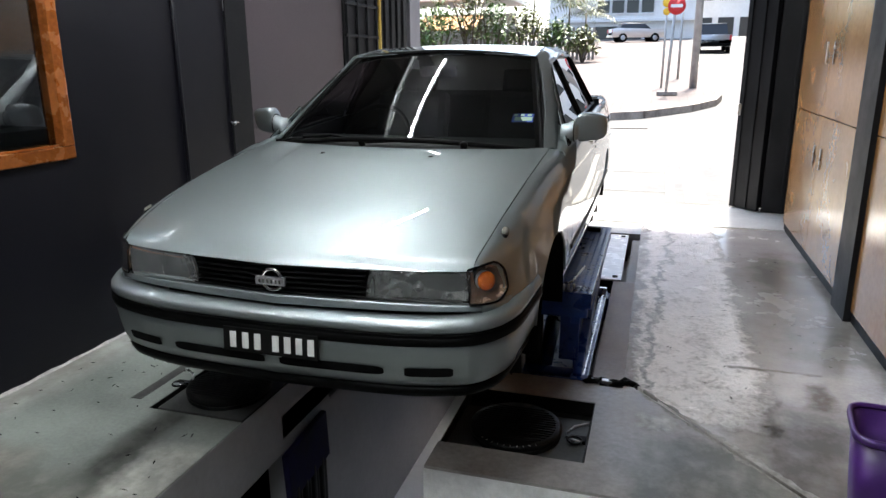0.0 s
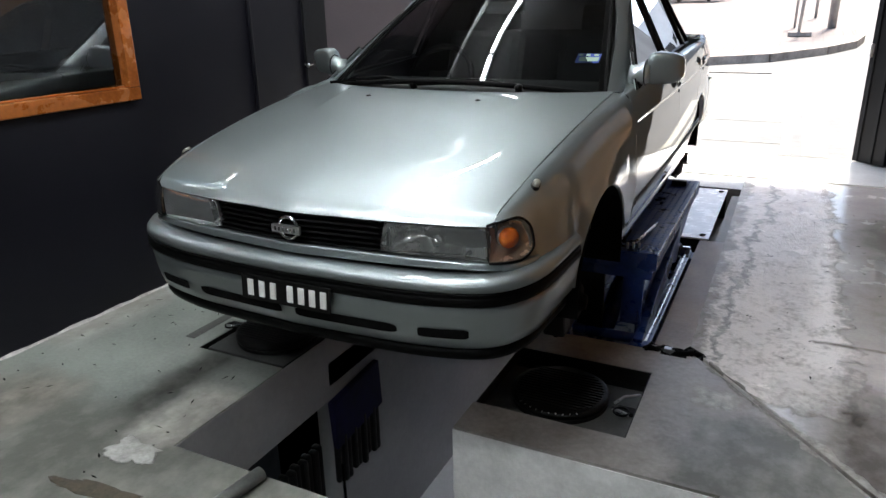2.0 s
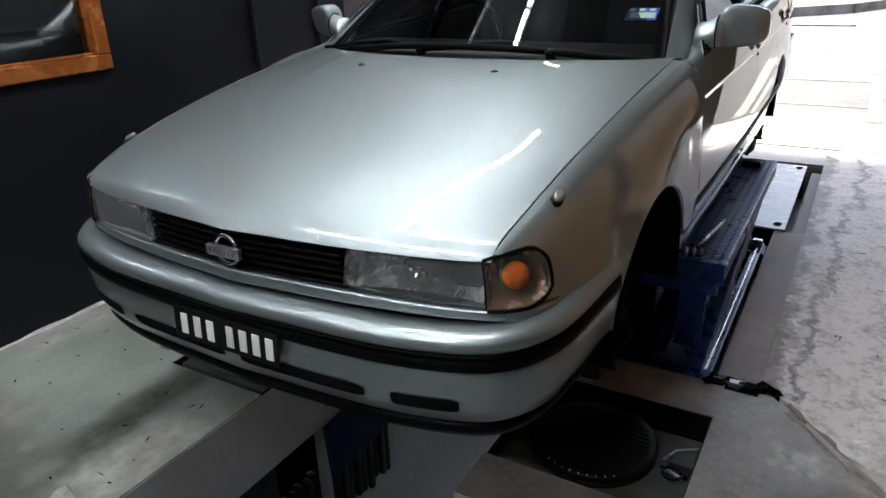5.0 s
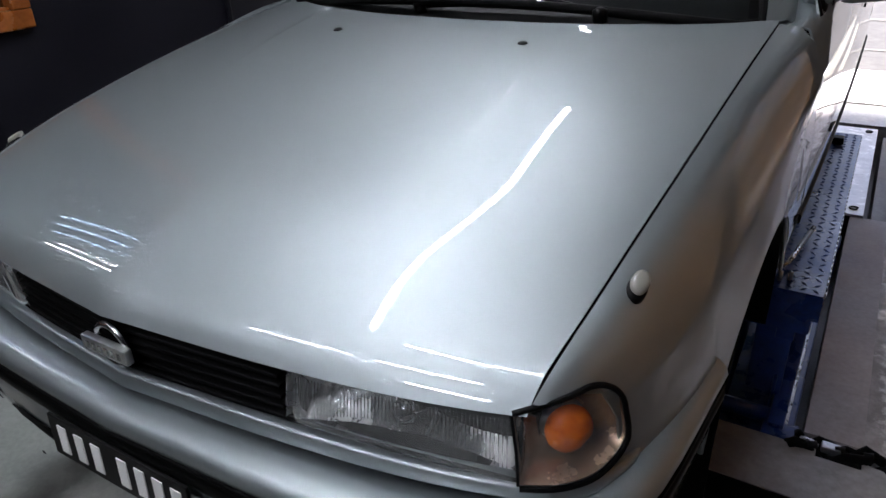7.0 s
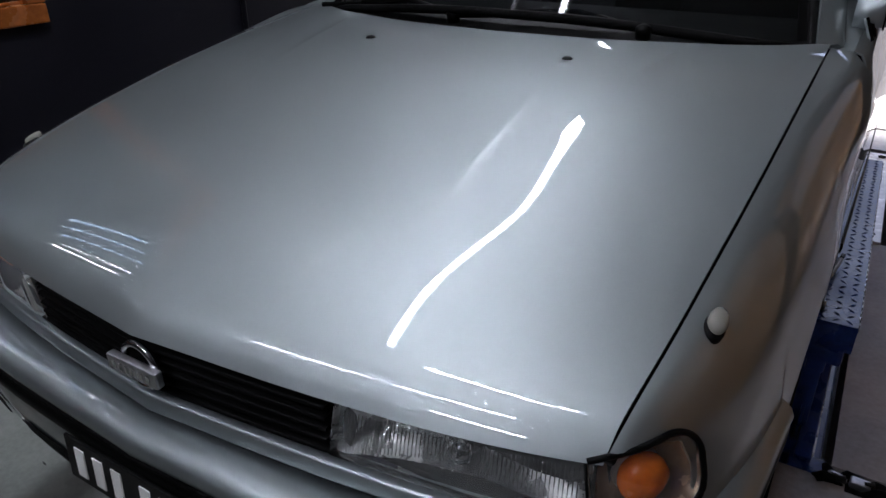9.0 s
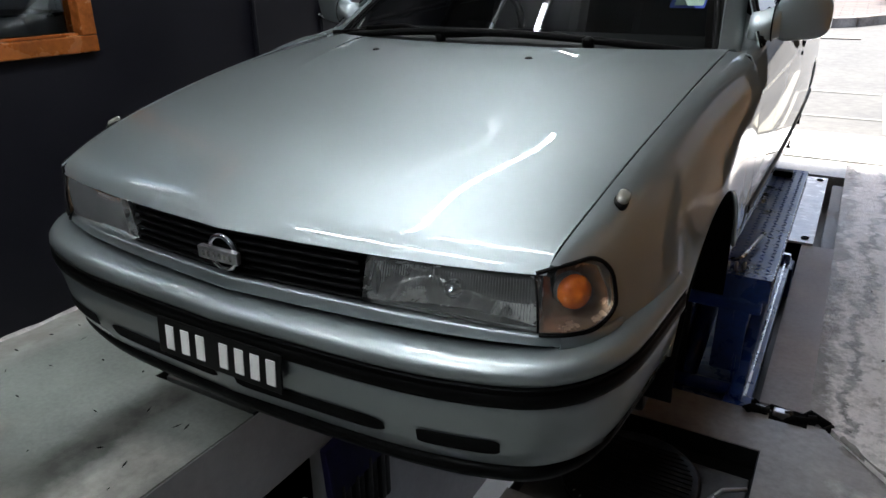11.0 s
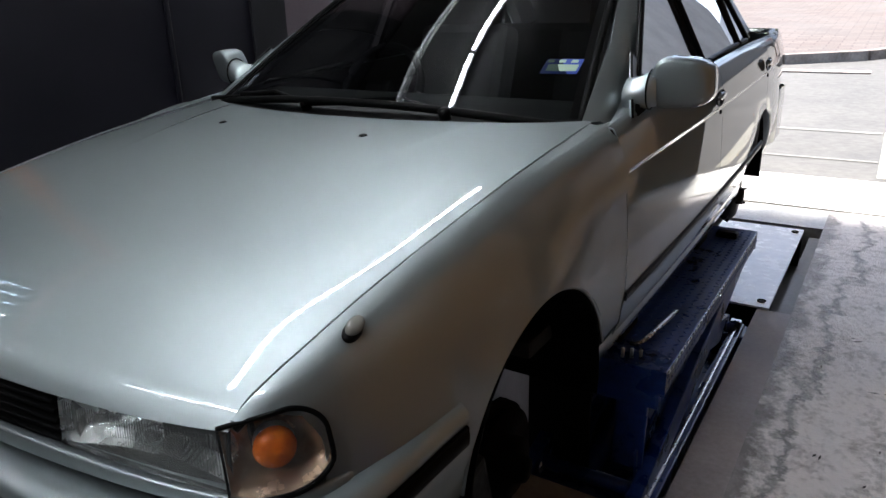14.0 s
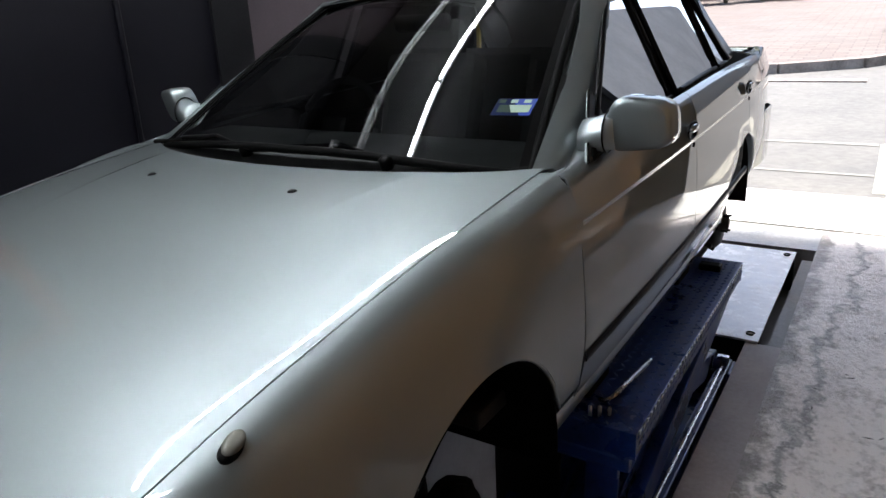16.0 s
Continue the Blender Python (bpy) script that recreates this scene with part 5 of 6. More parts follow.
# ---- left of the entrance: folded gate, yellow strip, pillar ----
gate = thing("folding_gate", (WALL_L, 5.3, 0), "black folded steel gate with vertical ribs and a yellow edge", "gate")
box("gate_panel", (0.05, 0.86, 2.9), (WALL_L - 0.02, 4.88, 1.45), BLACK_SHUTTER, gate, 0.004)
for i in range(9):
    box("cross_bar", (0.02, 0.84, 0.03), (WALL_L + 0.014, 4.88, 0.3 + 0.3 * i), BLACK_SHUTTER, gate, 0.004)
for i in range(4):
    box("upright", (0.024, 0.03, 2.88), (WALL_L + 0.016, 4.5 + 0.25 * i, 1.45), BLACK_SHUTTER, gate, 0.004)
box("edge_strip", (0.03, 0.035, 2.9), (WALL_L + 0.02, 5.33, 1.45), worn("yellow_edge", (0.42, 0.26, 0.03), (0.6, 0.42, 0.08), (0.4, 0.6), 6, 60, 0.05), gate, 0.004, label="worn yellow edge strip")
for i in range(9):
    box("rib", (0.06, 0.075, 2.9), (WALL_L - 0.01 + 0.02 * (i % 2), 5.40 + 0.095 * i, 1.45), BLACK_SHUTTER, gate, 0.008)
PILLAR = worn("grey_pillar_paint", (0.10, 0.10, 0.12), (0.16, 0.16, 0.18), (0.5, 0.7), 3, 60, 0.05)
wall("wall_north_pillar", WALL_L - 0.3, WALL_L + 0.03, 6.29, 6.66, 0, TOP + 0.5, PILLAR, "grey painted pillar beside the entrance")
wall("wall_west_gate_back", WALL_L - 0.2, WALL_L - 0.06, 4.44, 6.29, 0, TOP + 0.5, NAVY_WALL, "dark wall behind the folded gate")

# ---- right side: folding door, cupboards ----
door_fold = thing("folding_door", (2.3, 5.9, 0), "black folded steel door panels at the entrance", "door")


def fold(x0, y0, x1, y1, ribs, thick=0.05):
    d = Vector((x1 - x0, y1 - y0, 0))
    ang = math.degrees(math.atan2(d.y, d.x))
    mid = ((x0 + x1) / 2, (y0 + y1) / 2)
    p = box("door_panel", (d.length, thick, 3.2), (*mid, 1.62), BLACK_SHUTTER, door_fold, 0.006, (0, 0, ang))
    n = Vector((d.y, -d.x, 0)).normalized()
    for k in ribs:
        c = Vector((x0, y0, 1.45)) + d * k + n * (thick / 2 + 0.006)
        box("rib", (0.03, 0.014, 2.84), c, BLACK_SHUTTER, p, 0.004, (0, 0, ang))
    return p


fold(2.03, 6.06, 2.27, 5.80, (0.15, 0.6))
fold(2.30, 5.795, 2.64, 5.73, (0.55,))
fold(2.06, 6.16, 2.62, 5.86, ())
box("handle", (0.03, 0.05, 0.12), (2.02, 6.02, 1.05), BARE_STEEL, door_fold, 0.006)
block = box("door_stop_block", (0.12, 0.12, 0.07), (2.52, 5.30, 0.047), BLACK_STEEL, None, 0.006)
tagged(block, "dark steel door-stop block on the floor", "door stop")
wall("wall_north_right", 2.62, WALL_R + 0.15, 5.86, 6.2, 0, TOP + 0.5, NAVY_WALL, "dark wall beside the entrance")

CUP = 2.405


def cupboard(y0, y1, label, split=0.5):
    c = thing("tall_cupboard", ((CUP + WALL_R) / 2, (y0 + y1) / 2, 0), label, "cupboard", "wall cupboards")
    box("plinth", (WALL_R - CUP - 0.012, y1 - y0, 0.07), ((CUP + WALL_R) / 2 + 0.004, (y0 + y1) / 2, 0.036), BLACK_TRIM, c, 0.003)
    box("carcass", (WALL_R - CUP - 0.03, y1 - y0, 2.6), ((CUP + WALL_R) / 2 + 0.012, (y0 + y1) / 2, 1.38), BLACK_TRIM, c, 0.004)
    ys = (y0, y0 + (y1 - y0) * split, y1)
    for a, b in zip(ys, ys[1:]):
        for z0, z1 in ((0.075, 1.13), (1.136, 2.66)):
            d = box("door", (0.02, b - a - 0.006, z1 - z0), (CUP + 0.008, (a + b) / 2, (z0 + z1) / 2), WOOD_PANEL, c, 0.003, label="orange varnished plywood door")
            zc = 0.82 if z1 < 1.2 else 1.60
            box("handle", (0.012, 0.022, 0.16), (CUP - 0.007, b - 0.12 if a == y0 else a + 0.12, zc), BARE_STEEL, d, 0.005, label="dull steel pull handle")
    return c


cupboard(2.92, 5.08, "tall orange plywood cupboard against the dark wall")
cupboard(0.40, 2.56, "tall orange plywood cupboard against the dark wall")
post = wall("wall_east_post", CUP - 0.03, WALL_R, 2.575, 2.905, 0, TOP, BLACK_SHUTTER, "black post between the cupboards")


# ---- lift ----
def scissor_lift(s):
    lift = thing("scissor_lift", (s * 0.72, 2.2, -0.22), "blue scissor lift with tread-plate platform, raised", "vehicle lift", "lift halves")
    xi, xo, y0, y1 = 0.50, 0.945, 1.42, 2.935
    deck = part("platform", box_bm((xo - xi, y1 - y0, 0.012), (s * (xi + xo) / 2, (y0 + y1) / 2, 0.414), 0.002), BLUE_STEEL, lift, "dark blue tread-plate platform")
    # raised tread lugs
    verts, faces = [], []
    for i in range(44):
        for j in range(13):
            cx, cy = xi + 0.02 + j * 0.0335, y0 + 0.02 + i * 0.0342
            ang = 0.8 if (i + j) % 2 else -0.8
            l, w = 0.0135, 0.0046
            k = len(verts)
            for dx, dy, dz in ((l, 0, 0), (0, w, 0), (-l, 0, 0), (0, -w, 0), (0, 0, 0.0035)):
                verts.append((s * (cx + dx * math.cos(ang) - dy * math.sin(ang)), cy + dx * math.sin(ang) + dy * math.cos(ang), 0.4205 + dz))
            faces += [(k, k + 1, k + 4), (k + 1, k + 2, k + 4), (k + 2, k + 3, k + 4), (k + 3, k, k + 4)]
    for i in range(44):
        for k_ in range(2):
            cy, cz, k = y0 + 0.02 + i * 0.0342 + 0.017 * k_, 0.402 - 0.026 * k_, len(verts)
            for dy, dz, dx in ((0.011, 0.006, 0), (-0.003, 0.003, 0), (-0.011, -0.006, 0), (0.003, -0.003, 0), (0, 0, 0.0025)):
                verts.append((s * (xo + 0.0005 + dx), cy + dy, cz + dz))
            faces += [(k, k + 1, k + 4), (k + 1, k + 2, k + 4), (k + 2, k + 3, k + 4), (k + 3, k, k + 4)]
    tread = raw("tread", verts, faces, BLUE_STEEL, deck, smooth=False)
    tread["kind"] = "stuff"
    box("flange", (0.008, y1 - y0, 0.07), (s * (xo - 0.004), (y0 + y1) / 2, 0.380), BLUE_STEEL, deck, 0.002)
    box("flange", (0.008, y1 - y0, 0.07), (s * (xi + 0.004), (y0 + y1) / 2, 0.380), BLUE_STEEL, deck, 0.002)
    box("end_plate", (xo - xi, 0.01, 0.08), (s * (xi + xo) / 2, y0 + 0.006, 0.375), BLUE_STEEL, deck, 0.002)
    box("end_plate", (xo - xi, 0.01, 0.08), (s * (xi + xo) / 2, y1 - 0.006, 0.375), BLUE_STEEL, deck, 0.002)
    # bright worn teeth along the outer edge
    for i in range(42):
        box("edge_tooth", (0.006, 0.016, 0.012), (s * (xo + 0.001), y0 + 0.03 + 0.0355 * i, 0.4125), BARE_STEEL, deck, 0.002)
    # two crossing pairs of arms
    for x, (za, zb) in ((xi + 0.05, (0.03, 0.34)), (xo - 0.045, (0.03, 0.34))):
        for name, a, b in (("arm", Vector((s * x, 1.38, -0.02)), Vector((s * x, 2.80, 0.335))), ("arm", Vector((s * (x - 0.035), 1.50, 0.335)), Vector((s * (x - 0.035), 2.78, -0.02)))):
            d = b - a
            tilt = math.degrees(math.atan2(d.z, d.y))
            arm = box(name, (0.045, d.length + 0.08, 0.11), (a + b) / 2, BLUE_STEEL, lift, 0.006, (tilt, 0, 0))
            for p in (a, b):
                lathe("pin", p + Vector((s * 0.012, 0, 0)), (s, 0, 0), [(0.022, -0.02), (0.022, 0.012), (0.016, 0.016), (0, 0.016)], BARE_STEEL, arm, 16)
    for y, z in ((1.40, -0.01), (2.78, -0.02), (1.52, 0.33), (2.80, 0.335), (2.13, 0.16)):
        tube("cross_tube", [(s * (xi + 0.03), y, z), (s * (xo - 0.03), y, z)], 0.026, BLUE_STEEL, lift, 14)
    tube("hydraulic_cylinder", [(s * 0.70, 1.5, -0.08), (s * 0.70, 2.05, 0.08)], 0.04, BLUE_STEEL, lift, 16)
    tube("piston_rod", [(s * 0.70, 2.05, 0.08), (s * 0.70, 2.5, 0.21)], 0.02, CHROME, lift, 12)
    box("front_beam", (0.44, 0.03, 0.055), (s * 0.71, 1.435, 0.312), BLUE_STEEL, lift, 0.012)
    box("front_leg", (0.10, 0.014, 0.31), (s * 0.84, 1.455, 0.20), BLUE_STEEL, lift, 0.004, (-5, 0, 0))
    box("front_leg", (0.05, 0.03, 0.12), (s * 0.87, 1.44, 0.31), BLUE_STEEL, lift, 0.006)
    # added black plate: stands in for the lift's shaded front, hides the pit
    box("shade_plate", (0.22, 0.02, 0.48), (s * 0.59, 1.475, 0.05), BLACK_STEEL, lift, 0.004)
    box("inner_web", (0.012, 1.2, 0.16), (s * (xi + 0.16), 2.1, 0.05), BLUE_STEEL, lift, 0.004, (12, 0, 0))
    box("side_plate", (0.010, 1.34, 0.24), (s * (xo - 0.075), 2.10, 0.10), BLUE_STEEL, lift, 0.004, (9, 0, 0))
    box("base_sheet", (xo - xi - 0.06, 1.40, 0.008), (s * (xi + xo) / 2, 2.10, -0.10), BLUE_STEEL, lift, 0.002)
    # base frame, its outer rail rubbed bright
    for x in (xi + 0.01, xo - 0.02):
        box("base_rail", (0.05, 1.55, 0.07), (s * x, 2.09, -0.06), BLUE_STEEL, lift, 0.006)
    box("rail_edge", (0.012, 1.45, 0.012), (s * (xo - 0.02), 2.10, -0.019), BARE_STEEL, lift, 0.004, label="rubbed bright steel edge")
    box("rail_head", (0.05, 0.04, 0.04), (s * (xo - 0.025), 2.80, -0.005), BARE_STEEL, lift, 0.008)
    box("base_plate", (xo - xi + 0.04, 0.14, 0.16), (s * (xi + xo) / 2, 1.375, -0.13), BLUE_STEEL, lift, 0.008)
    box("base_plate", (xo - xi + 0.04, 0.14, 0.16), (s * (xi + xo) / 2, 2.83, -0.13), BLUE_STEEL, lift, 0.008)
    box("foot_block", (0.10, 0.07, 0.05), (s * (xo - 0.03), 1.335, -0.02), BLUE_STEEL, lift, 0.01)
    # bent rod on the platform, end stop
    tube("bent_rod", [(s * 0.80, 1.535, 0.43), (s * 0.818, 1.525, 0.436), (s * 0.835, 1.55, 0.44), (s * 0.872, 1.80, 0.452)], 0.007, BARE_STEEL, lift, 8, "bright bent steel rod")
    box("end_stop", (0.09, 0.05, 0.03), (s * 0.84, 2.78, 0.436), BLACK_TRIM, lift, 0.008)
    for k in range(3):
        tube("bolt", [(s * (0.80 + 0.025 * k), 1.455 + 0.01 * k, 0.42), (s * (0.80 + 0.025 * k), 1.455 + 0.01 * k, 0.45)], 0.006, BARE_STEEL, lift, 8)
    return lift


for s in (-1, 1):
    scissor_lift(s)
    for y in (1.62, 2.62):
        padd = box("rubber_pad", (0.14, 0.18, 0.091 + 0.036 * (y - 1.3)), (s * 0.70, y, 0.421 + (0.091 + 0.036 * (y - 1.3)) / 2), RUBBER, None, 0.012)
        tagged(padd, "black rubber lifting block on the platform", "rubber block", "lifting blocks")

COVER = worn("chipped_white_plate", (0.66, 0.66, 0.67), (0.88, 0.88, 0.88), (0.16, 0.34), 9, 60, 0.1)
for s in (-1, 1):
    cover = part("cover_plate", box_bm((0.50, 1.40, 0.012), (s * 0.78, 3.72, 0.006), 0.002), COVER, None)
    tagged(cover, "chipped white steel cover plate over the recess", "cover plate", "cover plates")
    for yy in (3.09, 4.34):
        tube("lifting_ring", [(s * (0.985 + 0.018 * math.cos(a)), yy + 0.018 * math.sin(a), 0.016) for a in np.linspace(0.3, 5.6, 14)], 0.004, BLACK_STEEL, cover, 6)
    box("beam", (0.5, 0.06, 0.20), (s * 0.78, 3.10, -0.112), BLACK_STEEL, cover, 0.006)
    box("beam", (0.5, 0.06, 0.20), (s * 0.78, 4.35, -0.112), BLACK_STEEL, cover, 0.006)


TRAY = worn("grey_greasy_steel", (0.028, 0.029, 0.028), (0.085, 0.086, 0.083), (0.3, 0.55), 7, 90, 0.08)


def turntable(x, y, hook, up=0.0):
    t = thing("wheel_turntable", (x, y, -0.075), "black round wheel-alignment turntable in its floor recess", "turntable", "turntables")
    box("tray", (0.585 if hook > 0 else 0.47, 0.43, 0.02), (x + 0.02 * max(hook, 0), y - 0.025, -0.060), TRAY, t, 0.004, label="grey greasy steel tray")
    lathe("base", (x, y, -0.055), (0, 0, 1), [(0.0, 0), (0.2, 0.0), (0.2, 0.02), (0, 0.02)], BLACK_STEEL, t, 48)
    disc = lathe("disc", (x, y, -0.035), (0, 0, 1), [(0.0, 0), (0.196, 0.0), (0.203, 0.006), (0.203, 0.024), (0.19, 0.032), (0, 0.032)], BLACK_STEEL, t, 48)
    for i in range(15):
        dy = -0.14 + 0.02 * i
        half = math.sqrt(0.178 ** 2 - dy ** 2)
        box("ridge", (2 * half, 0.006, 0.003), (x, y + dy, -0.002), BLACK_STEEL, disc, 0.001)
    for i in range(10 if hook > 0 else 0):
        a = -2.2 + 0.14 * i
        box("scale_mark", (0.003, 0.010, 0.001), (x + 0.196 * math.cos(a), y + 0.196 * math.sin(a), -0.0055), PLATE_WHITE, disc, 0, (0, 0, math.degrees(a) + 90))
    hx = x + hook * 0.225
    tube("lock_lever", [(hx, y + 0.02, -0.03), (hx + hook * 0.03, y + 0.06, -0.015), (hx + hook * 0.09, y + 0.09, -0.01)], 0.006, BARE_STEEL, t, 8)
    tube("lock_ring", [(hx + hook * 0.04 + 0.03 * math.cos(a), y - 0.04 + 0.03 * math.sin(a), -0.025) for a in np.linspace(0, 6.28, 17)], 0.005, BLACK_STEEL, t, 6)
    tube("lock_pin", [(hx, y - 0.02, -0.03), (hx + hook * 0.07, y - 0.05, -0.028)], 0.007, BARE_STEEL, t, 8)
    box("bracket", (0.07, 0.05, 0.03), (hx + hook * 0.05, y + 0.0, -0.05), BLACK_STEEL, t, 0.005)
    t.location.z += up
    return t


turntable(0.69, 0.80, 1)
turntable(-0.72, 0.72, -1, 0.04)
groove = box("floor_groove", (0.055, 0.42, 0.003), (-1.10, 0.72, 0.0005), DARK_GREY, None, 0)
tagged(groove, "narrow dark steel strip let into the floor", "floor strip", kind="structure")

# hoses in the corner of the lift recess, floor dirt
hoses = thing("hydraulic_hoses", (1.08, 1.31, -0.04), "tangled black hydraulic hoses by the lift foot", "hose")
for i in range(9):
    r = random.Random(i)
    x0, y0 = 0.93 + 0.02 * (i % 4), 1.315 + r.uniform(-0.02, 0.02)
    pts = [(x0 + 0.042 * k + r.uniform(-0.015, 0.015), y0 + r.uniform(-0.022, 0.022), -0.01 + r.uniform(-0.02, 0.022)) for k in range(6)]
    tube("hose", pts, 0.010 + 0.003 * (i % 3), RUBBER if i else BARE_STEEL, hoses, 8)
for i in range(3):
    tube("hose_fitting", [(0.99 + 0.07 * i, 1.30 + 0.012 * i, 0.008), (1.015 + 0.07 * i, 1.306 + 0.010 * i, 0.012)], 0.011, BLACK_STEEL, hoses, 8)
box("valve_block", (0.05, 0.03, 0.03), (1.05, 1.315, 0.0), BARE_STEEL, hoses, 0.004)

rod = tube("grey_pipe", [(-0.055, -0.205, 0.027), (-0.085, -0.45, 0.027), (-0.13, -0.85, 0.027)], 0.025, worn("grey_pipe_plastic", (0.10, 0.105, 0.10), (0.19, 0.195, 0.185), (0.4, 0.6), 6, 80, 0.05), None, 16)
tagged(rod, "grey plastic pipe lying on the floor to the pit edge", "pipe")
jack = thing("pit_jack_cover", (PIT_L + 0.05, 0.97, -0.86), "dark blue cover with black pleats hung on the pit wall", "cover")
NAVY_CLOTH = worn("navy_cloth", (0.006, 0.006, 0.022), (0.016, 0.014, 0.055), (0.6, 0.8), 8, 120, 0.1, spec=0.1)
box("cover_body", (0.035, 0.44, 0.28), (PIT_L + 0.03, 0.965, -0.46), NAVY_CLOTH, jack, 0.008, (4, 0, 0))
for i in range(9):
    box("pleat", (0.03, 0.034, 0.26 + 0.03 * ((i * 7) % 3)), (PIT_L + 0.024 + 0.010 * (i % 2), 0.775 + 0.047 * i, -0.70), BLACK_STEEL, jack, 0.012)
tube("strap", [(PIT_L + 0.06, 0.76, -0.70), (PIT_L + 0.07, 0.75, -0.9), (PIT_L + 0.05, 0.78, -1.1)], 0.008, RUBBER, jack, 8)
pleats = thing("niche_curtain", (PIT_L - 0.1, 0.55, -1.02), "black pleated curtain in the pit niche", "curtain")
for i in range(7):
    box("pleat", (0.05, 0.04, 0.42), (PIT_L - 0.06 + 0.014 * (i % 2), 0.44 + 0.045 * i, -0.80), BLACK_STEEL, pleats, 0.014)


def splat(name, x, y, rx, ry, m, label, seed, n=40, h=0.004, turn=0.0):
    """A flat ragged patch with an uneven edge."""
    r = random.Random(seed)
    ph = [r.uniform(0, 6.28) for _ in range(8)]
    ring_, inner = [], []
    for a in np.linspace(0, 2 * math.pi, n, endpoint=False):
        k = 1 + 0.13 * math.sin(3 * a + ph[0]) + 0.10 * math.sin(5 * a + ph[1]) + 0.08 * math.sin(9 * a + ph[2]) + 0.05 * math.sin(17 * a + ph[3])
        dx, dy = (q * k * abs(f) ** 0.6 * math.copysign(1, f) for q, f in ((rx, math.cos(a)), (ry, math.sin(a))))
        c, s_ = math.cos(turn), math.sin(turn)
        ring_.append((x + dx * c - dy * s_, y + dx * s_ + dy * c, 0.0003))
        inner.append((x + 0.9 * (dx * c - dy * s_), y + 0.9 * (dx * s_ + dy * c), h))
    ob = raw(name, *rings([ring_, inner]), m, None)
    return tagged(ob, label, "stain", kind="structure")


splat("paint_blob", -0.60, -0.275, 0.105, 0.062, worn("dried_filler", (0.24, 0.235, 0.22), (0.46, 0.45, 0.43), (0.6, 0.9), 16, 90, 0.5), "splash of dried white filler on the floor", 3, 60)
splat("brown_stain", -0.51, -0.485, 0.185, 0.034, worn("brown_glue", (0.03, 0.024, 0.016), (0.085, 0.069, 0.048), (0.6, 0.8), 14, 80, 0.2), "strip of brown glue residue on the floor", 5, 50, 0.002, 0.08)
MORTAR = worn("pale_mortar", (0.28, 0.265, 0.245), (0.56, 0.54, 0.51), (0.6, 0.9), 12, 80, 0.4)
DULL_MORTAR = worn("dull_mortar", (0.15, 0.138, 0.125), (0.36, 0.34, 0.32), (0.6, 0.9), 14, 80, 0.4)
# ragged mortar along both lips of the cable slot
ra, rb_ = Vector((*SLOT_A, 0)), Vector((*SLOT_B, 0))
along = (rb_ - ra).normalized()
out = Vector((along.y, -along.x, 0))
r = random.Random(12)
for s, f0, f1 in ((1, 0.04, 0.9), (-1, 0.02, 0.95)):
    P, wide = [], 0.03
    for f in np.linspace(f0, f1, 90):
        wide = min(max(wide + r.uniform(-0.014, 0.014), 0.006), 0.045 if 0.2 < f < 0.75 else 0.022)
        base = ra.lerp(rb_, f) + out * s * 0.0115
        P.append([tuple(base + Vector((0, 0, -0.012))), tuple(base + Vector((0, 0, 0.0025))), tuple(base + out * s * wide * 0.8 + Vector((0, 0, 0.0025))), tuple(base + out * s * wide + Vector((0, 0, 0.0004)))])
    lip_ = sheet("slot_mortar", P, DULL_MORTAR, None, 0, flip=s > 0)
    tagged(lip_, "ragged pale mortar along the cable slot", "mortar edge", kind="structure")
skirt = []
r = random.Random(4)
for k in range(60):
    y = -0.2 + 4.5 * k / 59
    w = 0.003 + 0.012 * r.random() ** 2
    skirt.append([(WALL_L + 0.001, y, 0.008 + 0.010 * r.random()), (WALL_L + 0.003, y, 0.006), (WALL_L + w, y, 0.0008)])
sk = sheet("baseboard", skirt, MORTAR, None, 0, flip=False)
tagged(sk, "ragged line of pale floor paint along the wall foot", "baseboard", kind="structure")
litter = []
lf = []
for k in range(150):
    x, y = r.uniform(-1.65, -0.55), r.uniform(-0.6, 1.6)
    if k >= 90:
        x, y = r.uniform(1.22, 2.2), r.uniform(1.3, 4.6)
    if -1.0 < x < 0 and y > 0.42:
        x -= 0.6
    a, l, w = r.uniform(0, 3.14), r.uniform(0.006, 0.022), r.uniform(0.002, 0.005)
    b0 = len(litter)
    for dx, dy, dz in ((l, 0, 0.0006), (0, w, 0.0006), (-l, 0, 0.0006), (0, -w, 0.0006), (0, 0, 0.003)):
        litter.append((x + dx * math.cos(a) - dy * math.sin(a), y + dx * math.sin(a) + dy * math.cos(a), dz))
    lf += [(b0, b0 + 1, b0 + 4), (b0 + 1, b0 + 2, b0 + 4), (b0 + 2, b0 + 3, b0 + 4), (b0 + 3, b0, b0 + 4)]
lit = raw("floor_grit", litter, lf, DARK, None, smooth=False)
tagged(lit, "dark grit and flakes scattered on the floor", "grit", kind="stuff")

# purple bin
PURPLE = worn("purple_plastic", (0.035, 0.008, 0.09), (0.06, 0.014, 0.14), (0.3, 0.45), 7, 120, 0.03)
bin_ = thing("waste_bin", (2.06, 0.50, 0.0), "purple plastic waste bin on the concrete floor", "bin")


def tub(half, z):
    """A rounded square outline of the bin at a height."""
    turn = math.radians(-8)
    out_ = []
    for a in np.linspace(0, 2 * math.pi, 48, endpoint=False):
        x, y = (half * abs(f) ** 0.4 * math.copysign(1, f) for f in (math.cos(a), math.sin(a)))
        out_.append((2.06 + x * math.cos(turn) - y * math.sin(turn), 0.50 + x * math.sin(turn) + y * math.cos(turn), z))
    return out_


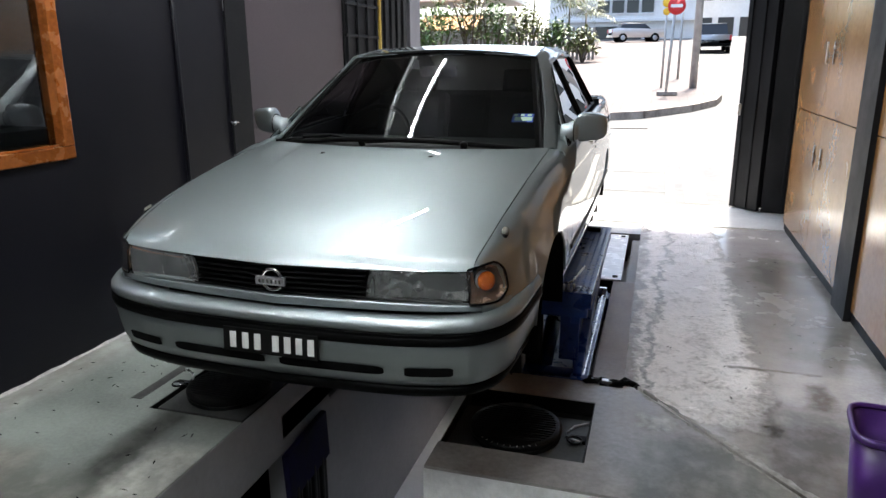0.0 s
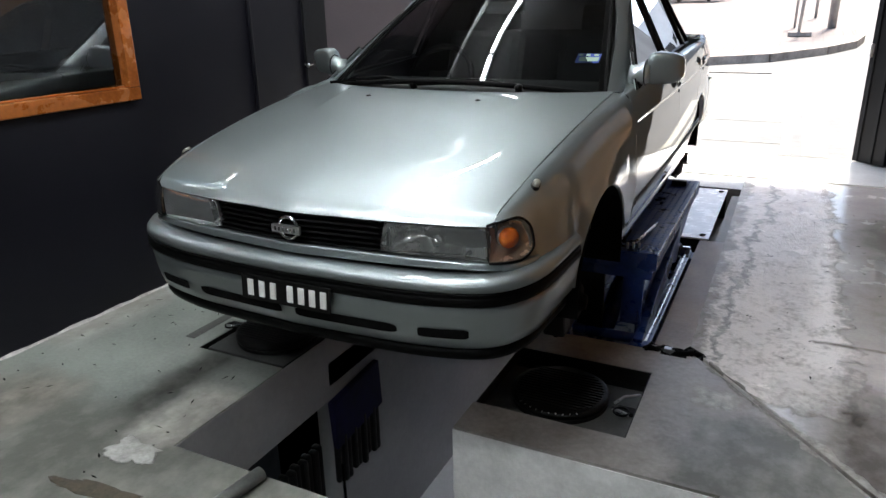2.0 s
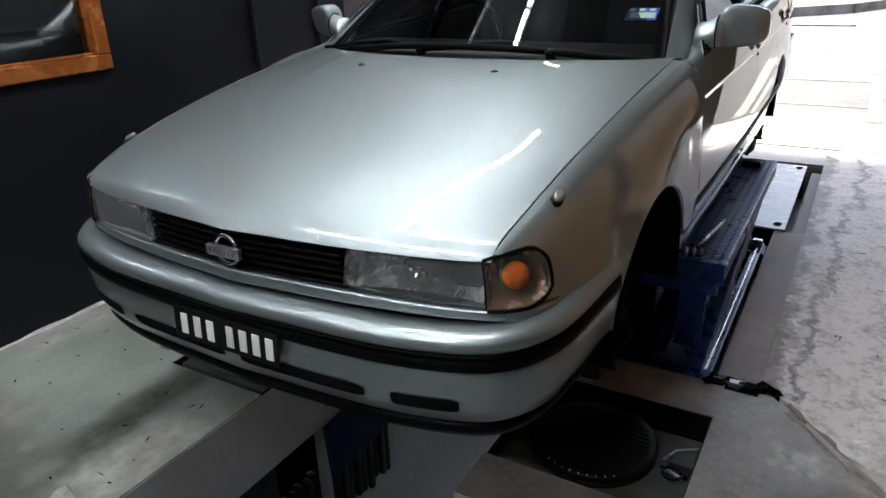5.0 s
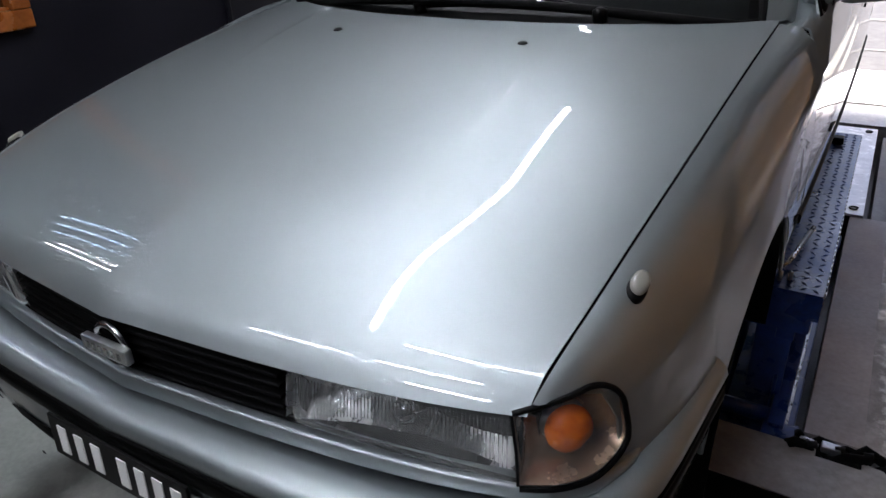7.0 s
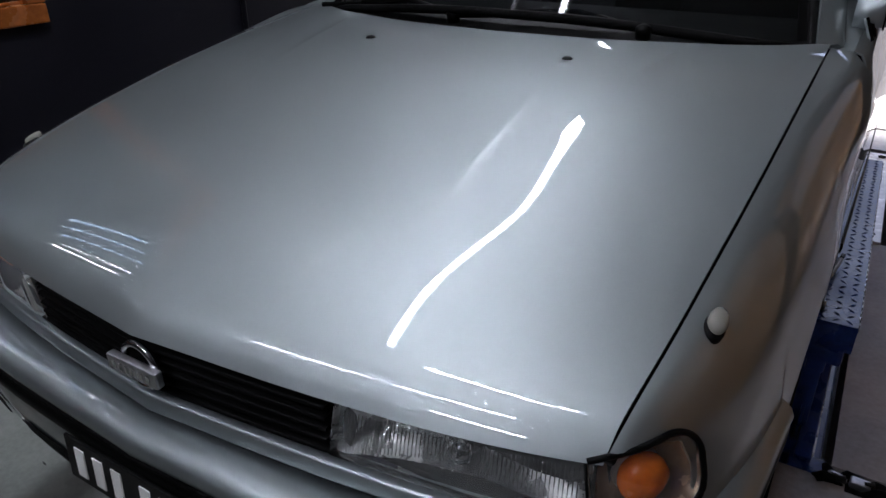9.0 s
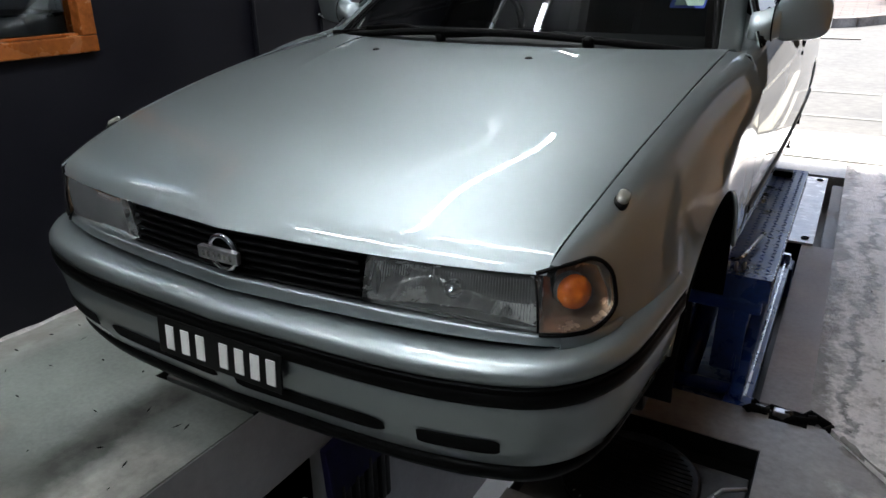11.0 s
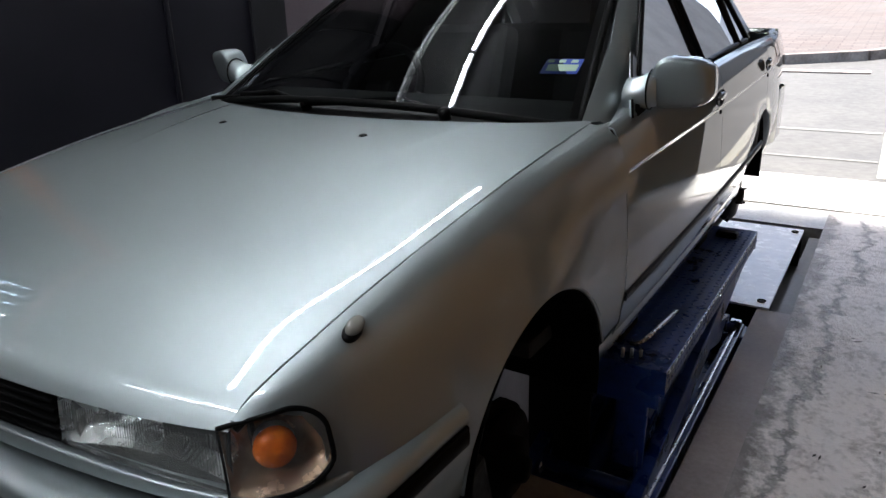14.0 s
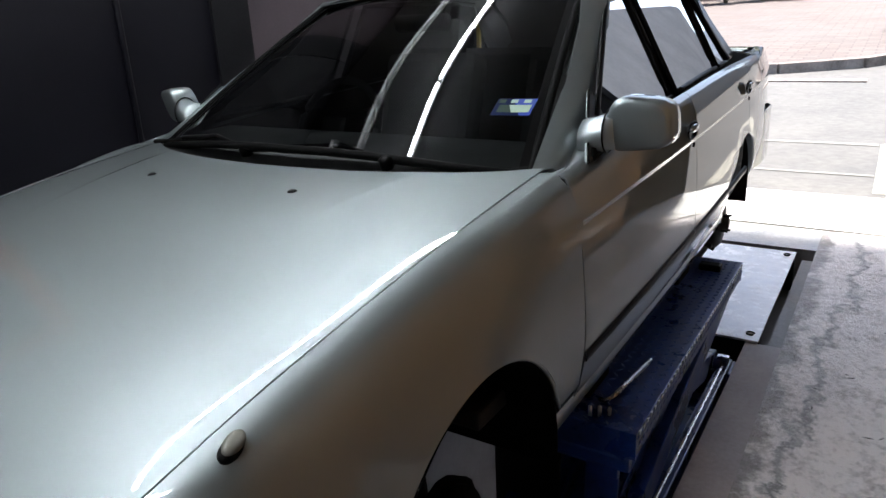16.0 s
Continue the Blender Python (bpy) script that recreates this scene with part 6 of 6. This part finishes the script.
raw("bucket", *rings([tub(h, z) for h, z in ((0.10, 0.0015), (0.108, 0.002), (0.112, 0.01), (0.142, 0.336), (0.138, 0.336), (0.108, 0.02), (0.10, 0.016))]), PURPLE, bin_)
raw("rim", *rings([tub(h, z) for h, z in ((0.1385, 0.334), (0.150, 0.330), (0.154, 0.336), (0.153, 0.352), (0.148, 0.357), (0.140, 0.355), (0.1375, 0.345))], caps=False), PURPLE, bin_)


# ---- outside ----
def rise(y):
    return 0.0 if y < 7 else 0.055 * (min(y, 75) - 7)


ys = list(np.linspace(FRONT + 0.001, 7, 3)) + list(np.linspace(7.5, 75, 46)) + [150, 400, 1200]
rows = [[(x, y, rise(y) - 0.012) for x in (-300, -60, -20, -5, 0, 5, 20, 60, 300)] for y in ys]
ground = sheet("ground", rows, ROAD, None, 0, flip=True)
tagged(ground, "sun-bleached pale asphalt road rising away", "road", kind="structure")

LINE = worn("road_line_paint", (0.19, 0.18, 0.145), (0.30, 0.285, 0.24), (0.6, 0.8), 5, 60, 0.1)


FADED_LINE = worn("faded_road_line", (0.10, 0.096, 0.086), (0.17, 0.163, 0.148), (0.6, 0.8), 5, 60, 0.1)


def marking(x0, x1, y0, y1):
    rows_ = [[(x, y, rise(y) - 0.006) for x in (x0, x1)] for y in np.linspace(y0, y1, 5)]
    return tagged(sheet("road_marking", rows_, LINE if x1 - x0 < 0.5 else FADED_LINE, None, 0, flip=True), "worn white road marking line", "road marking", kind="structure")


for a in ((0.2, 1.35, 8.05, 8.14), (1.37, 1.47, 6.22, 8.14), (1.58, 1.82, 6.24, 9.7), (0.1, 1.36, 6.85, 6.92), (2.4, 4.0, 6.3, 6.36)):
    marking(*a)
drain = box("drain_cover", (1.5, 0.25, 0.02), (0.3, 12.2, rise(12.2)), KERB, None, 0.006, (3.1, 0, 0))
tagged(drain, "dark concrete drain cover beside the kerb", "drain cover")

# raised paved corner with kerb stones
KERB_LINE = [(-40.0, 9.0), (-12.0, 11.4), (-5.0, 12.4), (-0.3, 13.0), (0.9, 13.65), (1.9, 14.9), (2.45, 16.0), (2.66, 17.2), (2.75, 25.7), (3.0, 60.0)]
pts = []
for (xa, ya), (xb, yb) in zip(KERB_LINE, KERB_LINE[1:]):
    n = max(1, int(math.hypot(xb - xa, yb - ya) / 0.9))
    n = min(n, 14)
    pts += [(xa + (xb - xa) * i / n, ya + (yb - ya) * i / n) for i in range(n)]
pts.append(KERB_LINE[-1])
pavement = raw("pavement", [p for p in ((x, y, rise(y) + 0.13) for x, y in pts)] + [(-40.0, 60.0, rise(60) + 0.13)], [tuple(range(len(pts))) + (len(pts),)], PAVER, None, smooth=False)
bm = bmesh.new()
bm.from_mesh(pavement.data)
bmesh.ops.triangulate(bm, faces=bm.faces)
bm.to_mesh(pavement.data)
bm.free()
tagged(pavement, "pale pink brick-paved raised corner", "pavement", kind="structure")
kerb = thing("kerb", (0, 13, rise(13)), "weathered concrete kerb round the paved corner", "kerb", kind="structure")
for (xa, ya), (xb, yb) in zip(pts, pts[1:]):
    d = Vector((xb - xa, yb - ya, rise(yb) - rise(ya)))
    if d.length > 6 or ya > 40:
        continue
    m_ = box_bm((d.length - 0.012, 0.16, 0.26), (0, 0, 0), 0.02)
    rot = Matrix.Translation(((xa + xb) / 2, (ya + yb) / 2, (rise(ya) + rise(yb)) / 2 + 0.02)) @ Matrix.Rotation(math.atan2(d.y, d.x), 4, "Z") @ Matrix.Rotation(-math.atan2(d.z, math.hypot(d.x, d.y)), 4, "Y")
    bmesh.ops.transform(m_, matrix=rot, verts=m_.verts)
    part("kerb_stone", m_, KERB, kerb)

GALV = worn("galvanised_steel", (0.3, 0.3, 0.3), (0.45, 0.45, 0.45), (0.4, 0.6), 6, 80, 0.05, metal=0.6)
RED = worn("sign_red", (0.45, 0.012, 0.015), (0.6, 0.02, 0.025), (0.4, 0.6), 4, 60, 0.02)
SIGN_WHITE = mat("sign_white", (0.75, 0.75, 0.74), 0.5)
YELLOW = worn("sign_yellow", (0.6, 0.34, 0.01), (0.75, 0.46, 0.02), (0.4, 0.6), 4, 60, 0.02)
sign = thing("road_sign", (1.37, 16.86, rise(16.86) + 0.13), "round red no-entry sign on a leaning steel pole", "road sign")
tube("pole", [(1.37, 16.9, rise(16.86) + 0.1), (1.47, 16.9, 3.3)], 0.035, GALV, sign, 12)
plate_ = lathe("sign_plate", (1.48, 16.85, 2.82), (0, -1, 0), [(0, -0.01), (0.21, -0.01), (0.21, 0.01), (0, 0.01)], RED, sign, 40)
box("white_bar", (0.28, 0.006, 0.075), (1.48, 16.834, 2.82), SIGN_WHITE, plate_, 0.002)
box("foot_block", (0.5, 0.35, 0.10), (1.40, 17.0, rise(17) + 0.18), KERB, sign, 0.02)
arrow = thing("warning_sign", (1.26, 19.0, rise(19) + 0.13), "small yellow warning board on a thin pole", "road sign")
tube("pole", [(1.26, 19.0, rise(19) + 0.1), (1.27, 19.0, 3.4)], 0.03, GALV, arrow, 10)
for dz, w in ((2.82, 0.20), (3.05, 0.26), (3.28, 0.2)):
    lathe("board", (1.26, 18.96, dz), (0, -1, 0), [(0, -0.006), (w / 2, -0.006), (w / 2, 0.006), (0, 0.006)], YELLOW, arrow, 8)
lamp_post = tube("street_lamp", [(2.10, 19.0, rise(19) + 0.1), (2.10, 19.0, 8.0)], 0.1, GALV, None, 16)
tagged(lamp_post, "tall galvanised street lamp post on the paving", "street lamp")
spare = thing("sign_pole", (1.75, 22.0, rise(22) + 0.13), "bare thin steel pole on the paving", "pole")
tube("pole", [(1.75, 22.0, rise(22) + 0.1), (1.75, 22.0, 3.6)], 0.04, GALV, spare, 10)
box("plate", (0.28, 0.01, 0.4), (1.75, 21.95, 3.2), SIGN_WHITE, spare, 0.003)


def vehicle(name, at, label, category, length, width, paint, cab, bed=False):
    """A parked vehicle seen from behind: body, cabin, glass, wheels, lamps; along y, tail towards -y."""
    x, y, z = at
    v = thing(name, at, label, category)
    hw = width / 2
    prof = [(0, 0.55), (0.02, 1.02), (cab[0], 1.06), (length * 0.96, 0.98), (length, 0.6)]
    secs = [[(x + sx * hw * (0.94 if zz < 0.4 else 1.0), y + yy, z + zz) for sx, zz in ((-1, 0.38), (-1, 0.75), (-0.97, zt), (0.97, zt), (1, 0.75), (1, 0.38))] for yy, zt in prof]
    body = raw("body", *rings(secs), paint, v)
    b = body.modifiers.new("round", "BEVEL")
    b.width, b.segments = 0.05, 2
    c0, c1, top = cab
    secs = [[(x + sx * k * hw, y + yy, z + zz) for sx, k in ((-1, kk), (1, kk))] + [(x + hw * 0.9, y + yy, z + 1.0), (x - hw * 0.9, y + yy, z + 1.0)] for yy, zz, kk in ((c0, 1.04, 0.9), (c0 + 0.25, top, 0.76), (c1 - 0.5, top, 0.76), (c1, 1.04, 0.9))]
    cabin = raw("cabin", *rings(secs), TINTED_SOLID, v, smooth=False)
    raw("roof", *rings([[(x + sx * 0.77 * hw, y + yy, z + top + dz) for sx, dz in ((-1, -0.03), (-1, 0.02), (1, 0.02), (1, -0.03))] for yy in (c0 + 0.22, c1 - 0.45)]), paint, cabin)
    for sx in (-1, 1):
        for yy in (length * 0.2, length * 0.8):
            wheel_ = lathe("wheel", (x + sx * (hw - 0.2), y + yy, z + 0.34), (sx, 0, 0), [(0, 0), (0.34, 0.0), (0.34, 0.2), (0.2, 0.21), (0, 0.19)], RUBBER, v, 24)
            lathe("rim", (x + sx * (hw - 0.0), y + yy, z + 0.34), (sx, 0, 0), [(0, 0), (0.2, 0.0), (0.18, 0.02), (0, 0.015)], GALV, wheel_, 20)
        box("tail_lamp", (0.1, 0.05, 0.26), (x + sx * (hw - 0.08), y - 0.0, z + 0.86), RED, v, 0.01)
    box("rear_bumper", (width * 0.95, 0.12, 0.16), (x, y - 0.02, z + 0.47), RUBBER if bed else paint, v, 0.03)
    box("number_plate", (0.4, 0.01, 0.1), (x, y - 0.09, z + 0.62), PLATE_BLACK, v, 0.002)
    return v


TINTED_SOLID = mat("far_car_glass", (0.02, 0.022, 0.025), 0.08)
WHITE_PAINT = car_paint("white_paint", (0.7, 0.7, 0.7))
SILVER_PAINT = car_paint("silver_paint", (0.42, 0.43, 0.44))
vehicle("pickup_truck", (4.0, 40.9, rise(41) - 0.012), "silver double-cab pickup parked along the road", "truck", 5.0, 1.75, SILVER_PAINT, (1.5, 3.6, 1.68), True)
wc = vehicle("parked_car", (-2.8, 57.0, rise(57) + 0.13), "white saloon car parked before the building", "car", 4.2, 1.65, WHITE_PAINT, (0.6, 3.0, 1.42))
wc.rotation_euler = (0, 0, radians(-72))

BUILD = worn("white_render", (0.62, 0.61, 0.60), (0.78, 0.77, 0.76), (0.7, 0.9), 0.3, 4, 0.05)
bld = thing("white_building", (-3.5, 75, rise(70)), "white rendered building with dark window openings", "building")
WIN_DARK = mat("dark_opening", (0.03, 0.033, 0.037), 0.2)
box("wall", (14.0, 8, 16), (-2.6, 74.2, rise(70) + 7.5), BUILD, bld, 0.05)
for i in range(4):
    for zz in (6.45, 9.8):
        w_ = box("window", (1.1, 0.3, 1.15), (-4.4 + 1.36 * i, 70.2, zz), WIN_DARK, bld, 0.03)
        box("sill", (1.25, 0.2, 0.1), (-4.4 + 1.36 * i, 70.1, zz - 0.64), BUILD, w_, 0.02)
box("window", (4.4, 0.3, 1.3), (-2.95, 70.2, 4.0), WIN_DARK, bld, 0.03, label="long dark garage opening")
box("balcony", (14.0, 0.5, 0.3), (-2.6, 70.0, 5.2), BUILD, bld, 0.04)
blk = thing("far_shop_row", (9, 82, rise(75)), "pale shop row with a shaded arcade", "building")
box("wall", (22, 8, 9), (10.0, 86, rise(75) + 4.4), BUILD, blk, 0.05)
for i in range(9):
    box("window", (1.6, 0.3, 2.0), (1.0 + 2.2 * i, 82.05, 4.9), WIN_DARK, blk, 0.03)
    box("window", (1.6, 0.3, 1.1), (1.0 + 2.2 * i, 82.05, 8.2), WIN_DARK, blk, 0.03)

# unseen block, added only to darken what the car doors reflect
side = thing("unseen_block", (13, 36, rise(36)), "plain beige block added out of view to darken the door reflections", "building")
box("wall", (8, 56, 13), (13.5, 36, rise(36) + 5.5), worn("beige_render", (0.22, 0.2, 0.18), (0.32, 0.3, 0.27), (0.7, 0.9), 0.3, 4, 0.05), side, 0.05)

# left background: stall with an awning, fence, shrubs
shed = thing("market_stall", (-11, 33, rise(33)), "low stall with a brown canvas awning and pale roof", "stall")
CANVAS = worn("brown_canvas", (0.26, 0.11, 0.03), (0.42, 0.2, 0.06), (0.7, 0.9), 2, 30, 0.1)
sheet("awning", [[(x, y, z + rise(30)) for x in np.linspace(-16, -7.0, 10)] for y, z in ((30, 1.65), (31.5, 2.2), (33.5, 2.5))], CANVAS, shed, 0.04)
box("roof", (11, 5, 0.25), (-11.5, 35.5, rise(33) + 3.1), WHITE_METAL, shed, 0.03)
box("back_wall", (10, 0.2, 2.6), (-11.5, 37.5, rise(33) + 1.3), BUILD, shed, 0.02)
for i in range(5):
    tube("post", [(-15.5 + 2.05 * i, 30.3, rise(30)), (-15.5 + 2.05 * i, 30.3, rise(30) + 1.7)], 0.06, GALV, shed, 8)
fence = thing("fence", (-5.2, 33, rise(33)), "grey slatted fence behind the shrubs", "fence")
for i in range(34):
    box("slat", (0.12, 0.03, 1.5), (-8.2 + 0.19 * i, 33.2, rise(33) + 0.88), KERB, fence, 0.006)
for z in (0.4, 1.3):
    box("rail", (6.6, 0.05, 0.08), (-5.1, 33.26, rise(33) + 0.13 + z), KERB, fence, 0.006)

LEAF = [worn("leaf_green", (0.03, 0.07, 0.012), (0.09, 0.16, 0.03), (0.4, 0.6), 3, 20, 0.0, random=0.3), worn("leaf_olive", (0.07, 0.09, 0.02), (0.17, 0.18, 0.05), (0.4, 0.6), 3, 20, 0.0, random=0.3)]
BARK = worn("bark", (0.06, 0.045, 0.03), (0.14, 0.11, 0.08), (0.8, 0.95), 8, 60, 0.4)


def shrub(x, y, h, w, seed, m, label, palm=False):
    r = random.Random(seed)
    z = rise(y) + 0.12
    t = thing("shrub" if not palm else "palm_tree", (x, y, z), label, "plant", "roadside plants")
    stems = 1 if palm else 5
    verts, faces = [], []
    for i in range(stems):
        a = r.uniform(0, 6.28)
        top = Vector((x + (0 if palm else 0.35 * w * math.cos(a)), y + (0 if palm else 0.35 * w * math.sin(a)), z + h * (0.62 if palm else 0.8)))
        mid = Vector((x, y, z)).lerp(top, 0.5) + Vector((r.uniform(-0.1, 0.1), r.uniform(-0.1, 0.1), 0))
        tube("trunk", [(x, y, z - 0.05), mid, top], 0.05, BARK, t, 8, radii=(0.09 if palm else 0.05, 0.06 if palm else 0.035, 0.03))

    def blade(p, d, l, wd, bend):
        side_ = d.cross(Vector((0, 0, 1)))
        side_ = side_.normalized() if side_.length > 0.01 else Vector((1, 0, 0))
        b0 = len(verts)
        for k in range(4):
            f = k / 3
            c = p + d * l * f + Vector((0, 0, -bend * l * f * f))
            wk = wd * (0.35, 1.0, 0.75, 0.05)[k]
            verts.append(tuple(c + side_ * wk))
            verts.append(tuple(c - side_ * wk))
        for k in range(3):
            faces.append((b0 + 2 * k, b0 + 2 * k + 1, b0 + 2 * k + 3, b0 + 2 * k + 2))
    if palm:
        for i in range(34):
            a, e = r.uniform(0, 6.28), r.uniform(0.1, 1.2)
            d = Vector((math.cos(a) * math.cos(e), math.sin(a) * math.cos(e), math.sin(e)))
            p = Vector((x, y, z + h * 0.62))
            for q in range(9):
                f = 0.15 + q * 0.095
                c = p + d * w * f + Vector((0, 0, -0.45 * w * f * f))
                for s_ in (-1, 1):
                    n_ = d.cross(Vector((0, 0, 1))).normalized() * s_
                    blade(c, (d * 0.5 + n_ + Vector((0, 0, -0.2))).normalized(), 0.32 * w * (1.1 - 0.6 * f), 0.02, 0.5)
    else:
        for i in range(520):
            a, e, k = r.uniform(0, 6.28), r.uniform(-0.3, 1.5), r.random() ** 0.4
            c = Vector((x + 0.55 * w * k * math.cos(a) * math.cos(e) * r.uniform(0.6, 1.2), y + 0.55 * w * k * math.sin(a) * math.cos(e), z + h * 0.45 + 0.55 * h * k * math.sin(e) * r.uniform(0.7, 1.15)))
            d = Vector((r.uniform(-1, 1), r.uniform(-1, 1), r.uniform(-0.4, 0.9))).normalized()
            blade(c, d, r.uniform(0.16, 0.34), r.uniform(0.04, 0.08), 0.4)
    crown = raw("crown", verts, faces, m, t, smooth=False)
    return t


for i, (x, y, h, w, palm) in enumerate(((-8.3, 29, 2.9, 2.2, False), (-7.0, 29.5, 3.3, 2.2, False), (-6.0, 30, 2.8, 2.0, False), (-4.7, 30.5, 2.6, 1.8, False), (-3.4, 31, 1.9, 1.7, False), (-2.2, 31, 1.5, 1.5, False), (-9.6, 30, 2.4, 1.9, False), (-3.2, 34, 4.2, 1.9, True), (-5.0, 34.5, 5.0, 2.1, True), (-2.6, 36, 3.4, 1.6, True), (-10.8, 30, 2.2, 1.8, False))):
    shrub(x, y, h, w, 40 + i, LEAF[i % 2], "leafy green roadside shrub before the fence" if not palm else "small feathery palm behind the fence", palm)
